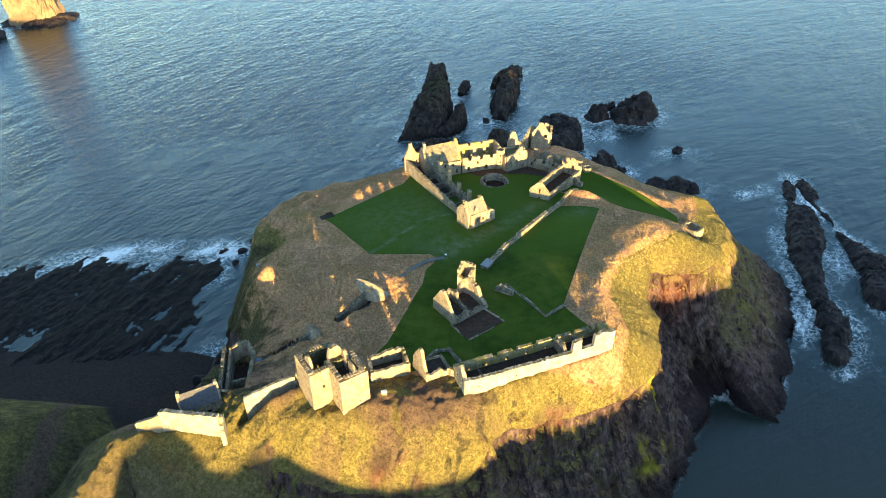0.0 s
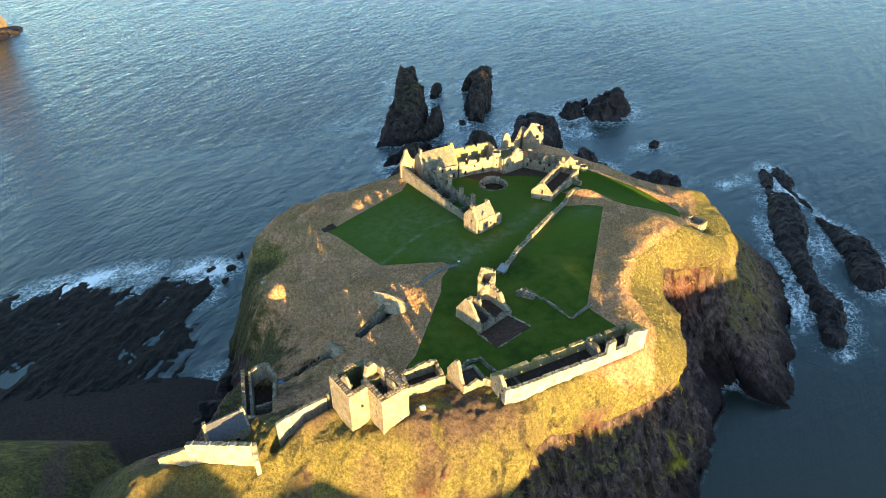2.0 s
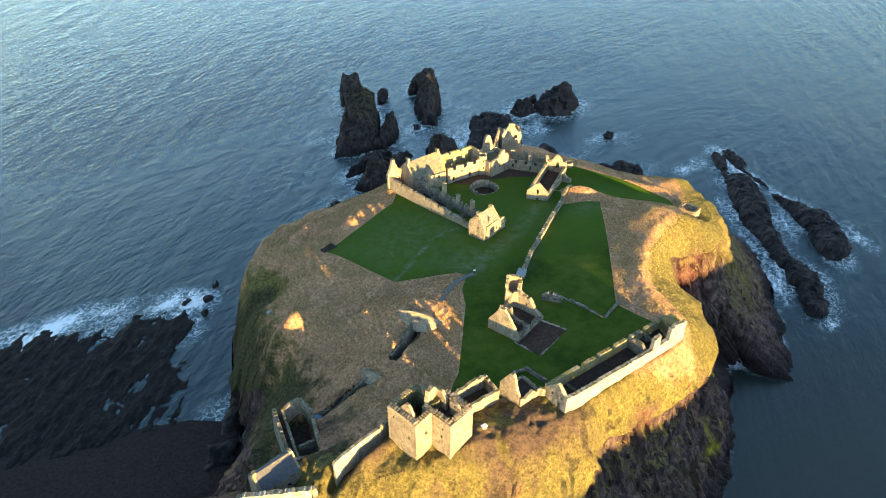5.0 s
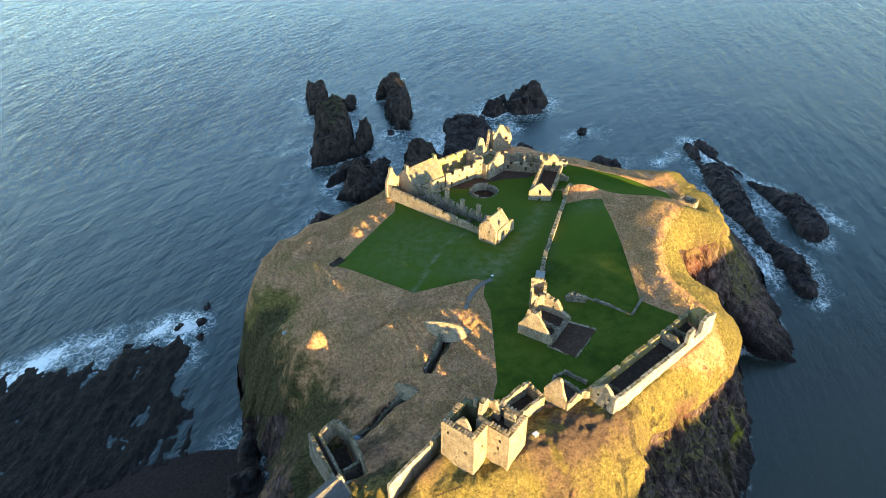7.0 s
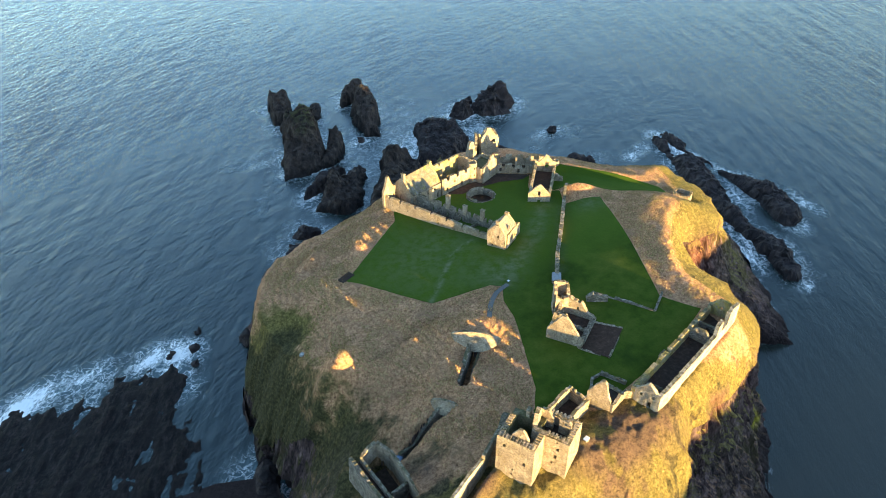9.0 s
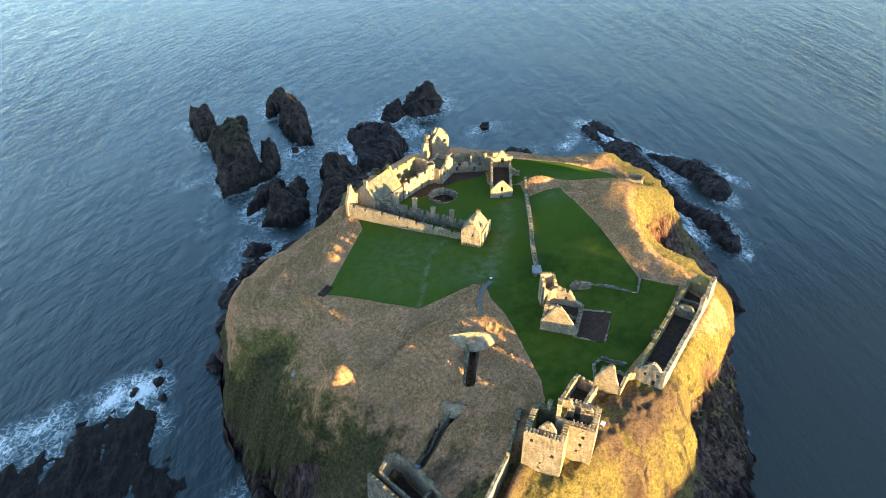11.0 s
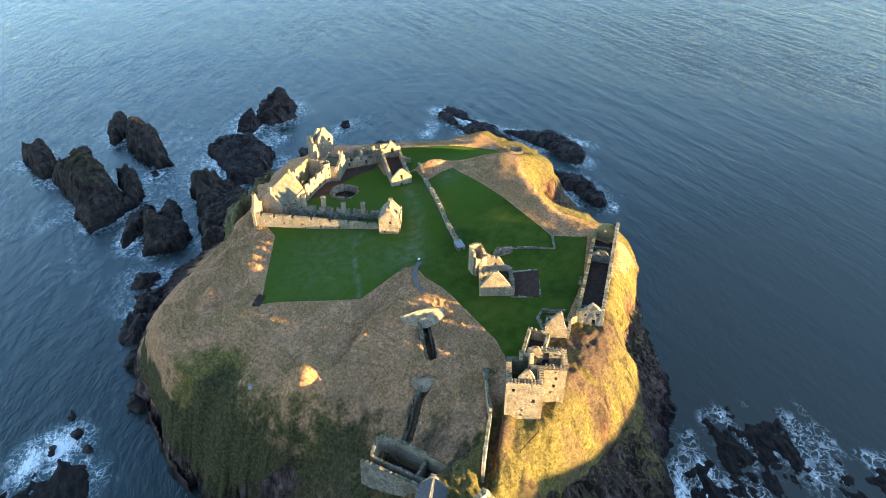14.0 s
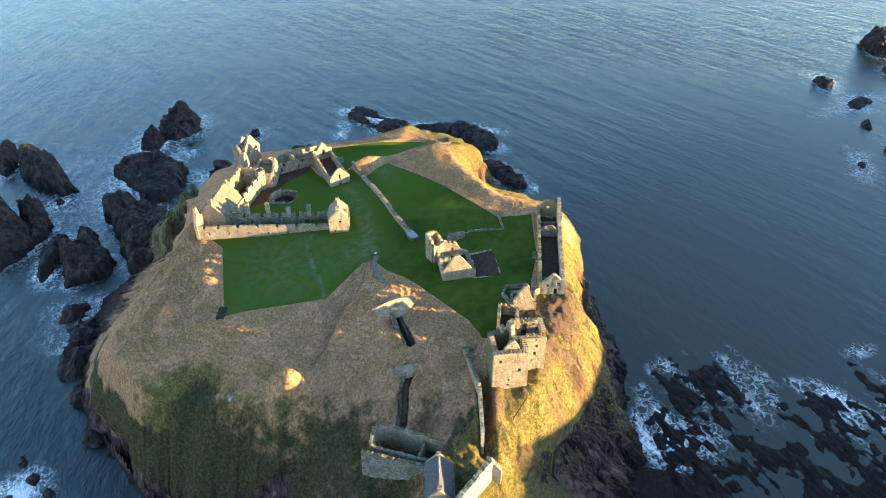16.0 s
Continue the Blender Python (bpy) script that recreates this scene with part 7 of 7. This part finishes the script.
for i in range(4):
    p, q = HC[i], HC[(i + 1) % 4]
    if i % 2:
        p, q = inset(p, q, 0.37)
    part("wall", wall_bm(p, q, HZ - 2, HZ, [(0, 3.9), (1.8, 3.4), (dist(p, q), 4.0)], 0.8, [(1.6, 2.5, 0.3, 2.0)] if i == 3 else [], 0.4, 200 + i), STONE, hut)

# --- tunnel mouths and cuttings on the western slope
def lens_front(p, q, z, up_by, down_by, out, seed):
    """A leaning rubble front between two bows: it rises towards the middle of its head and dips to the passage below."""
    d = Vector((q[0] - p[0], q[1] - p[1])).normalized()
    front = Vector((d.y, -d.x))
    if front.y > 0:
        front = -front
    bm = bmesh.new()
    cols, rows = 34, 9
    sheets = []
    for back in (0.0, 0.8):
        sheet = []
        for i in range(cols + 1):
            u = i / cols
            bow = math.sin(math.pi * u) ** 0.7
            line = []
            for j in range(rows + 1):
                v = j / rows
                o = out * bow * (1 - v) - 0.35 * v - back
                w = 0.16 * noise.noise(Vector((u * 17, v * 5, seed)))
                zz = z - down_by * bow * (1 - v) + up_by * bow * v + (0.16 * noise.noise(Vector((u * 21, seed, v))) if j == rows else 0) - 0.12 * back
                x, y = p[0] + (q[0] - p[0]) * u + front.x * (o + w), p[1] + (q[1] - p[1]) * u + front.y * (o + w)
                line.append(bm.verts.new((x, y, zz)))
            sheet.append(line)
        sheets.append(sheet)
    for k, sheet in enumerate(sheets):
        for i in range(cols):
            for j in range(rows):
                f = [sheet[i][j], sheet[i + 1][j], sheet[i + 1][j + 1], sheet[i][j + 1]]
                bm.faces.new(f if k == 0 else f[::-1])
    for i in range(cols):
        for j in (0, rows):
            bm.faces.new([sheets[0][i][j], sheets[0][i + 1][j], sheets[1][i + 1][j], sheets[1][i][j]])
    for i in (0, cols):
        for j in range(rows):
            bm.faces.new([sheets[0][i][j], sheets[0][i][j + 1], sheets[1][i][j + 1], sheets[1][i][j]])
    bmesh.ops.recalc_face_normals(bm, faces=bm.faces[:])
    return bm


def mouth(name, p, q, z, up_by, down_by, out, label, seed):
    ob = thing(name, (p[0] + q[0]) / 2, (p[1] + q[1]) / 2, z - 2, label, "archway")
    part("front", lens_front(p, q, z, up_by, down_by, out, seed), STONE, ob)
    return ob


mouth("tunnel_mouth", (-28.0, 172.2), (-16.6, 163.7), 56.9, 1.7, 3.4, 2.2, "curved stone front of a vaulted entrance passage", 211)
mouth("tunnel_mouth", (-41.8, 156.8), (-36.2, 151.6), 51.4, 1.0, 2.6, 1.5, "small mossy stone arch over the climbing path", 213)

for path_pts, zz, hh, nm in (([(-21.7, 166.3), (-30.5, 156.6)], 0, 0.4, "cutting"), ([(-24.0, 168.2), (-32.7, 158.6)], 0, 0.4, "cutting")):
    low_wall("cutting_wall", path_pts, 0.4, 1.15, "low stone side of a sunken passage", STONE_DARK, 0.2, drop=5)
low_wall("cutting_wall", [(-38.9, 154.9), (-44.1, 153.7), (-49.6, 150.7), (-54.4, 148.9)], 0.45, 0.95, "low stone side of the climbing path", STONE_DARK, 0.2, drop=4)
low_wall("cutting_wall", [(-39.5, 152.3), (-44.9, 151.1), (-50.8, 148.1), (-55.4, 146.4)], 0.45, 0.95, "low stone side of the climbing path", STONE_DARK, 0.2, drop=4)

# gravel path from the green to the tunnel
pth = bmesh.new()
PP = [(0.4, 188.4), (-2.4, 187.4), (-5.4, 185.6), (-8.4, 183.0), (-10.6, 180.2), (-12.4, 177.4), (-14.2, 174.6)]
last = None
for k in range(len(PP)):
    a, b = PP[max(0, k - 1)], PP[min(len(PP) - 1, k + 1)]
    d = Vector((b[0] - a[0], b[1] - a[1])).normalized()
    n = Vector((-d.y, d.x)) * 0.75
    z = ground_at(*PP[k]) + 0.32
    cur = [pth.verts.new((PP[k][0] + s * n.x, PP[k][1] + s * n.y, z)) for s in (-1, 0, 1)]
    if last:
        for s in range(2):
            pth.faces.new([last[s], last[s + 1], cur[s + 1], cur[s]])
    last = cur
tagged(part("path", pth, GRAVEL), "narrow pale gravel path onto the green", "path", kind="structure")
sign = thing("sign_post", 0.9, 189.0, ground_at(0.9, 189), "small white-topped information post beside the path", "sign")
bm = bmesh.new()
box(bm, (0.85, 189.0), (0.95, 189.0), ground_at(0.9, 189) - 0.3, ground_at(0.9, 189) + 1.1, 0.1)
part("post", bm, DARK_PAINT, sign)
bm = bmesh.new()
box(bm, (0.5, 188.9), (1.3, 189.1), ground_at(0.9, 189) + 1.1, ground_at(0.9, 189) + 1.2, 0.7)
part("panel", bm, WHITE_PAINT, sign, "white tilted panel")

# bench on a dark pad at the lawn's corner
bz = ground_at(-43.6, 218)
pad = thing("bench", -43.6, 218.2, bz, "dark timber bench on a black paved pad", "bench")
bm = bmesh.new()
box(bm, (-45.8, 217.2), (-41.2, 219.6), bz - 0.8, bz + 0.35, 2.6)
part("pad", bm, DARK_PAINT, pad)
bm = bmesh.new()
box(bm, (-44.0, 218.0), (-41.8, 219.1), bz + 0.75, bz + 0.85, 0.7)
part("seat", bm, EARTH, pad)
bm = bmesh.new()
box(bm, (-44.2, 218.4), (-42.0, 219.5), bz + 0.85, bz + 1.5, 0.1)
part("backrest", bm, EARTH, pad)
for qx, qy in ((-43.8, 217.8), (-43.9, 218.4), (-41.9, 218.8), (-42.0, 219.3)):
    bm = bmesh.new()
    box(bm, (qx - 0.05, qy), (qx + 0.05, qy), bz + 0.3, bz + 0.75, 0.1)
    part("leg", bm, EARTH, pad)

st = bmesh.new()
lump(st, -66.0, 196.8, ground_at(-66, 196.8) + 0.35, 0.8, 0.6, 0.7, 5)
tagged(part("boulder", st, rough_material("pale_stone", [(0.3, (0.22, 0.22, 0.21)), (0.7, (0.40, 0.40, 0.38))], 1.4, 4.0, 0.1)), "single pale boulder on the grassy slope", "boulder")

# --- gatehouse group at the foot of the climb
gh = thing("gatehouse", -60, 143, 40.4, "roofless grey gatehouse block built against the rock", "ruin")
GZ = 40.4
part("outer_wall", wall_bm((-66.2, 152.6), (-63.0, 134.6), 33, GZ, [(0, 6.8), (9, 6.6), (18.3, 7.0)], 0.9, [], 0.22, 221, batter=1.0), STONE_DARK, gh, "rough battered outer face")
part("inner_wall", wall_bm((-63.9, 151.0), (-61.0, 135.0), 38, GZ, [(0, 7.2), (3, 6.8), (16, 6.9)], 0.7, windows([5, 9, 13], 4.0, 4.8, 0.6), 0.25, 222), STONE_DARK, gh)
part("wall_walk", wall_bm((-64.9, 151.4), (-62.0, 135.2), 38, GZ, [(0, 5.6), (16.4, 5.6)], 1.3, [], 0.15, 223), EARTH, gh, "dark earth between the two walls")
part("end_wall", wall_bm((-63.6, 151.4), (-59.2, 153.0), 36, GZ, [(0, 7.0), (3.0, 8.6), (4.6, 9.2)], 0.9, [], 0.25, 224), STONE, gh)
part("end_wall", wall_bm((-58.9, 152.7), (-56.6, 149.6), 36, GZ, [(0, 9.0), (3.8, 7.4)], 0.9, [(1.4, 2.2, 0.2, 2.4)], 0.25, 225), STONE, gh)
part("inner_wall", wall_bm((-56.4, 149.4), (-55.0, 134.0), 36, GZ, [(0, 7.4), (8, 7.8), (15.4, 8.6)], 0.9, [], 0.3, 226), STONE, gh)
part("cross_wall", wall_bm((-60.6, 138.8), (-56.0, 139.6), 37, GZ, [(0, 6.0), (4.6, 6.4)], 0.7, [], 0.2, 227), STONE_DARK, gh)
part("end_wall", wall_bm((-62.6, 134.2), (-55.4, 133.4), 36, GZ, [(0, 7.0), (7.2, 8.0)], 0.9, [(3.0, 4.2, 0.2, 2.6)], 0.2, 228), STONE_DARK, gh)
part("floor", wall_bm((-60.6, 149.8), (-58.4, 135.0), 38, GZ, [(0, 1.0), (15, 1.0)], 5.2, [], 0.2, 229), EARTH, gh, "dark earth floor")

HF = 45.0
tk = thing("ticket_house", -66.6, 129.6, HF, "low house with a pitched slate roof by the gate", "house")
GA, GB, GC, GD = (-73.0, 130.4), (-63.8, 135.4), (-60.6, 129.2), (-69.8, 124.2)
part("wall", wall_bm(GA, GB, HF - 9, HF, [(0, 4.4), (10.5, 4.4)], 0.6, [(3, 4, 1.2, 2.4), (6.5, 7.5, 1.2, 2.4)], 0, 231), STONE_DARK, tk)
part("wall", wall_bm(*inset(GB, GC, 0.31), HF - 9, HF, gable(dist(GB, GC) - 0.62, 4.4, 8.0, 0.5, 0.3), 0.6, [], 0, 232), STONE, tk)
part("wall", wall_bm(GC, GD, HF - 9, HF, [(0, 4.4), (10.5, 4.4)], 0.6, [(3, 4, 1.2, 2.4)], 0, 233), STONE_DARK, tk)
part("wall", wall_bm(*inset(GD, GA, 0.31), HF - 9, HF, gable(dist(GD, GA) - 0.62, 4.4, 8.0, 0.5, 0.3), 0.6, [(3, 4, 0.2, 2.2)], 0, 234), STONE, tk)
ga, gb = inset(((GA[0] + GD[0]) / 2, (GA[1] + GD[1]) / 2), ((GB[0] + GC[0]) / 2, (GB[1] + GC[1]) / 2), 0.3)
g0, g1 = inset(GA, GB, 0.3)
g2, g3 = inset(GD, GC, 0.3)
tk_roof = part("roof", roof_bm([up(g0, HF + 4.2), up(g1, HF + 4.2), up(g2, HF + 4.2), up(g3, HF + 4.2)], up(ga, HF + 7.7), up(gb, HF + 7.7), 0.2), rough_material("dark_slates", [(0.3, (0.055, 0.052, 0.058)), (0.7, (0.12, 0.115, 0.12))], 1.6, 4.0, 0.05, 0.8), tk, "smooth grey slate roof")
ridge_cap(tk_roof, ga, gb, HF + 7.75, HF + 7.75)
glaze(tk, GA, GB, HF, [(3, 4, 1.2, 2.4), (6.5, 7.5, 1.2, 2.4)])
glaze(tk, GC, GD, HF, [(3, 4, 1.2, 2.4)])
glaze(tk, *inset(GD, GA, 0.31), HF, [(3, 4, 0.2, 2.2)])
part("chimney", stack_bm(ga[0], ga[1], HF + 7.2, HF + 9.0, 1.0, 0.7, 2.0), STONE, tk)
part("chimney", stack_bm(gb[0], gb[1], HF + 7.2, HF + 8.6, 1.0, 0.7, 2.0), STONE, tk)

cw = thing("curtain_wall", -67, 121.5, 46, "high sunlit curtain wall closing the gate", "wall")
part("wall", wall_bm((-75.6, 124.0), (-58.4, 120.0), 38, 46, [(0, 4.6), (2.0, 5.4), (10, 6.4), (17.6, 7.8)], 1.3, [], 0.15, 241), HARLING, cw)
part("pier", wall_bm((-58.0, 121.2), (-57.2, 117.4), 42, 46, [(0, 7.4), (3.9, 4.0)], 1.2, [], 0.2, 242), HARLING, cw)
part("wall", wall_bm((-75.8, 124.0), (-84.6, 126.4), 34, 42, [(0, 7.4), (3.0, 5.0), (9.1, 1.2)], 1.0, [], 0.25, 243), STONE, cw)
pw = thing("path_wall", -42, 130.4, 50, "tall pale retaining wall beside the path to the keep", "wall")
part("wall_length", wall_bm((-52.6, 124.7), (-40.2, 131.3), 45, 50, [(0, 4.6), (0.6, 5.2), (7, 6.2), (14.0, 6.9)], 0.8, [], 0.08, 261), HARLING, pw)
part("wall_length", wall_bm((-39.8, 131.6), (-30.4, 139.4), 46, 50, [(0, 6.9), (5, 5.8), (12.2, 4.6)], 0.8, [], 0.15, 262), STONE, pw)
pt = thing("portal_ruin", -28.6, 141, 53, "mossy stump of a gateway beside the keep", "ruin")
part("wall", wall_bm((-30.2, 139.4), (-27.2, 142.2), 49, 53, [(0, 1.8), (1.2, 2.9), (2.8, 2.6), (4.1, 1.4)], 1.3, [], 0.4, 251), STONE_DARK, pt)
part("wall", wall_bm((-27.2, 141.4), (-25.6, 139.6), 49, 53, [(0, 1.6), (2.4, 0.6)], 1.0, [], 0.4, 252), STONE_MOSS, pt)
bm = bmesh.new()
lump(bm, -55.2, 148.2, 44.8, 1.5, 1.2, 0.9, 3, 0.4, 2, 0.3)
tagged(part("tarpaulin", bm, BLUE_TARP), "blue-grey tarpaulin heaped beside the gatehouse", "tarpaulin")
bz = ground_at(-15.4, 124.6)
bx = thing("utility_box", -15.4, 124.6, bz, "small white-topped utility box on the grass", "box")
bm = bmesh.new()
box(bm, (-16.0, 124.4), (-14.8, 124.8), bz - 0.5, bz + 0.8, 0.9)
part("body", bm, STONE, bx)
bm = bmesh.new()
box(bm, (-16.1, 124.35), (-14.7, 124.85), bz + 0.8, bz + 0.95, 1.1)
bmesh.ops.bevel(bm, geom=bm.edges[:], offset=0.03, segments=1, affect="EDGES")
part("lid", bm, WHITE_PAINT, bx, "white lid")


# ---------------------------------------------------------------- tussocks of winter grass on the rough ground
def tussock_material():
    m, nt, b = shader("tussock_blades", 0.95, 0.1)
    g = nt.nodes.new("ShaderNodeNewGeometry")
    rnd = g.outputs["Random Per Island"]
    dry = ramp(nt, rnd, [(0.0, (0.23, 0.138, 0.062)), (0.5, (0.37, 0.230, 0.108)), (1.0, (0.52, 0.335, 0.165))])
    gold = ramp(nt, rnd, [(0.0, (0.100, 0.086, 0.022)), (0.5, (0.19, 0.158, 0.042)), (1.0, (0.33, 0.265, 0.088))])
    nt.links.new(mix(nt, attribute(nt, "green"), dry, gold), b.inputs["Base Color"])
    return m


def tussocks(count, seed):
    rng = np.random.default_rng(seed)
    x, y = rng.uniform(-76, 108, count * 3), rng.uniform(106, 268, count * 3)
    ok = (signed(x, y, BRINK) > 0.8) & (signed(x, y, LAWN_A) < -0.5) & (signed(x, y, LAWN_B) < -0.5)
    for poly in (RG, GATE_PIT, [keep_at(-0.5, -7), keep_at(15, -7), keep_at(15, 10), keep_at(-0.5, 10)], [(-21, 129), (2, 129), (1, 139), (-21, 139)],
                 [(-76, 131), (-62, 138), (-56, 120), (-74, 121)], HC):
        ok &= signed(x, y, list(poly)) < -0.6
    for pts, _, half in CUTTINGS:
        ok &= to_outline(x, y, pts, False)[0] > half + 0.9
    ok &= (y > 139) | (x > 50) | (rng.uniform(0, 1, x.size) < 0.15)
    ok &= fbm(x, y, 5, 3, 401) + rng.uniform(-0.35, 0.35, x.size) > -0.12
    x, y = x[ok][:count], y[ok][:count]
    i = np.clip(np.searchsorted(gx[:, 0], x), 1, gx.shape[0] - 1)
    j = np.clip(np.searchsorted(gy[0], y), 1, gy.shape[1] - 1)
    z = np.minimum(gz[i, j], gz[i - 1, j - 1]) - 0.05
    got = masks(x, y, z, np.zeros(x.shape))
    some = (got["bare"] < 0.35) & (got["lush"] < 0.4)
    x, y, z = x[some], y[some], z[some]
    mask = got["green"][some] + 0.5 * fbm(x, y, 6, 3, 403)
    n = x.size
    h, w = rng.uniform(0.28, 0.60, n) * (1 - 0.4 * np.clip(mask, 0, 1)), rng.uniform(0.16, 0.34, n)
    lean = rng.uniform(-0.25, 0.25, (n, 2)) + np.array([-0.12, 0.15])
    a0 = rng.uniform(0, 2 * math.pi, n)
    verts = np.zeros((n, 5, 3))
    for k in range(4):
        a = a0 + k * math.pi / 2
        verts[:, k] = np.stack([x + w * np.cos(a), y + w * np.sin(a), z], 1)
    verts[:, 4] = np.stack([x + lean[:, 0], y + lean[:, 1], z + h], 1)
    base = (np.arange(n) * 5)[:, None, None]
    faces = (base + np.array([[0, 1, 4], [1, 2, 4], [2, 3, 4], [3, 0, 4]])[None]).reshape(-1, 3)
    me = bpy.data.meshes.new("tussock_grass")
    me.from_pydata(verts.reshape(-1, 3).tolist(), [], faces.tolist())
    at = me.attributes.new("green", "FLOAT", "POINT")
    at.data.foreach_set("value", np.repeat(np.clip(mask * 1.3, 0, 1), 5).astype(np.float32))
    me.materials.append(tussock_material())
    return tagged(new("tussock_grass", me), "tufts of dry winter grass on the rough ground", "grass", kind="stuff")


tussocks(64000, 17)
